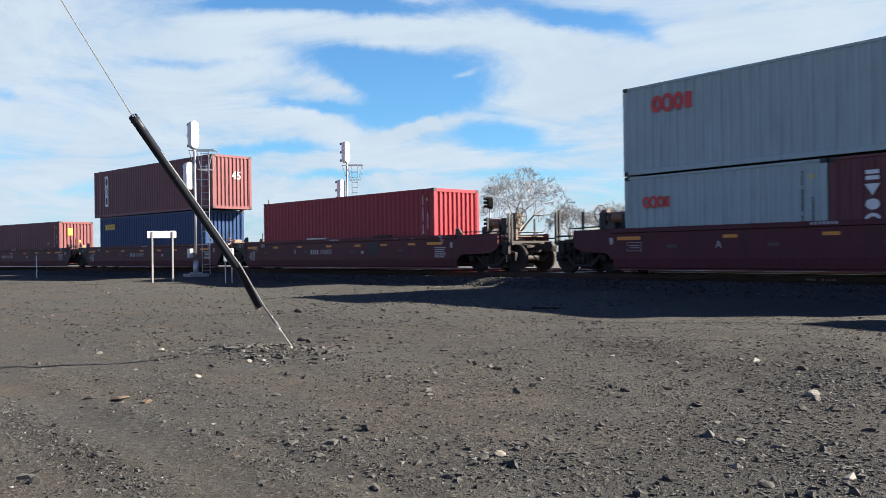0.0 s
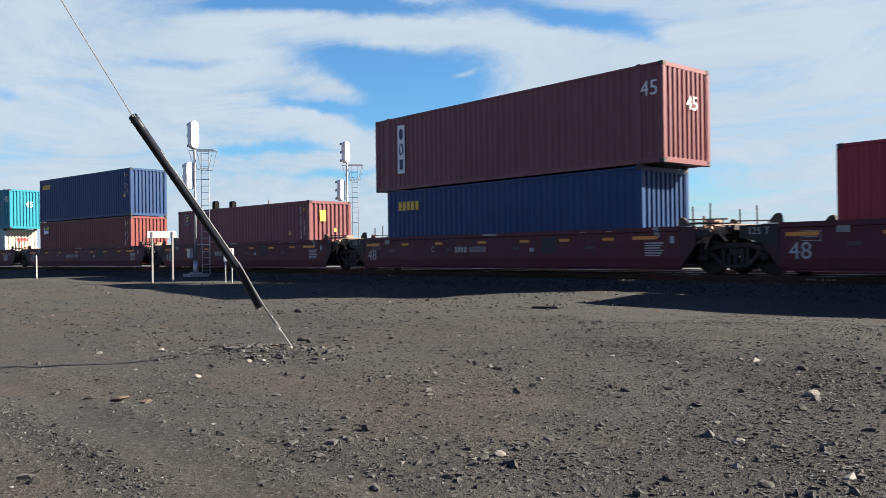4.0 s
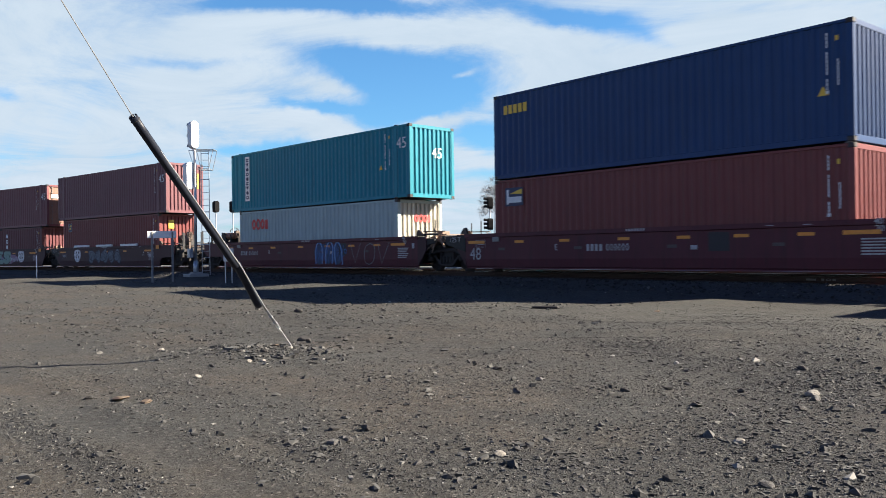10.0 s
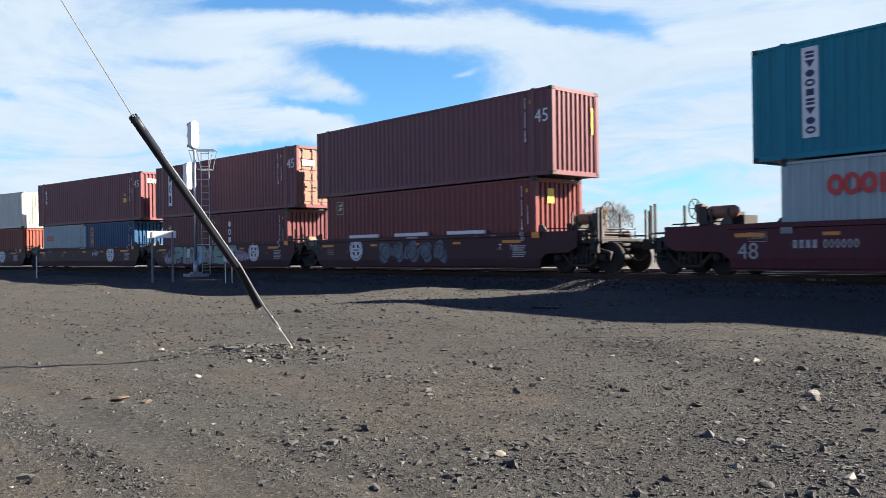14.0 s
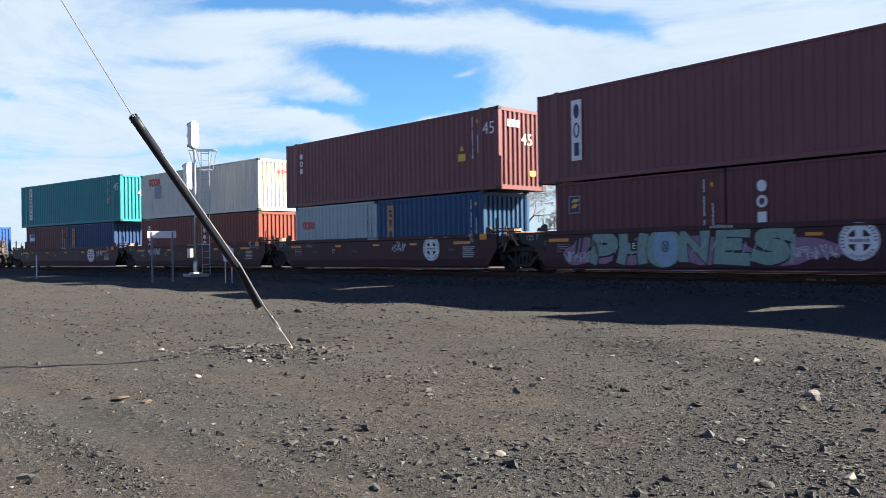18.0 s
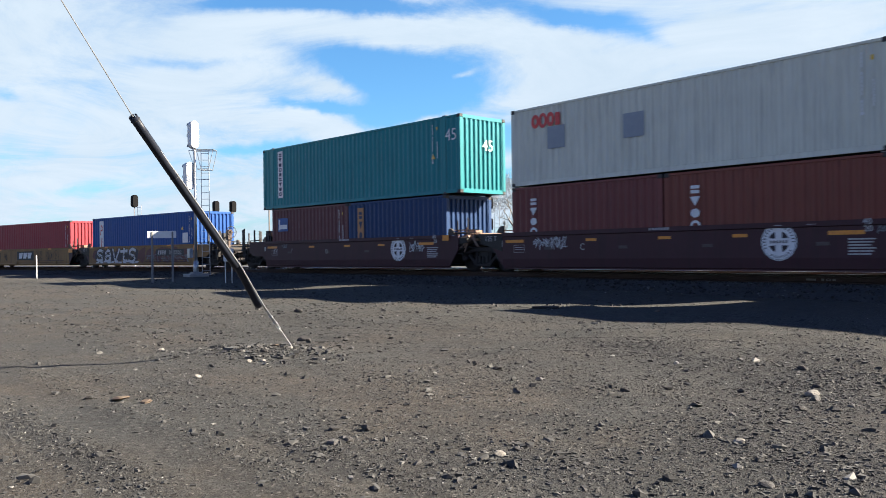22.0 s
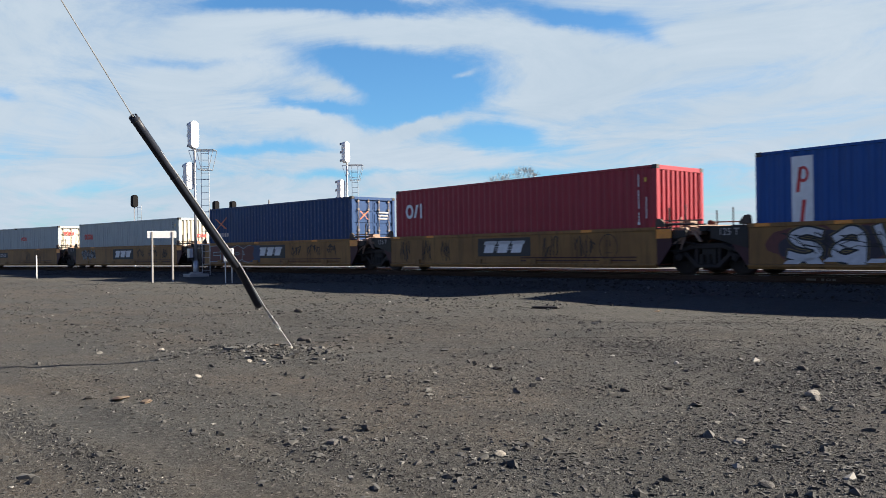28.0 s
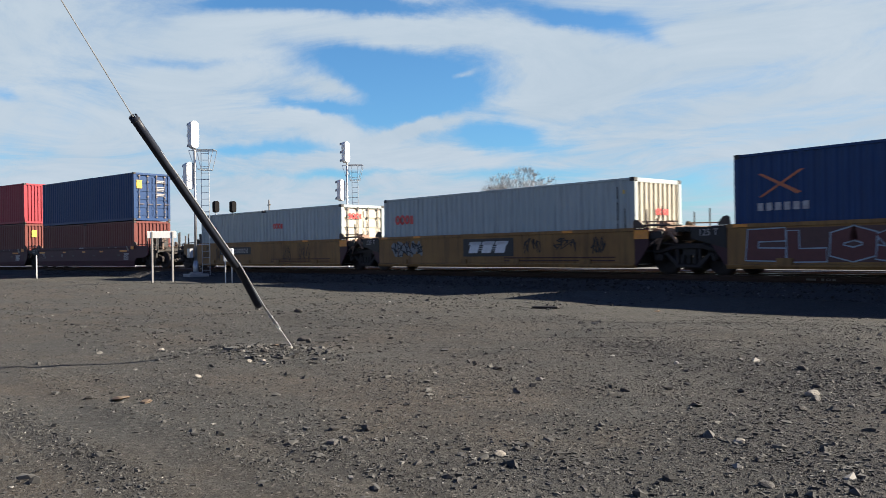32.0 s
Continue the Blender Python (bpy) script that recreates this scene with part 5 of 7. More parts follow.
c = load("dark_maroon", "dark maroon short container with white upright shapes", K + 6.08, K, R40, L20, ST, FLOOR)
mark(c, word_blocks(4, 0.36, 1.35), WHITE, -L20 / 2 + 1.0, ST - 1.0, "white upright brand shapes")
c = load("grey", "grey corrugated steel container with red rings, stacked on two short ones", K + L40 / 2, K, R40, L40, ST, FLOOR + ST)
grey_logo(c, L40, ST, 1.45, 0.5, 1.75, 0.62)
id_codes(c, L40, ST, BLACK)

# five long units of brown car
LETTER48 = "BCDEA"
LONG = [86.38, 68.50, 50.62, 32.83, 15.14]
for i, r in enumerate(LONG):
    K = r - L40 / 2
    ends = ("c" if i == 0 else "j") + ("c" if i == 4 else "j")
    c = well_car("car_brown", "reddish brown steel well car with yellow reflectors" + (" and blue spray paint" if i == 4 else ""), K, H48, R48, ends)
    bnsf_marks(c, H48, LETTER48[i], size="48", seed=10 + i)
    if i == 0:
        for x, w in ((-1.3, 1.5), (3.2, 1.1)):
            piece("top_cover", shape(("top_cover", w), lambda bm: box(bm, -w / 2, w / 2, -0.08, 0.05, 0, 0.07), 0.01), GALV if w > 1.3 else GREASY, c, (x, -1.40, 1.347), label="metal strip along the top chord")
    if i == 2:
        piece("valve_box", shape("valve_box_low", lambda bm: (box(bm, -0.62, 0.62, -0.32, 0.32, 0.18, 0.56), box(bm, -0.66, -0.6, -0.36, 0.36, 0.14, 0.62), box(bm, -0.4, -0.2, -0.2, 0.2, 0, 0.2), box(bm, 0.2, 0.4, -0.2, 0.2, 0, 0.2)), 0.02), TAN, c, (-H48 + 0.35, -0.45, 1.14), label="tan steel valve box with a pale end")
    if i == 4:
        car_mark(c, blobs("u5b", 2.1, 0.98, 3, 5), SPRAY["dim_blue"], 1.75, 0.74, "dark blue haze of spray paint")
        car_mark(c, hatching("u5h", 2.0, 0.9, 26, 0.035, 6), SPRAY["blue"], 1.75, 0.74, "blue spray-painted hatching", layer=1)
        car_mark(c, tag_word("nnn", 2.2, 0.88, 0.085, 5), SPRAY["bright_blue"], 1.75, 0.74, "bright blue spray-painted bubble letters", layer=2)
        car_mark(c, tag_word("nnn", 2.2, 0.88, 0.03, 5), SPRAY["pale_blue"], 1.75, 0.74, layer=3)
        car_mark(c, scrawl("u5a", 0.2, 0.22, 1, 0.03, 31, True), SPRAY["bright_blue"], 2.9, 0.82, layer=1)
        car_mark(c, tag_word("VOV", 2.6, 0.85, 0.028, 9), SPRAY["silver"], 4.5, 0.74, "pale outlines of spray-painted letters", layer=1)
c = load("red", "red corrugated steel container in a well car", LONG[0], LONG[0] - L40 / 2, R48, L40, HC, FLOOR)
id_codes(c, L40, HC)
K = LONG[1] - L40 / 2
c = load("navy", "dark blue container with a yellow mark", LONG[1], K, R48, L40, HC, FLOOR)
mark(c, word_blocks(5, 1.3, 0.34, False), LABEL_YELLOW, -L40 / 2 + 1.35, HC - 0.62, "yellow brand blocks")
c = load("maroon", "long maroon container with a white upright sign", K + L45 / 2, K, R48, L45, HC, FLOOR + HC)
vertical_sign(c, L45, HC, 3)
stack_marks_45(c)
K = LONG[2] - L40 / 2
c = load("maroon", "reddish maroon container with a small blue badge", LONG[2], K, R48, L40, HC, FLOOR)
BADGE = flat("badge", [("r", 0, 0, 0.42, 0.5)])
BADGE_IN = flat("badge_in", [("s", 0.02, -0.05, 0.2, 0.12, 0.1), ("s", 0.05, 0.12, 0.24, 0.1, 0.1)])


def badge(c, L, H, x=1.0, dz=0.5):
    mark(c, flat("badge_rim", [("r", 0, 0, 0.47, 0.55)]), FADED, -L / 2 + x, H - dz, "small framed badge")
    mark(c, BADGE, LOGO_NAVY, -L / 2 + x, H - dz, layer=1)
    mark(c, BADGE_IN, LABEL_YELLOW, -L / 2 + x, H - dz, layer=2)


badge(c, L40, HC)
id_codes(c, L40, HC)
triangle(c, L40 / 2 - 1.5, 1.35)
end_mark(c, flat("yellow_sheet", [("r", 0, 0, 0.34, 0.5)]), LABEL_YELLOW, L40, -0.45, 2.2, "yellow label")
end_mark(c, flat("yellow_chip", [("r", 0, 0, 0.12, 0.16)]), LABEL_YELLOW, L40, 0.25, 1.55)
K = LONG[3] - L40 / 2
c = load("brick", "brown-red container with a small signboard mark", LONG[3], K, R48, L40, HC, FLOOR)
mark(c, flat("beacon", [("r", 0, 0, 0.85, 0.62)]), LOGO_NAVY, -L40 / 2 + 0.95, HC - 0.6, "dark badge with white and yellow shapes")
mark(c, flat("beacon_b", [("r", 0.05, -0.1, 0.62, 0.2), ("r", -0.3, 0.0, 0.1, 0.5)]), WHITE, -L40 / 2 + 0.95, HC - 0.6, layer=1)
mark(c, flat("beacon_c", [("p", [(-0.22, 0.1), (0.38, 0.08), (0.38, 0.26)])]), LABEL_YELLOW, -L40 / 2 + 0.95, HC - 0.6, layer=1)
id_codes(c, L40, HC)
c = load("navy", "dark blue container with a yellow mark stacked on a red one", LONG[3], K, R48, L40, HC, FLOOR + HC)
mark(c, word_blocks(5, 1.15, 0.30, False), LABEL_YELLOW, -L40 / 2 + 1.05, HC - 0.55, "yellow brand blocks")
id_codes(c, L40, HC)
triangle(c, L40 / 2 - 0.72, 1.15, 0.26)
K = LONG[4] - L40 / 2
c = load("grey", "pale grey container with red rings", LONG[4], K, R48, L40, ST, FLOOR, front="cream")
grey_logo(c, L40, ST, 1.55, 0.5, 1.95, 0.66)
end_mark(c, rings_logo(0.95, 0.3), LOGO_RED, L40, 0.15, ST - 0.75)
c = load("teal", "long teal container with a white upright sign", K + L45 / 2, K, R48, L45, HC, FLOOR + ST)
vertical_sign(c, L45, HC, 9, 1.55, 0.42, 2.2)
stack_marks_45(c)
triangle(c, 5.1, 1.2)
id_codes(c, 12.0, HC)

# five shorter units of dark brown car with ring emblems
SHORT = [-5.62, -21.05, -36.65, -52.09, -67.72]
for i, r in enumerate(SHORT):
    K = r - L40 / 2
    ends = ("c" if i == 0 else "j") + ("c" if i == 4 else "j")
    note = {0: " and grey-blue spray paint", 1: " and a spray-painted mural", 2: " and white scrawls", 4: " and white scrawls"}.get(i, "")
    c = well_car("car_dark", "dark brown well car with a ring emblem" + note, K, H40, R40, ends)
    bnsf_marks(c, H40, "AEDCB"[i], emblem=True, seed=30 + i, letter_x={0: 1.6, 4: -1.35}.get(i), emblem_x=-3.73 if i == 0 else 3.5)
    if i == 0:
        car_mark(c, blobs("u6a", 4.3, 0.98, 5, 12), SPRAY["plum"], -0.1, 0.75)
        car_mark(c, blobs("u6b", 4.1, 0.84, 5, 12), SPRAY["steel"], -0.1, 0.75, "grey-blue spray-painted bubble shapes", layer=1)
        car_mark(c, hatching("u6h", 4.0, 0.75, 40, 0.024, 13), SPRAY["plum"], -0.1, 0.75, layer=2)
        car_mark(c, scrawl("u6l", 4.0, 0.7, 5, 0.04, 14, True), SPRAY["plum"], -0.1, 0.75, layer=3)
        car_mark(c, text_mesh("7", 0.29), WHITE, 4.62, 0.86, "white stencilled number")
        car_mark(c, text_mesh("746", 0.28), FADED, 5.25, 0.84)
        for x, w in ((-3.15, 1.95), (-0.1, 1.97), (2.95, 1.94)):
            piece("top_cover", shape(("top_cover", w), lambda bm: box(bm, -w / 2, w / 2, -0.06, 0.05, 0, 0.13), 0.01), SIGN_WHITE, c, (x, -1.40, 1.347), label="white metal strip along the top")
    if i == 1:
        car_mark(c, blobs("u7p", 8.7, 0.90, 4, 21), SPRAY["pink"], -1.35, 0.66, "pink cloud of spray paint behind green letters")
        car_mark(c, tag_word("PHONES", 6.4, 0.74, 0.40, 22), SPRAY["black"], -1.3, 0.76, layer=1)
        car_mark(c, tag_word("PHONES", 6.4, 0.74, 0.32, 22), SPRAY["green"], -1.3, 0.77, "green spray-painted letters with black outlines", layer=2)
        car_mark(c, flat("u7s", [("d", 0, 0, 0.42, 0.55)]), SPRAY["sea"], -1.78, 0.77, "pale blue oval", layer=3)
        car_mark(c, flat("u7e", [("o", 0, 0, 0.13, 0.16, 0.025), ("s", 0, 0, 0.03, 0.2, -0.08), ("r", -0.05, 0, 0.025, 0.2), ("r", 0.05, 0, 0.025, 0.2)]), SPRAY["black"], -1.78, 0.80, layer=4)
        car_mark(c, hatching("u7h", 5.9, 0.6, 20, 0.03, 23), SPRAY["sea"], -1.3, 0.72, layer=3)
        car_mark(c, flat("u7arrow", [("s", -0.18, 0, 0.09, 0.5, 0.12), ("s", 0.0, 0.02, 0.07, 0.46, 0.1), ("p", [(0.15, -0.25), (0.62, 0.02), (0.3, 0.34), (0.4, 0.05)])]), SPRAY["black"], -4.85, 0.86, layer=2)
        car_mark(c, flat("u7f", [("s", -0.12, 0, 0.10, 0.62, -0.1), ("s", 0.12, -0.05, 0.10, 0.72, 0.06)]), SPRAY["green"], 1.8, 0.74, layer=2)
        car_mark(c, flat("u7box", [("r", 0, 0, 0.24, 0.30)]), SPRAY["black"], -2.85, 0.83, layer=5)
        car_mark(c, text_mesh("E", 0.26), WHITE, -2.85, 0.82, layer=6)
        car_mark(c, scrawl("u7t", 1.3, 0.34, 6, 0.02, 26), SPRAY["white"], -4.9, 0.52, layer=2)
        car_mark(c, scrawl("u7u", 1.1, 0.4, 6, 0.02, 27), SPRAY["white"], 2.45, 0.62, layer=2)
    if i >= 2:
        x, w = {2: (1.6, 0.8), 3: (-4.2, 1.4), 4: (4.6, 0.8)}[i]
        car_mark(c, scrawl(("tag", i), w, 0.42, round(w / 0.2), 0.025, 40 + i), SPRAY["white"], x, 0.96, "white spray-painted scrawl")
        car_mark(c, scrawl(("tag2", i), 0.45, 0.22, 3, 0.022, 44 + i), SPRAY["silver"], 6.1 if i == 3 else -4.7, 1.1)
    if i == 4:
        car_mark(c, text_mesh("7", 0.27), FADED, -4.13, 0.87)
        car_mark(c, flat("two_blocks", [("s", -0.09, 0, 0.05, 0.2, 0.0), ("r", -0.04, 0.08, 0.1, 0.03), ("s", 0.1, 0, 0.05, 0.2, 0.06)]), FADED, -5.51, 0.88)
K = SHORT[0] - L40 / 2
c = load("brick", "brown-red container under a longer one", SHORT[0], K, R40, L40, HC, FLOOR)
badge(c, L40, HC)
id_codes(c, L40, HC)
end_mark(c, flat("yellow_sheet", [("r", 0, 0, 0.34, 0.5)]), LABEL_YELLOW, L40, -0.45, 2.3, "yellow label")
c = load("dull_maroon", "long dull maroon container stacked on a shorter one", K + L45 / 2, K, R40, L45, HC, FLOOR + HC)
piece("painted_mark", text_mesh("45", 0.62), WHITE, c, (6.42, SIDE_Y - 0.014, HC - 0.95), label="white stencilled number")
id_codes(c, 12.6, HC)
end_mark(c, flat("tall_label", [("r", 0, 0, 0.1, 0.9)]), LABEL_YELLOW, L45, 0.85, 1.9, "tall yellow label")
K = SHORT[1] - L40 / 2
c = load("dark_maroon", "short maroon container with a small badge", K - 0.03, K, R40, L20, ST, FLOOR)
badge(c, L20, ST, 0.8, 0.7)
id_codes(c, L20, ST)
c = load("dark_maroon", "short dark maroon container with white upright shapes", K + 6.08, K, R40, L20, ST, FLOOR)
mark(c, word_blocks(3, 0.3, 1.2), WHITE, -L20 / 2 + 1.0, ST - 0.95)
id_codes(c, L20, ST)
# the sunward doors take the lighter sunlit tone instead of the body's maroon
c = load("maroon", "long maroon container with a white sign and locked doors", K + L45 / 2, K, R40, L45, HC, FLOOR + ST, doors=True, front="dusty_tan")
id_codes(c, 12.0, HC)
vertical_sign(c, L45, HC, 3, 1.70, 0.42, 1.9)
piece("painted_mark", text_mesh("45", 0.62), WHITE, c, (6.42, SIDE_Y - 0.014, HC - 0.85), label="white stencilled number")
end_mark(c, flat("door_band", [("r", 0, 0, 0.7, 0.28)]), WHITE, L45, -0.55, HC - 0.8, "white panel on the door")
K = SHORT[2] - L40 / 2
c = load("grey", "short grey container with red rings", K - 0.03, K, R40, L20, ST, FLOOR)
grey_logo(c, L20, ST, 1.0, 0.32, 1.1, 0.85)
id_codes(c, L20, ST, BLACK)
c = load("mid_blue", "short blue container with a tan upright panel", K + 6.08, K, R40, L20, ST, FLOOR)
mark(c, flat("tan_panel", [("r", 0, 0, 0.42, 1.9)]), ORANGE_PANEL, -L20 / 2 + 0.85, ST / 2 + 0.1, "tan panel with blue brand shapes")
mark(c, word_blocks(4, 0.24, 1.7), LOGO_NAVY, -L20 / 2 + 0.85, ST / 2 + 0.1, layer=1)
id_codes(c, L20, ST)
c = load("maroon", "long maroon container with white lower-case shapes", K + L45 / 2, K, R40, L45, HC, FLOOR + ST)
mark(c, word_blocks(3, 0.26, 1.0), WHITE, -L45 / 2 + 1.3, HC - 0.95, "white upright brand shapes")
stack_marks_45(c)
end_mark(c, word_blocks(3, 0.7, 0.26, False), WHITE, L45, -0.45, HC - 0.55)
end_mark(c, flat("yellow_low", [("r", 0, 0, 0.3, 0.2)]), LABEL_YELLOW, L45, 0.55, 0.62, "yellow label")
triangle(c, 5.02, 1.5)
mark(c, flat("yellow_plate", [("r", 0, 0, 0.38, 0.26)]), LABEL_YELLOW, 5.02, 1.25, "yellow warning plate")
id_codes(c, 12.4, HC)
K = SHORT[3] - L40 / 2
c = load("brick", "short brown-red container with white upright shapes", K - 0.03, K, R40, L20, ST, FLOOR)
mark(c, word_blocks(4, 0.32, 1.3), WHITE, -L20 / 2 + 1.0, ST - 1.0)
c = load("orange_brown", "short orange-brown container with white upright shapes", K + 6.08, K, R40, L20, ST, FLOOR)
mark(c, word_blocks(4, 0.32, 1.3), WHITE, -L20 / 2 + 1.0, ST - 1.0)
c = load("cream_grey", "cream-grey container with red rings and grey patches", SHORT[3], K, R40, L40, ST, FLOOR + ST)
grey_logo(c, L40, ST, 1.35, 0.45, 1.65, 0.5)
PATCH = material("grey_patch_paint", (0.27, 0.30, 0.33), 0.6, colour2=(0.22, 0.25, 0.29), scale=5)
for x in (2.05, 5.1):
    mark(c, flat("patch", [("r", 0, 0, 0.75, 0.72)]), PATCH, -L40 / 2 + x, ST - 1.1, "grey painted-over patch")
end_mark(c, rings_logo(0.6, 0.18), LOGO_RED, L40, 0.2, ST - 0.6)
id_codes(c, L40, ST)
K = SHORT[4] - L40 / 2
c = load("dark_maroon", "short dark red container with a blue signboard mark", K - 0.03, K, R40, L20, ST, FLOOR)
mark(c, flat("beacon", [("r", 0, 0, 0.85, 0.62)]), SPRAY["blue"], -L20 / 2 + 0.95, ST - 0.75, "blue badge with white shapes")
mark(c, flat("beacon_b", [("r", 0.05, -0.1, 0.62, 0.2), ("r", -0.3, 0.0, 0.1, 0.5)]), WHITE, -L20 / 2 + 0.95, ST - 0.75, layer=1)
id_codes(c, L20, ST)
c = load("navy", "short dark blue container with a tan upright panel", K + 6.08, K, R40, L20, ST, FLOOR)
mark(c, flat("tan_panel", [("r", 0, 0, 0.42, 1.9)]), ORANGE_PANEL, -L20 / 2 + 0.85, ST / 2 + 0.1, "tan panel with blue brand shapes")
mark(c, word_blocks(4, 0.24, 1.7), LOGO_NAVY, -L20 / 2 + 0.85, ST / 2 + 0.1, layer=1)
c = load("teal_green", "long green-teal container with a white upright sign on two short ones", K + L45 / 2, K, R40, L45, HC, FLOOR + ST)
vertical_sign(c, L45, HC, 9, 1.55, 0.42, 2.2)
stack_marks_45(c)
triangle(c, 5.4, 1.35)
id_codes(c, 12.0, HC)

BRAND_FORMS = flat("brand_forms", [("s", -0.66 + 0.66 * k, 0.0, 0.46, 0.40, 0.16) for k in range(3)] + [("s", -0.62 + 0.66 * k, 0.14, 0.60, 0.11, 0.05) for k in range(3)] + [("r", -0.34 + 0.66 * k, 0.02 - 0.06 * j, 0.24, 0.016) for k in range(2) for j in range(3)])
# five yellow units, one container deep
GX = -2.6
YELLOWS = [-87.36, -102.65, -117.88, -133.33, -148.53]
for i, r in enumerate(YELLOWS):
    K = r - L40 / 2
    ends = ("c" if i == 0 else "j") + ("c" if i == 4 else "j")
    note = {0: " covered in white spray-painted letters", 2: " with red-brown spray paint", 3: " with grey spray-painted letters"}.get(i, "")
    c = well_car("car_yellow", "weathered yellow steel well car" + note, K, HTX, RTX, ends, ledge=True)
    for x in (-HTX + 0.4, -3.75 if i != 2 else -1.1, 3.7):
        piece("reflector", REFLECTOR, YELLOW, c, (x, -1.441, 1.30), label="yellow reflective strip")
    piece("reflector", flat("big_reflector", [("r", 0, 0, 0.5, 0.26)]), YELLOW, c, (HTX + 0.25, -1.43, 1.15), label="yellow reflective plate")
    if i in (1, 2, 3):
        x = 0.08
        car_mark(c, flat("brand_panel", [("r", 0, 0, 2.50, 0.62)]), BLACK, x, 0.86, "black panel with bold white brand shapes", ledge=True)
        car_mark(c, BRAND_FORMS, WHITE, x, 0.87, "bold slanted white brand forms", layer=1, ledge=True)
    else:
        x = 3.7 if i == 0 else -2.4
        car_mark(c, flat("small_panel", [("r", 0, 0, 3.0, 0.36)]), BLACK, x, 0.92, "black panel with pale reporting marks", ledge=True)
        car_mark(c, flat("small_marks", [("s", -1.2 + k * 0.24, 0, 0.16, 0.23, 0.03) for k in range(4)] + [("o", 0.05 + k * 0.22, 0, 0.08, 0.115, 0.04) for k in range(6)]), FADED, x, 0.92, layer=1, ledge=True)
    if i == 0:
        car_mark(c, blobs("u12b", 11.6, 0.9, 12, 51), SPRAY["rust"], 0.1, 0.79, "red-brown paint behind white letters", ledge=True)
        car_mark(c, blobs("u12k", 5.4, 0.84, 6, 52), SPRAY["plum"], -2.6, 0.79, layer=1, ledge=True)
        car_mark(c, tag_word("SAVTS", 5.1, 0.70, 0.30, 51), SPRAY["ochre"], GX, 0.79, layer=2, ledge=True)
        car_mark(c, tag_word("SAVTS", 5.1, 0.70, 0.26, 51), SPRAY["black"], GX, 0.79, layer=3, ledge=True)
        car_mark(c, tag_word("SAVTS", 5.1, 0.70, 0.17, 51), SPRAY["white"], GX, 0.79, "white sprayed letters with black edges", layer=4, ledge=True)
        car_mark(c, flat("u12foot", [("s", -2.4 + 0.5 * k, -0.43 + 0.03 * (k % 3), 0.40, 0.10 + 0.05 * (k % 2), 0.12 * (-1) ** k) for k in range(11)]), SPRAY["white"], GX, 0.79, layer=4, ledge=True)
        car_mark(c, scrawl("u12v", 5.2, 0.6, 7, 0.02, 54), SPRAY["black"], GX, 0.78, layer=5, ledge=True)
        car_mark(c, scrawl("u12x", 4.6, 0.55, 11, 0.022, 55), SPRAY["silver"], 3.3, 0.60, layer=2, ledge=True)
    if i == 2:
        car_mark(c, flat("u14n", [("r", 0.02, 0, 4.5, 0.84)]), SPRAY["umber"], -3.42, 0.78, "red-brown ground of spray paint", ledge=True)
        car_mark(c, flat("u14d", [("r", 0, 0, 1.0, 0.80)]), SPRAY["dim_blue"], -1.32, 0.77, "dark blue spray paint", ledge=True, layer=1)
        car_mark(c, tag_word("CKOS", 4.3, 0.50, 0.36, 61, False), SPRAY["pale_blue"], -3.45, 0.79, "pale blue outline of a sprayed word", layer=1, ledge=True)
        car_mark(c, tag_word("CKOS", 4.3, 0.50, 0.30, 61, False), SPRAY["rust"], -3.45, 0.79, "red-brown sprayed word", layer=2, ledge=True)
    if i == 3:
        car_mark(c, blobs("u15b", 1.9, 0.62, 5, 71), SPRAY["silver"], -4.4, 0.86, "grey spray-painted letters", ledge=True)
        car_mark(c, scrawl("u15w", 1.9, 0.6, 6, 0.04, 72), SPRAY["black"], -4.4, 0.86, layer=1, ledge=True)
    if i in (1, 4):
        for k, (x, w) in enumerate(((-5.3, 0.6), (-4.0, 0.5), (-2.9, 0.5), (2.2, 0.7), (3.6, 0.8))):
            car_mark(c, scrawl(("yk", i, k), w, 0.85, 5, 0.018, 80 + i + k), SPRAY["brown"], x, 0.78, "thin brown scrawl", ledge=True)
        if i == 1:
            car_mark(c, flat("round_face", [("o", 0, 0, 0.34, 0.40, 0.02), ("r", -0.06, 0.12, 0.02, 0.2), ("r", 0.06, 0.12, 0.02, 0.2), ("r", 0, -0.17, 0.3, 0.02)]), SPRAY["brown"], 4.5, 0.80, ledge=True)
    for z in (0.40, 0.50):
        piece("side_rib", shape("side_rib", lambda bm: box(bm, -2.3, 2.3, -0.02, 0.012, -0.016, 0.016), 0.004), PAINT["car_dark"], c, (3.2, -1.412, z))
    if i in (2, 3):
        for k, (x, w) in enumerate(((2.2, 0.7), (3.6, 0.9), (4.9, 0.6))):
            car_mark(c, scrawl(("ys", i, k), w, 0.5, 3, 0.035, 180 + i + k), SPRAY["brown"], x, 0.88, "dark brown scratches", ledge=True)
    if i in (1, 2, 3, 4):
        for x in (-4.6, -1.2, 1.4, 4.4):
            piece("ledge_bracket", shape("ledge_bracket", lambda bm: box(bm, -0.22, 0.22, -0.03, 0.02, -0.10, 0.10), 0.006), PAINT["car_yellow"], c, (x, -1.425, 0.36))
YK = [r - L40 / 2 for r in YELLOWS]
c = load("royal", "bright blue container with a white and red upright sign", YELLOWS[0], YK[0], RTX, L40, HC, FLOOR)
mark(c, flat("sign_tall", [("r", 0, 0, 0.55, 2.0)]), WHITE, -L40 / 2 + 1.25, HC - 1.2, "white panel with red brand shapes")
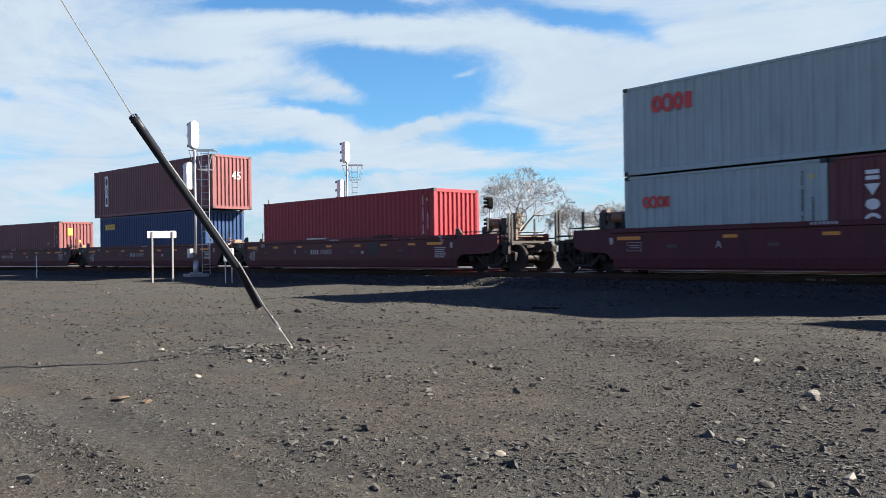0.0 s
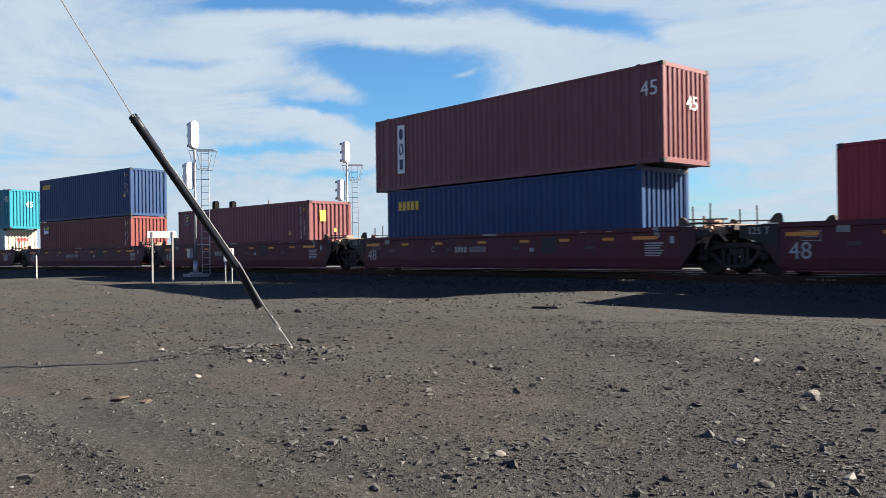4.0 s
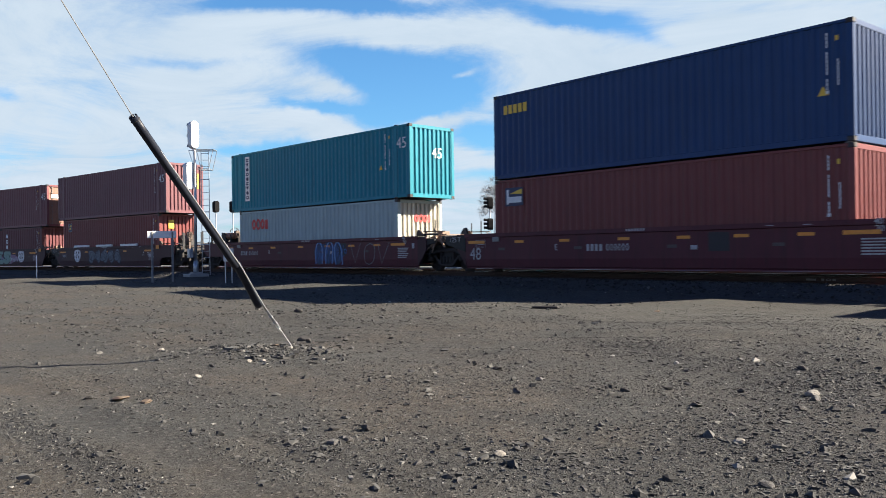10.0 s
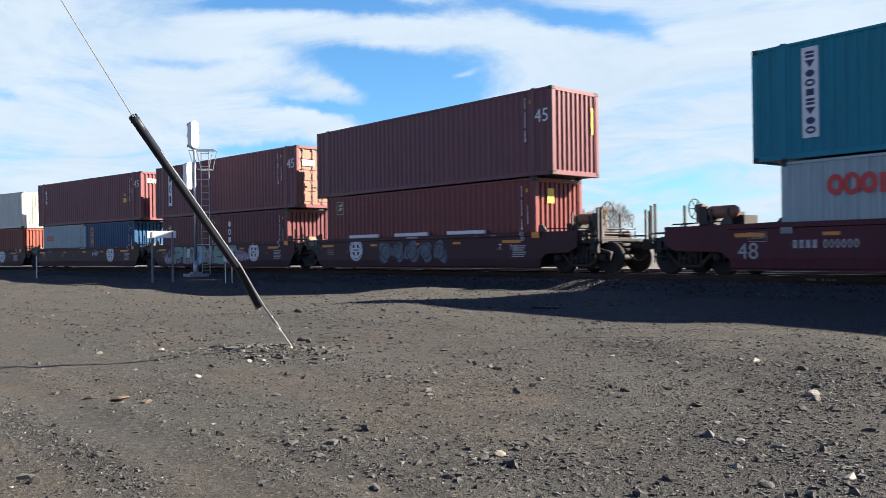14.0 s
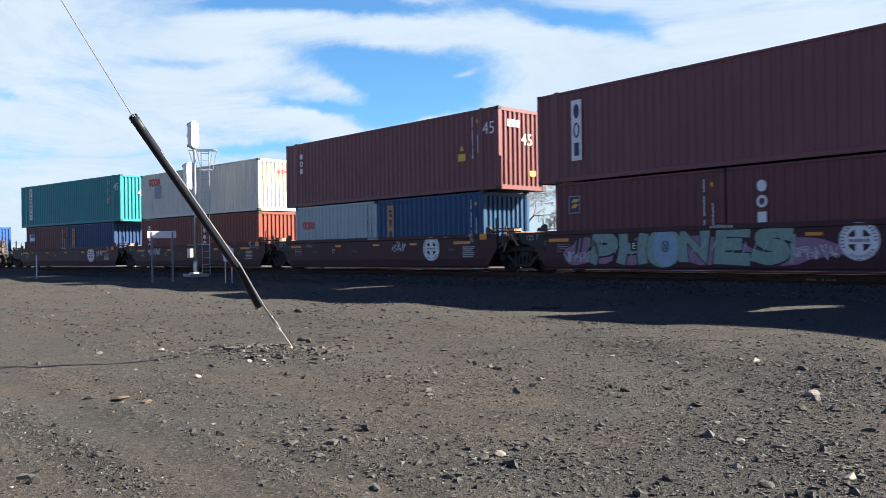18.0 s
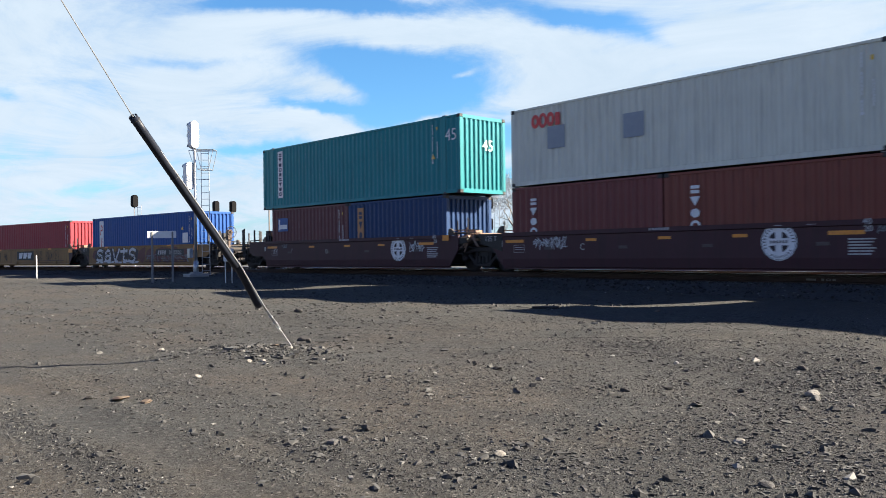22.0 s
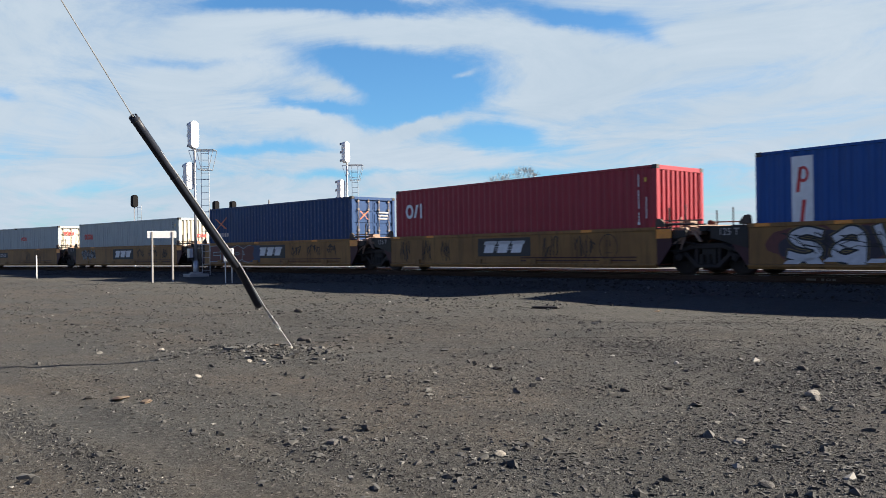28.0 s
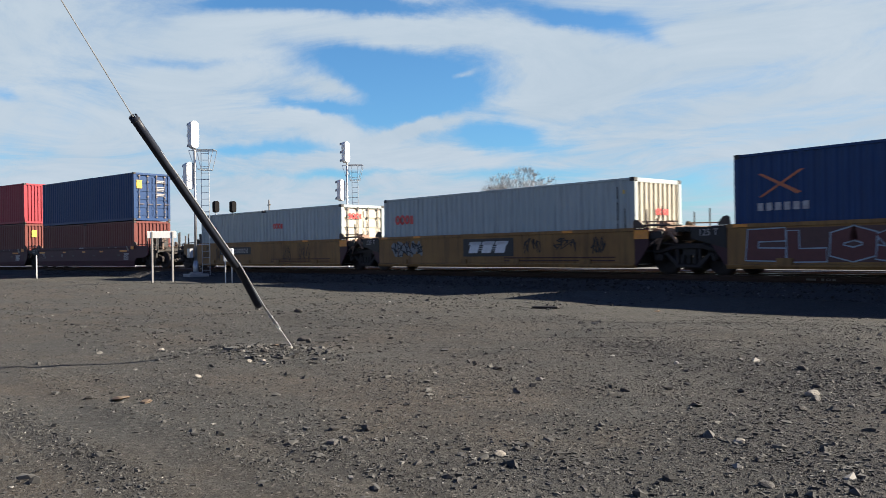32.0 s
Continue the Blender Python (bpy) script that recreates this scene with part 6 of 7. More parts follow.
mark(c, flat("red_sign", [("o", 0.03, 0.55, 0.14, 0.2, 0.07), ("s", -0.08, 0.42, 0.09, 0.62, 0.08), ("s", 0, -0.45, 0.1, 0.75, 0.1)]), LOGO_RED, -L40 / 2 + 1.25, HC - 1.2, layer=1)
id_codes(c, L40, HC)
mark(c, flat("notice", [("r", 0, 0, 0.55, 0.55)]), WHITE, L40 / 2 - 1.05, 1.45, "white notice")
triangle(c, L40 / 2 - 1.35, 1.9)
c = load("red", "red container with a small white mark", YELLOWS[1], YK[1], RTX, L40, HC, FLOOR)
mark(c, flat("white_mark", [("o", -0.28, 0, 0.24, 0.28, 0.12), ("s", 0.12, 0, 0.14, 0.5, 0.16), ("r", 0.42, 0.0, 0.11, 0.56)]), WHITE, -L40 / 2 + 1.15, HC - 0.85, "bold white brand shapes")
id_codes(c, L40, HC)
c = load("navy", "dark blue container with an orange star mark and doors", YELLOWS[2], YK[2], RTX, L40, HC, FLOOR, doors=True)
mark(c, flat("star", [("p", [(-0.62, 0.3), (-0.5, 0.3), (0.55, -0.22), (0.42, -0.26)]), ("p", [(0.62, 0.34), (0.5, 0.34), (-0.6, -0.3), (-0.5, -0.3)])]), LOGO_ORANGE, -L40 / 2 + 1.3, HC - 0.85, "orange crossed strokes")
mark(c, flat("star_word", [("r", -0.6 + k * 0.24, 0, 0.16, 0.2) for k in range(6)]), FADED, -L40 / 2 + 1.35, HC - 1.4, "white brand blocks")
end_mark(c, flat("small_star", [("s", 0, 0, 0.07, 0.36, 0.42), ("s", 0, 0, 0.06, 0.36, -0.42)]), LOGO_ORANGE, L40, -0.55, HC - 0.8)
end_mark(c, bars(3, 0.6, 0.4), FADED, L40, 0.55, HC - 0.8, layer=0)
c = load("weathered_grey", "pale grey container with red rings in a yellow well car", YELLOWS[3], YK[3], RTX, L40, ST, FLOOR, front="cream")
grey_logo(c, L40, ST, 1.2, 0.36, 1.35, 0.85)
end_mark(c, rings_logo(0.7, 0.2), LOGO_RED, L40, 0.2, ST - 1.0)
id_codes(c, L40, ST, BLACK)
# the front doors are grey too, coloured cream for the sun on them
for o, d in ((YK[4] - 0.03, False), (YK[4] + 6.08, True)):
    c = load("weathered_grey", "short weathered grey container with red rings" + (" and doors in a sunlit cream tone" if d else ""), o, YK[4], RTX, L20, ST, FLOOR, doors=d, front="cream" if d else None)
    grey_logo(c, L20, ST, 0.85, 0.26, 1.2, 0.8)
    if d:
        end_mark(c, rings_logo(0.8, 0.26), LOGO_RED, L20, -0.45, ST - 0.5)

# last units: dark maroon car, stacked again
LAST = [-168.40, -183.45]
for i, r in enumerate(LAST):
    K = r - L40 / 2
    c = well_car("car_maroon", "dark maroon steel well car", K, H40, R40, "cj" if i == 0 else "jj")
    bnsf_marks(c, H40, "BC"[i], seed=90 + i)
    car_mark(c, text_mesh("40", 0.45), FADED, H40 - 1.0, 0.75, "white stencilled number")
K = LAST[0] - L40 / 2
for o in (K - 0.03, K + 6.08):
    c = load("rust_red", "short rust-red container under a blue one", o, K, R40, L20, ST, FLOOR)
c = load("navy", "dark blue container with locked doors and white lettering", LAST[0], K, R40, L40, HC, FLOOR + ST, doors=True)
for y, z, n in ((0.55, HC - 0.5, 2), (0.55, HC - 0.95, 3), (0.55, HC - 1.3, 2)):
    end_mark(c, bars(n, 0.6, 0.1 * n), FADED, L40, y, z)
end_mark(c, flat("yellow_sheet", [("r", 0, 0, 0.34, 0.5)]), LABEL_YELLOW, L40, -0.85, HC - 0.7, "yellow label")
K = LAST[1] - L40 / 2
c = load("rust_red", "rust-red container under a bright red one", LAST[1], K, R40, L40, HC, FLOOR)
end_mark(c, flat("yellow_sheet", [("r", 0, 0, 0.34, 0.5)]), LABEL_YELLOW, L40, -0.5, 2.2, "yellow label")
c = load("red", "bright red container stacked on a rust-red one", LAST[1], K, R40, L40, HC, FLOOR + HC)


# ---- guy wire with its guard ----
def ground_at(x, y):
    return float(ground_z(np.array([x]), np.array([y]))[0])


def on_guy(h):
    """The point of the guy wire at height h."""
    k = (h - 0.30) / 2.486
    return Vector((-9.412 + 1.448 * k, 4.668 - 2.340 * k, h))


def guy_wire():
    top = tagged(new("guy_wire"), "steel guy wire anchored in gravel with a black plastic guard", "guy wire")
    edge = Vector((0.601, 0.799, 0))
    # above the knee the strand stands in for sheen on the guard's edge
    way = [on_guy(0.56), on_guy(0.84) + edge * 0.004, on_guy(1.31) + edge * 0.050, on_guy(2.2) + edge * 0.046, on_guy(2.66) + edge * 0.030, on_guy(2.78)]
    part("strand", lambda bm: ([rod(bm, p, q, 0.0085, 7) for p, q in zip(way, way[1:])], rod(bm, on_guy(2.78), on_guy(2.78) + Vector((0.506, -0.724, 0.845)) * 6.2, 0.0055, 6)), GALV, top, "twisted steel strand that also draws the guard's sunlit edge")
    part("anchor_rod", lambda bm: (rod(bm, on_guy(0.0), on_guy(0.52), 0.011, 8), torus(bm, on_guy(0.54), (0.4, 0.75, 0.2), 0.03, 0.009, 14, 6)), GALV, top, "galvanised anchor rod with an eye")
    def grip(bm):
        a, b = on_guy(0.54), on_guy(0.88)
        side = Vector((0.86, 0.51, 0)) * 0.022
        rod(bm, a + side, b + side * 0.2, 0.006, 6)
        rod(bm, a - side, b - side * 0.2, 0.006, 6)
        rod(bm, on_guy(0.70) - side, on_guy(0.70) + side, 0.016, 8)
        rod(bm, on_guy(0.62) - side * 1.2, on_guy(0.62) + side * 1.2, 0.014, 8)
    part("grip", grip, GALV, top, "looped wire grip")
    def guard(a, b, r, lift):
        def build(bm):
            q = (b - a).to_track_quat("Z", "Y")
            n, rows = 16, []
            for j in range(13):
                p = a.lerp(b, j / 12) + Vector((0, 0, -lift)) * math.sin(math.pi * j / 12)
                ring = []
                for rad in (r, r - 0.006):
                    angs = [radians(-172 + 344 * i / n) for i in range(n + 1)]
                    if rad != r:
                        angs = angs[::-1]
                    ring += [bm.verts.new(p + q @ Vector((rad * math.cos(t + GUARD_TURN), rad * math.sin(t + GUARD_TURN), 0))) for t in angs]
                rows.append(ring)
            m = len(rows[0])
            for u, v in zip(rows, rows[1:]):
                for i in range(m):
                    bm.faces.new((u[i], u[(i + 1) % m], v[(i + 1) % m], v[i]))
            bm.faces.new(rows[0][::-1])
            bm.faces.new(rows[-1])
        return build
    knee = on_guy(1.33) + Vector((0, 0, -0.005))
    foot = on_guy(0.82) + Vector((-0.045, -0.055, 0.02))
    part("guard", guard(knee, on_guy(2.78), 0.043, 0.0), RUBBER, top, "black plastic guard sleeve", smooth=True)
    part("lower_guard", guard(foot, knee + Vector((0, 0, 0.04)), 0.045, 0.0), RUBBER, top, "split lower end of the guard", smooth=True)
    for h in (2.25, 2.75):
        part("guard_clip", lambda bm: torus(bm, on_guy(h), on_guy(3) - on_guy(2), 0.044, 0.005, 16, 5), BLACK, top)


GUARD_TURN = 5.0
guy_wire()


# ---- signals ----
HOOD_GREY = material("weathered_grey_hood", (0.22, 0.22, 0.225), 0.6, 0.0, (0.30, 0.30, 0.30), 6)


def signal_head(parent, at, heading, w=0.60, h=1.30, d=0.34, shell=SIGN_WHITE, hoods=3, label="white signal housing with black hoods"):
    """A tall rounded housing whose lights look along the heading."""
    def shell_mesh(bm):
        out = []
        for i in range(16):
            a = math.pi * i / 15
            out.append((w / 2 * math.cos(a), h / 2 - w / 2 + w / 2 * math.sin(a)))
        for i in range(16):
            a = math.pi + math.pi * i / 15
            out.append((w / 2 * math.cos(a), -h / 2 + w / 2 + w / 2 * math.sin(a)))
        prism(bm, out, -d / 2, d / 2)
    head = piece("signal_head", shape(("head", w, h, d), shell_mesh, 0.03), shell, parent, at, (0, 0, heading), label=label)
    for i in range(hoods):
        z = (i - (hoods - 1) / 2) * (h - w * 0.7) / max(1, hoods - 1) if hoods > 1 else 0
        def hood(bm):
            n = 12
            rows = [[bm.verts.new((r * math.cos(math.pi * (-0.15 + 1.3 * k / n)), y, r * math.sin(math.pi * (-0.15 + 1.3 * k / n)))) for k in range(n + 1)] for y, r in ((0, 0.125), (-0.26, 0.125), (-0.26, 0.117), (0, 0.117))]
            for a, b in zip(rows, rows[1:]):
                for k in range(n):
                    bm.faces.new((a[k], a[k + 1], b[k + 1], b[k]))
        piece("hood", shape("hood", hood), HOOD_GREY if shell is SIGN_WHITE else SIGNAL_BLACK, head, (0, -d / 2, z), label="dark hood")
        piece("lens", shape("lens", lambda bm: rod(bm, (0, 0, 0), (0, -0.02, 0), 0.105, 16)), LENS, head, (0, -d / 2 - 0.002, z), label="dark round lens")
    return head


def mast_ladder(top, x, y, z0, z1, along, cage=True):
    """A steel ladder with stand-off arms and a basket of rails at its head."""
    ax = Vector((along.x, along.y, 0))
    def build(bm):
        a = Vector((x, y, 0))
        for k in (-0.19, 0.19):
            rod(bm, a + ax * k + Vector((0, 0, z0)), a + ax * k + Vector((0, 0, z1)), 0.018, 6)
        n = int((z1 - z0) / 0.32)
        for i in range(n):
            z = z0 + 0.2 + i * 0.32
            rod(bm, a - ax * 0.19 + Vector((0, 0, z)), a + ax * 0.19 + Vector((0, 0, z)), 0.012, 5)
    return build


def signal(base, scale, height, heads, heading, ladder_to, platform=None, footing=True, shell=SIGN_WHITE, label="tall galvanised railway signal mast with two white heads"):
    """heads: height of the middle and sideways place of each."""
    top = tagged(new("railway_signal"), label, "railway signal", "railway signals")
    bx, by, bz = base
    side = RIGHT.copy()
    side.z = 0
    side.normalize()
    part("mast", lambda bm: (rod(bm, (bx, by, bz), (bx, by, height), 0.075 * scale, 12, 0.06 * scale), rod(bm, (bx, by, bz), (bx, by, bz + 0.7), 0.15 * scale, 12, 0.11 * scale)), GALV, top, "galvanised mast", smooth=True)
    if footing:
        part("footing", lambda bm: (box(bm, bx - 0.48, bx + 0.48, by - 0.48, by + 0.48, bz - 0.7, bz + 0.06), box(bm, bx - 0.25, bx + 0.25, by - 0.25, by + 0.25, bz + 0.02, bz + 0.14)), CONCRETE, top, "concrete footing", bevel=0.03)
    for z, off in heads:
        p = Vector((bx, by, z)) + side * off
        signal_head(top, p, heading, (0.46 if shell is SIGN_WHITE else 0.62) * scale, 1.36 * scale, (0.34 if shell is SIGN_WHITE else 0.62) * scale, shell)
        part("bracket", lambda bm: rod(bm, (bx, by, z - 0.5 * scale), p + Vector((0, 0, -0.5 * scale)), 0.03, 6), GALV, top)
    lx, ly = bx + side.x * 0.5, by + side.y * 0.5
    if ladder_to:
        part("ladder", mast_ladder(top, lx, ly, bz, ladder_to, side), GALV, top, "galvanised ladder")
        for z in np.arange(bz + 1.5, ladder_to, 1.6):
            part("ladder_arm", lambda bm: rod(bm, (bx, by, z), (lx + side.x * 0.19, ly + side.y * 0.19, z), 0.014, 5), GALV, top)
    if platform:
        z = platform
        def basket(bm):
            o = Vector((lx, ly, 0))
            deep = Vector((side.y, -side.x, 0))
            for lift, wide in ((z - 0.95, 0.28), (z, 0.5)):
                c = [o + side * (a * wide) + deep * (b * 0.35) + Vector((0, 0, lift)) for a, b in ((-1, -1), (1, -1), (1, 1), (-1, 1))]
                for p, q in zip(c, c[1:] + c[:1]):
                    rod(bm, p, q, 0.018, 5)
            for a, b in ((-1, -1), (1, -1), (1, 1), (-1, 1)):
                rod(bm, o + side * (a * 0.28) + deep * (b * 0.35) + Vector((0, 0, z - 0.95)), o + side * (a * 0.5) + deep * (b * 0.35) + Vector((0, 0, z)), 0.016, 5)
            rod(bm, Vector((bx, by, z)) - side * 0.3, o + side * 0.5 + Vector((0, 0, z)), 0.018, 5)
            rod(bm, Vector((bx, by, z)) - side * 0.3, Vector((bx, by, z - 0.9)), 0.012, 5)
            for j in range(5):
                s = o + side * (-0.28 + 0.14 * j) + Vector((0, 0, z - 0.95))
                rod(bm, s - deep * 0.35, s + deep * 0.35, 0.014, 5)
        part("basket", basket, GALV, top, "pipe railing basket")
    return top


heading = math.degrees(track(-45)[2]) - 92
near = signal((-39.42, 14.49, 0.50), 1.0, 6.9, ((7.38, -0.06), (5.36, -0.30)), heading, 6.6, 6.62)
part("case", lambda bm: box(bm, -39.62, -39.28, 14.12, 14.32, 1.35, 1.80), GALV, near, "small grey junction case", bevel=0.015)
signal((-44.87, 26.28, 0.3), 1.0, 7.2, ((7.85, -0.06), (5.45, -0.38)), heading + 4, 7.0, 7.02)
BLACK_SIG = "black-headed railway signal on a mast beyond the tracks"
signal((-83.47, 24.51, 0.0), 0.9, 6.4, ((6.95, 0.0),), heading, 6.6, None, False, SIGNAL_BLACK, BLACK_SIG)
signal((-83.73, 33.0, 0.0), 0.9, 6.0, ((6.6, 0.0),), heading, None, None, False, SIGNAL_BLACK, BLACK_SIG)
signal((-83.08, 34.62, 0.0), 0.9, 6.0, ((6.6, 0.0),), heading, None, None, False, SIGNAL_BLACK, BLACK_SIG)

signal((-45.76, 38.80, 0.1), 0.62, 5.3, ((5.02, 0.0), (3.47, 0.0)), heading + 60, 5.2, None, False, SIGNAL_BLACK, BLACK_SIG)

# ---- trackside sign, posts and box ----
def trackside_sign():
    top = tagged(new("trackside_sign"), "blank-backed white board on two grey posts", "sign")
    a, b = Vector((-37.21, 11.68, 0)), Vector((-36.93, 12.50, 0))
    side = (b - a).normalized()
    for p in (a, b):
        part("post", lambda bm: box(bm, p.x - 0.04, p.x + 0.04, p.y - 0.04, p.y + 0.04, -0.1, 2.55), WOOD_POST, top, "pale grey post", bevel=0.008)
    c = (a + b) / 2
    ang = math.degrees(math.atan2(side.y, side.x))
    part("board", lambda bm: box(bm, -0.62, 0.62, -0.02, 0.02, -0.16, 0.16), SIGN_WHITE, top, "white board", bevel=0.008, at=(c.x, c.y - 0.02, 2.42), turn=(0, 0, ang))


WOOD_POST = material("pale_grey_post", (0.24, 0.235, 0.225), 0.8, 0.0, (0.17, 0.165, 0.16), 6, 0.5, 0.3, 30, stretch=(1, 1, 0.15))
trackside_sign()
marker = tagged(new("marker_post"), "thin white roadside marker post", "post")
part("shaft", lambda bm: (rod(bm, (-51.12, 9.54, 0.1), (-51.12, 9.54, 1.54), 0.035, 8), rod(bm, (-51.12, 9.54, 1.54), (-51.12, 9.54, 1.58), 0.04, 8, 0.01)), SIGN_WHITE, marker)
cabinet = tagged(new("trackside_box"), "small pale metal box on two white legs", "electrical box")
part("case", lambda bm: box(bm, -0.2, 0.2, -0.13, 0.13, 1.18, 1.74), SIGN_WHITE, cabinet, bevel=0.02, at=(-33.77, 13.85, 0), turn=(0, 0, 60))
for k in (-0.14, 0.14):
    part("leg", lambda bm: rod(bm, (-33.77 + k * 0.5, 13.85 + k * 0.86, 0.1), (-33.77 + k * 0.5, 13.85 + k * 0.86, 1.2), 0.03, 8), GALV, cabinet)
pole = tagged(new("utility_pole"), "far wooden utility pole with a crossarm", "utility pole")
part("shaft", lambda bm: rod(bm, (-135.92, 63.44, -0.5), (-135.92, 63.44, 11.3), 0.16, 8, 0.11), BARK, pole)
part("crossarm", lambda bm: box(bm, -136.6, -135.2, 63.38, 63.5, 10.3, 10.45), BARK, pole)


# ---- bare trees ----
def bare_tree(x, y, height, spread, seed, label, twigs=7):
    rnd = random.Random(seed)
    top = tagged(new("tree"), label, "tree", "bare trees behind the railway")
    limbs, fine = [], []

    def grow(p, d, length, r, depth):
        q, segs = p, 3
        for i in range(segs):
            d2 = (d + Vector((rnd.uniform(-1, 1), rnd.uniform(-1, 1), rnd.uniform(-0.5, 0.7))) * 0.16).normalized()
            q2 = q + d2 * length / segs
            r2 = r * (0.88 if i < segs - 1 else 0.8)
            (limbs if depth < 3 else fine).append((q, q2, r, r2, 6 if depth < 2 else 4 if depth < 3 else 3))
            q, d, r = q2, d2, r2
        if depth >= 6:
            return
        kids = (7 if depth == 0 else 3 if depth < 3 else 4 if depth < 5 else 6)
        for i in range(kids):
            a = rnd.uniform(0, math.tau)
            tilt = rnd.uniform(0.35, 0.95) if depth else rnd.uniform(0.35, 0.8)
            side = d.orthogonal().normalized()
            side = Matrix.Rotation(a, 3, d) @ side
            nd = (d * math.cos(tilt) + side * math.sin(tilt) + Vector((0, 0, 0.05 if depth < 4 else -0.12))).normalized()
            grow(q if i else q, nd, length * rnd.uniform(0.60, 0.80), r * rnd.uniform(0.50, 0.70), depth + 1)
    trunk_len = height * 0.27
    (grow)(Vector((x, y, -0.3)), Vector((0, 0, 1)), trunk_len + 0.3, height * 0.03, 0)

    def mesh_of(pieces, floor):
        def build(bm):
            for a, b, r, r2, seg in pieces:
                rod(bm, a, b, max(r, floor), seg, max(r2, floor), caps=False)
        return build
    part("trunk_and_limbs", mesh_of(limbs, 0.03), BARK, top, "grey bark", smooth=True)
    part("crown", mesh_of(fine, 0.009), TWIG, top, "dense bare pale twigs")


TWIG = material("pale_grey_twigs", (0.30, 0.305, 0.315), 0.85, 0.0, (0.22, 0.224, 0.232), 3)
bare_tree(-70.3, 64.0, 12.9, 8, 3, "broad bare tree with pale grey twigs")
bare_tree(-79.7, 89.7, 9.6, 7, 11, "smaller bare tree with fine grey twigs")
bare_tree(-66.5, 68.6, 7.5, 6, 23, "low bare tree with grey twigs")


# ---- stones ----
def stone_mesh(seed):
    rnd = random.Random(seed)
    def build(bm):
        bmesh.ops.create_icosphere(bm, subdivisions=2, radius=0.5)
        cuts = [(Vector((rnd.gauss(0, 1), rnd.gauss(0, 1), rnd.gauss(0, 1))).normalized(), rnd.uniform(0.26, 0.42)) for _ in range(9)]
        sq = (1.0, rnd.uniform(0.65, 0.95), rnd.uniform(0.45, 0.75))
        for v in bm.verts:
            for n, h in cuts:
                e = v.co.dot(n) - h
                if e > 0:
                    v.co -= n * e
            v.co *= 1 + 0.05 * noise.noise(v.co * 5 + Vector((seed, 0, 0)))
            v.co = Vector((v.co.x * sq[0], v.co.y * sq[1], v.co.z * sq[2]))
    return shape(("stone", seed), build)


STONE_GREY = material("grey_stone", (0.10, 0.096, 0.09), 0.85, 0.0, (0.06, 0.057, 0.054), 8, 0.6, 0.5, 60, vary=0.35)
STONE_PALE = material("pale_stone", (0.25, 0.235, 0.205), 0.85, 0.0, (0.17, 0.155, 0.135), 8, 0.6, 0.5, 60, vary=0.2)
STONE_DARK = material("dark_basalt", (0.022, 0.020, 0.019), 0.8, 0.0, (0.036, 0.033, 0.03), 8, 0.6, 0.5, 60, vary=0.3)
STONE_TAN = material("tan_stone", (0.15, 0.105, 0.068), 0.85, 0.0, (0.10, 0.075, 0.055), 8, 0.6, 0.5, 60, vary=0.25)
ROCKS = [(-11.09, 3.59, 0.136, 1), (-8.10, 2.99, 0.117, 1), (-8.62, 3.93, 0.097, 1), (-8.70, 3.80, 0.087, 1), (-15.32, 7.79, 0.233, 2), (-6.46, 5.55, 0.117, 2), (-10.35, 13.06, 0.165, 3), (-3.16, 4.80, 0.097, 1), (-4.26, 7.56, 0.126, 2), (-3.68, 6.68, 0.155, 1), (-8.70, 5.54, 0.107, 2), (-4.81, 2.80, 0.117, 2), (-4.80, 2.68, 0.107, 0), (-3.95, 3.40, 0.097, 1), (-2.52, 4.09, 0.097, 0), (-10.51, 6.10, 0.136, 2), (-11.03, 5.69, 0.252, 2), (-3.99, 3.58, 0.078, 2), (-7.54, 6.70, 0.117, 2), (-7.30, 2.00, 0.24, 3), (-7.50, 1.80, 0.10, 2), (-7.10, 2.16, 0.12, 3), (-3.57, 6.53, 0.117, 0), (-3.25, 6.24, 0.126, 2), (-4.06, 2.85, 0.078, 0), (-9.62, 4.55, 0.126, 3), (-9.45, 4.28, 0.097, 0), (-9.14, 4.19, 0.117, 2), (-8.92, 4.02, 0.078, 0), (-9.36, 3.97, 0.087, 2), (-5.21, 2.91, 0.097, 2), (-5.03, 3.09, 0.117, 2), (-2.82, 4.50, 0.078, 2), (-3.44, 6.09, 0.097, 2), (-3.80, 6.97, 0.097, 2), (-2.38, 3.80, 0.087, 1)]
ROCK_KIND = ((STONE_GREY, "grey angular stone lying on the gravel"), (STONE_PALE, "pale weathered stone lying on the gravel"), (STONE_DARK, "dark basalt stone lying on the gravel"), (STONE_TAN, "tan stone lying on the gravel"))
for i, (x, y, size, kind) in enumerate(ROCKS):
    m, label = ROCK_KIND[kind]
    r = piece("rock", stone_mesh(100 + i % 9), m, None, (x, y, ground_at(x, y) + size * 0.12), (RNG.uniform(-15, 15), RNG.uniform(-15, 15), RNG.uniform(0, 360)))
    r.scale = (size, size, size * (0.4 if kind == 3 else 0.8))
    tagged(r, label, "rock", "loose stones on the yard")
plank = tagged(new("wood_scrap"), "dark weathered board lying flat on the gravel", "board")
part("plank", lambda bm: box(bm, -0.27, 0.27, -0.10, 0.10, 0, 0.05), GREASY, plank, at=(-12.3, 11.9, ground_at(-12.3, 11.9)), turn=(0, 0, 35), bevel=0.01)


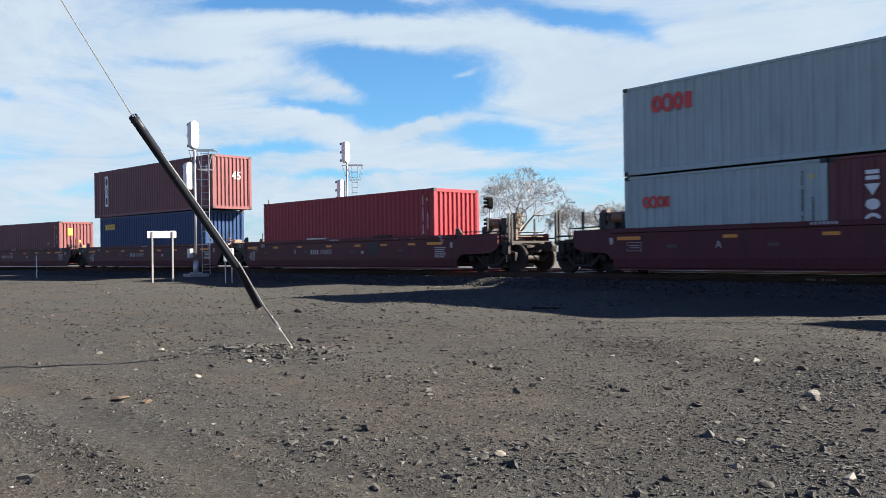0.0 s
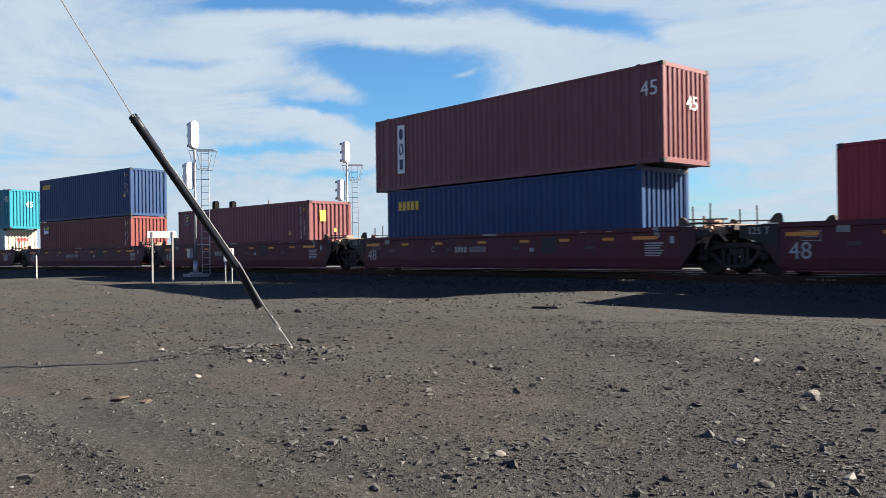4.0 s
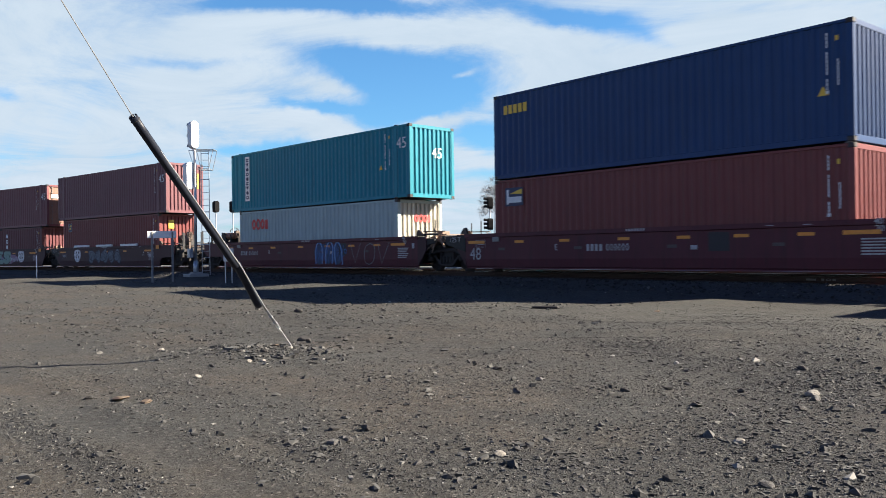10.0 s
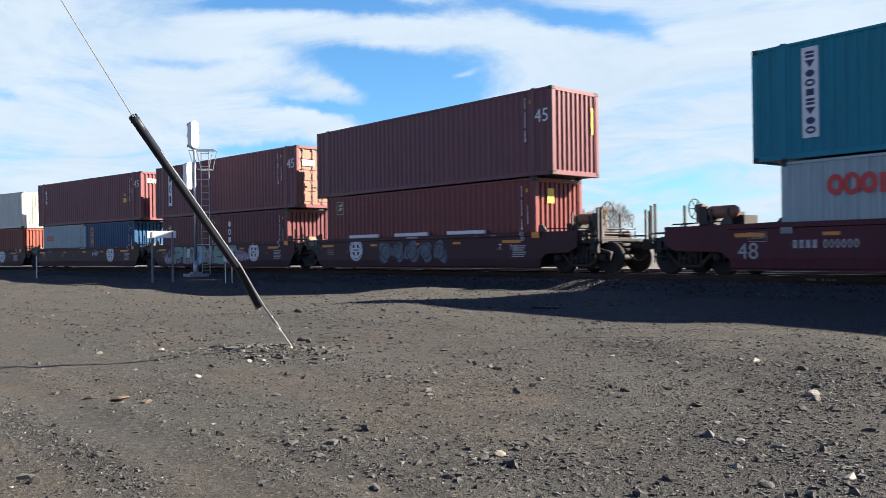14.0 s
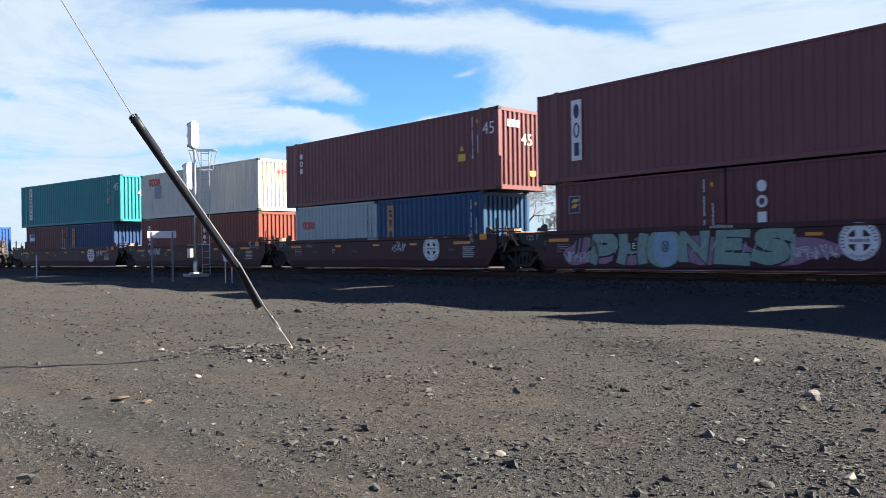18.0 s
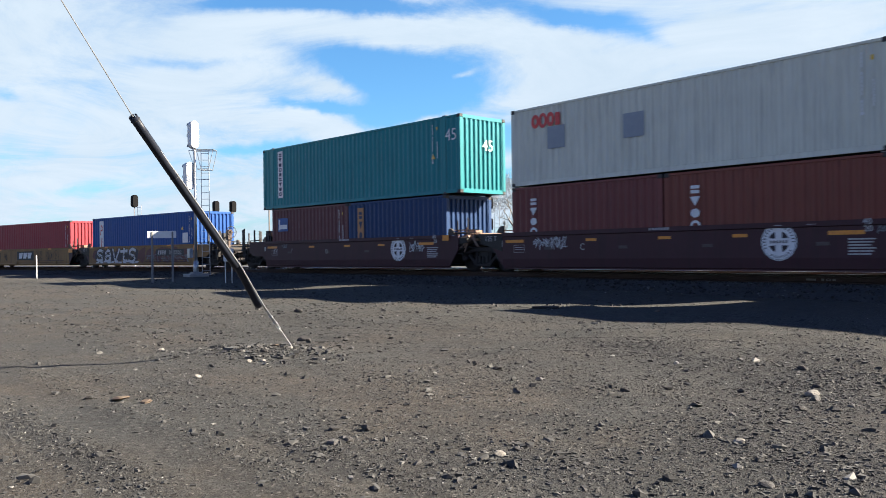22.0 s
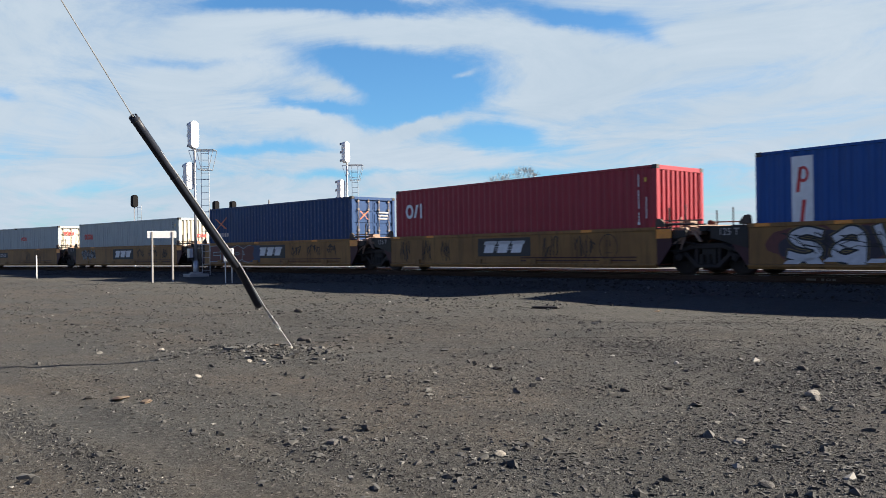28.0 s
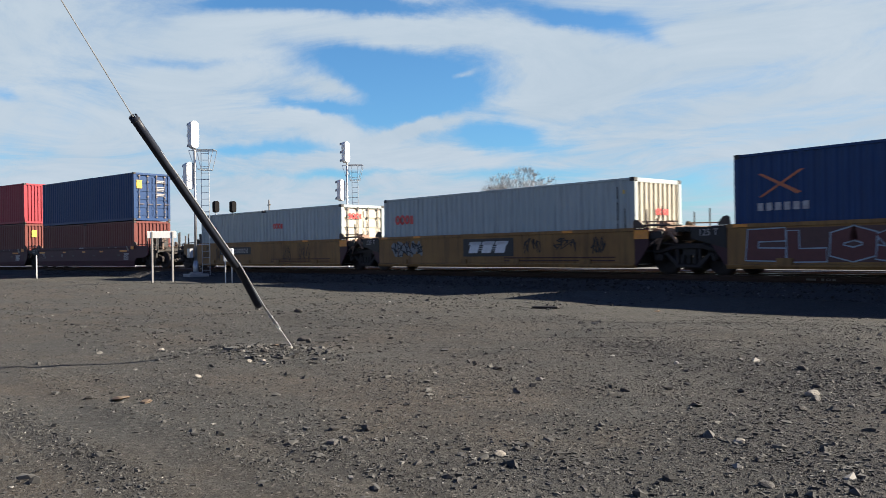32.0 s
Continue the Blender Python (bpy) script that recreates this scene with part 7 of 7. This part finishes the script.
def scatter(name, mat, n, sizes, seed, label, xr, yr, keep=None, big=False, fine=False, even=False, places=None):
    """Many small stones as one mesh."""
    rs = np.random.RandomState(seed)
    # blocky broken chips, none like another; the larger stones have twenty sides
    if big:
        bm = bmesh.new()
        bmesh.ops.create_icosphere(bm, subdivisions=1, radius=0.55)
        corners = np.array([v.co[:] for v in bm.verts])
        sides = np.array([[v.index for v in f.verts] for f in bm.faces])
        bm.free()
    elif fine:
        # crumbs: low four-sided points
        corners = np.array([(-0.5, -0.4, -0.1), (0.5, -0.45, -0.1), (0.45, 0.5, -0.1), (-0.5, 0.45, -0.1), (0.0, 0.0, 0.62)])
        sides = np.array([(0, 1, 4), (1, 2, 4), (2, 3, 4), (3, 0, 4)])
    else:
        corners = np.array([(a, b, c) for a in (-1, 1) for b in (-1, 1) for c in (-1, 1)]) * 0.36
        quads = ((0, 1, 3, 2), (4, 6, 7, 5), (0, 4, 5, 1), (2, 3, 7, 6), (0, 2, 6, 4), (1, 5, 7, 3))
        sides = np.array([t for a, b, c, d in quads for t in ((a, b, c), (a, c, d))])
    many = len(corners)
    x, y = rs.uniform(*xr, n * 7), rs.uniform(*yr, n * 7)
    if even:
        # a wedge of the yard that widens towards the track
        u = xr[0] + (xr[1] - xr[0]) * rs.uniform(0, 1, n * 7) ** 0.75
        v = rs.uniform(-1, 1, n * 7) * (0.60 * u + 0.4)
        x, y = -0.799 * u + 0.601 * v, 0.601 * u + 0.799 * v
    # denser close to the eye
    d = np.hypot(x, y)
    ok = (rs.uniform(0, 1, n * 7) < np.clip(9.0 / np.maximum(d, 3), 0.12, 1) ** 1.3)
    if keep is not None:
        ok &= keep(x, y, rs)
    x, y = x[ok][:n], y[ok][:n]
    z = ground_z(x, y)
    if places is not None:
        x, y, z = places
    size = sizes[0] * (sizes[1] / sizes[0]) ** (rs.uniform(0, 1, len(x)) ** 3.2)
    turn = rs.uniform(0, math.tau, len(x))
    stretch = np.stack([rs.uniform(0.8, 1.5, len(x)), rs.uniform(0.6, 1.0, len(x)), rs.uniform(0.5, 1.1, len(x))], -1)
    count = len(x)
    v = (corners[None] + rs.uniform(-0.25, 0.25, (count, many, 3))) * (size[:, None] * stretch)[:, None, :] * np.array([1.0, 1.0, 0.9])
    c, s = np.cos(turn)[:, None], np.sin(turn)[:, None]
    V = np.stack([v[..., 0] * c - v[..., 1] * s + x[:, None], v[..., 0] * s + v[..., 1] * c + y[:, None], v[..., 2] + (z + size * 0.01)[:, None]], -1).reshape(-1, 3)
    faces = (sides[None] + (np.arange(count) * many)[:, None, None]).reshape(-1, 3)
    mesh = bpy.data.meshes.new(name)
    mesh.vertices.add(len(V))
    mesh.vertices.foreach_set("co", V.ravel())
    mesh.loops.add(len(faces) * 3)
    mesh.loops.foreach_set("vertex_index", faces.ravel())
    mesh.polygons.add(len(faces))
    mesh.polygons.foreach_set("loop_start", np.arange(len(faces)) * 3)
    mesh.polygons.foreach_set("use_smooth", [False] * len(faces))
    mesh.update(calc_edges=True)
    mesh.materials.append(mat)
    return tagged(new(name, mesh), label, "gravel", kind="stuff")


def chip_material(name, tones):
    m = bpy.data.materials.new(name)
    m.use_nodes = True
    add, join = nodes_of(m.node_tree)
    shader = m.node_tree.nodes["Principled BSDF"]
    shader.inputs["Roughness"].default_value = 0.85
    ramp = add("ValToRGB")
    ramp.color_ramp.interpolation = "LINEAR"
    for i, (pos, c) in enumerate(tones):
        e = ramp.color_ramp.elements[i] if i < 2 else ramp.color_ramp.elements.new(pos)
        e.position, e.color = pos, (*c, 1)
    join(add("NewGeometry").outputs["Random Per Island"], ramp.inputs[0])
    n = add("TexNoise", Scale=60.0, Detail=3.0)
    join(add("TexCoord").outputs["Object"], n.inputs["Vector"])
    mul = add("Mix")
    mul.data_type, mul.blend_type = "RGBA", "MULTIPLY"
    mul.inputs[0].default_value = 0.5
    join(ramp.outputs[0], mul.inputs[6])
    join(n.outputs["Fac"], mul.inputs[7])
    join(mul.outputs[2], shader.inputs["Base Color"])
    return m


CHIPS = chip_material("mixed_gravel_chips", ((0.0, (0.012, 0.0118, 0.0115)), (1.0, (0.36, 0.35, 0.32)), (0.45, (0.044, 0.0437, 0.0415)), (0.86, (0.071, 0.070, 0.066)), (0.98, (0.108, 0.106, 0.098))))
def clusters(x, y, rs):
    a = np.sin(0.9 * x + 1.7 * np.sin(0.6 * y)) * np.sin(1.1 * y + 1.3 * np.sin(0.7 * x) + 1)
    b = np.sin(3.1 * x + 2.0 * np.sin(2.2 * y)) * np.sin(3.7 * y + 1.6 * np.sin(2.6 * x))
    p = 0.22 + 0.14 * a + 0.12 * b
    for cx, cy, l, w, deg, k in DRIFTS:
        t = radians(deg)
        u, v = (x - cx) * math.cos(t) + (y - cy) * math.sin(t), -(x - cx) * math.sin(t) + (y - cy) * math.cos(t)
        p = p + 0.42 * k * np.exp(-(u / l) ** 2 - (v / w) ** 2)
    # smooth wheel track
    e = -(x + 6.66) * math.sin(radians(4.6)) + (y - 1.58) * math.cos(radians(4.6))
    return rs.uniform(0, 1, x.shape) < np.clip(p, 0.08, 1) * (1 - 0.85 * np.exp(-(e / 0.24) ** 2))


scatter("gravel_crumbs", CHIPS, 230000, (0.006, 0.017), 13, "fine crushed gravel crumbs covering the yard", (2.4, 17), (0, 1), clusters, fine=True, even=True)
scatter("gravel_chips", CHIPS, 42000, (0.009, 0.034), 3, "small grey and pale gravel chips strewn over the yard", (2.4, 19), (0, 1), clusters, even=True)
scatter("broken_stones", CHIPS, 1300, (0.026, 0.085), 9, "larger broken stones scattered over the gravel", (2.6, 15), (0, 1), clusters, True, even=True)
scatter("far_gravel_chips", CHIPS, 14000, (0.02, 0.08), 4, "gravel chips on the far part of the yard", (-60, -12), (3, 19))


def in_drifts(x, y, rs):
    p = np.zeros(x.shape)
    for cx, cy, l, w, deg, k in DRIFTS:
        t = radians(deg)
        u, v = (x - cx) * math.cos(t) + (y - cy) * math.sin(t), -(x - cx) * math.sin(t) + (y - cy) * math.cos(t)
        p = p + k * np.exp(-(u / l) ** 2 - (v / w) ** 2)
    return rs.uniform(0, 1, x.shape) < np.clip(p, 0, 1) ** 1.5


DARK_CHIPS = chip_material("dark_crushed_rock", ((0.0, (0.010, 0.010, 0.010)), (1.0, (0.17, 0.165, 0.155)), (0.5, (0.030, 0.030, 0.031)), (0.9, (0.060, 0.060, 0.060))))
scatter("drift_stones", DARK_CHIPS, 10000, (0.010, 0.046), 17, "dark crushed rock lying in drifts on the yard", (2.4, 17), (0, 1), in_drifts, even=True)


def shoulder_places(n, seed):
    """Points on the near slope and top of the ballast."""
    rs = np.random.RandomState(seed)
    out = np.array([(*beside(q, -o)[:2], 0.16 + 0.402 * min(1.0, (2.95 - o) / 1.05)) for q, o in zip(rs.uniform(-62, 8, n), 1.2 + 1.9 * rs.uniform(0, 1, n))])
    return out[:, 0], out[:, 1], out[:, 2]


scatter("ballast_stones", DARK_CHIPS, 10, (0.035, 0.085), 19, "loose dark ballast stones on the track's shoulder", (2.4, 17), (0, 1), even=True, places=shoulder_places(11000, 21))


def mound_only(x, y, rs):
    return rs.uniform(0, 1, x.shape) < np.exp(-((x + 9.5) ** 2 / 0.6 + (y - 4.45) ** 2 / 0.45))


scatter("mound_stones", CHIPS, 900, (0.02, 0.10), 5, "heap of broken stones round the guy anchor", (-11, -8), (3.0, 6.0), mound_only)


# thin rods and rungs that are too small to pick apart
for ob in bpy.data.objects:
    if ob.name.split(".")[0] in ("grab_iron", "brake_wheel", "brake_hose", "side_ladder", "end_railing", "joint_cover", "side_bracing", "joint_railing", "side_bearing", "brake_valve", "lock_rod", "step", "end_deck", "end_platform"):
        ob["kind"] = "stuff"


# ---- what moves ----
def motions():
    times = [i * 0.5 for i in range(65)]
    for thing, o, reach, z, dx in MOVING:
        walk(thing, [(t, ride(o, reach, t, z, dx)) for t in times])
    turns = [(t, (run(t) - run(0)) / WHEEL_R) for t in [i / 15 for i in range(481)]]
    for w in WHEELS:
        x, y, z = w.location
        walk(w, [(t, Matrix.Translation((x, y, z)) @ Matrix.Rotation(a, 4, "Y")) for t, a in turns])


motions()
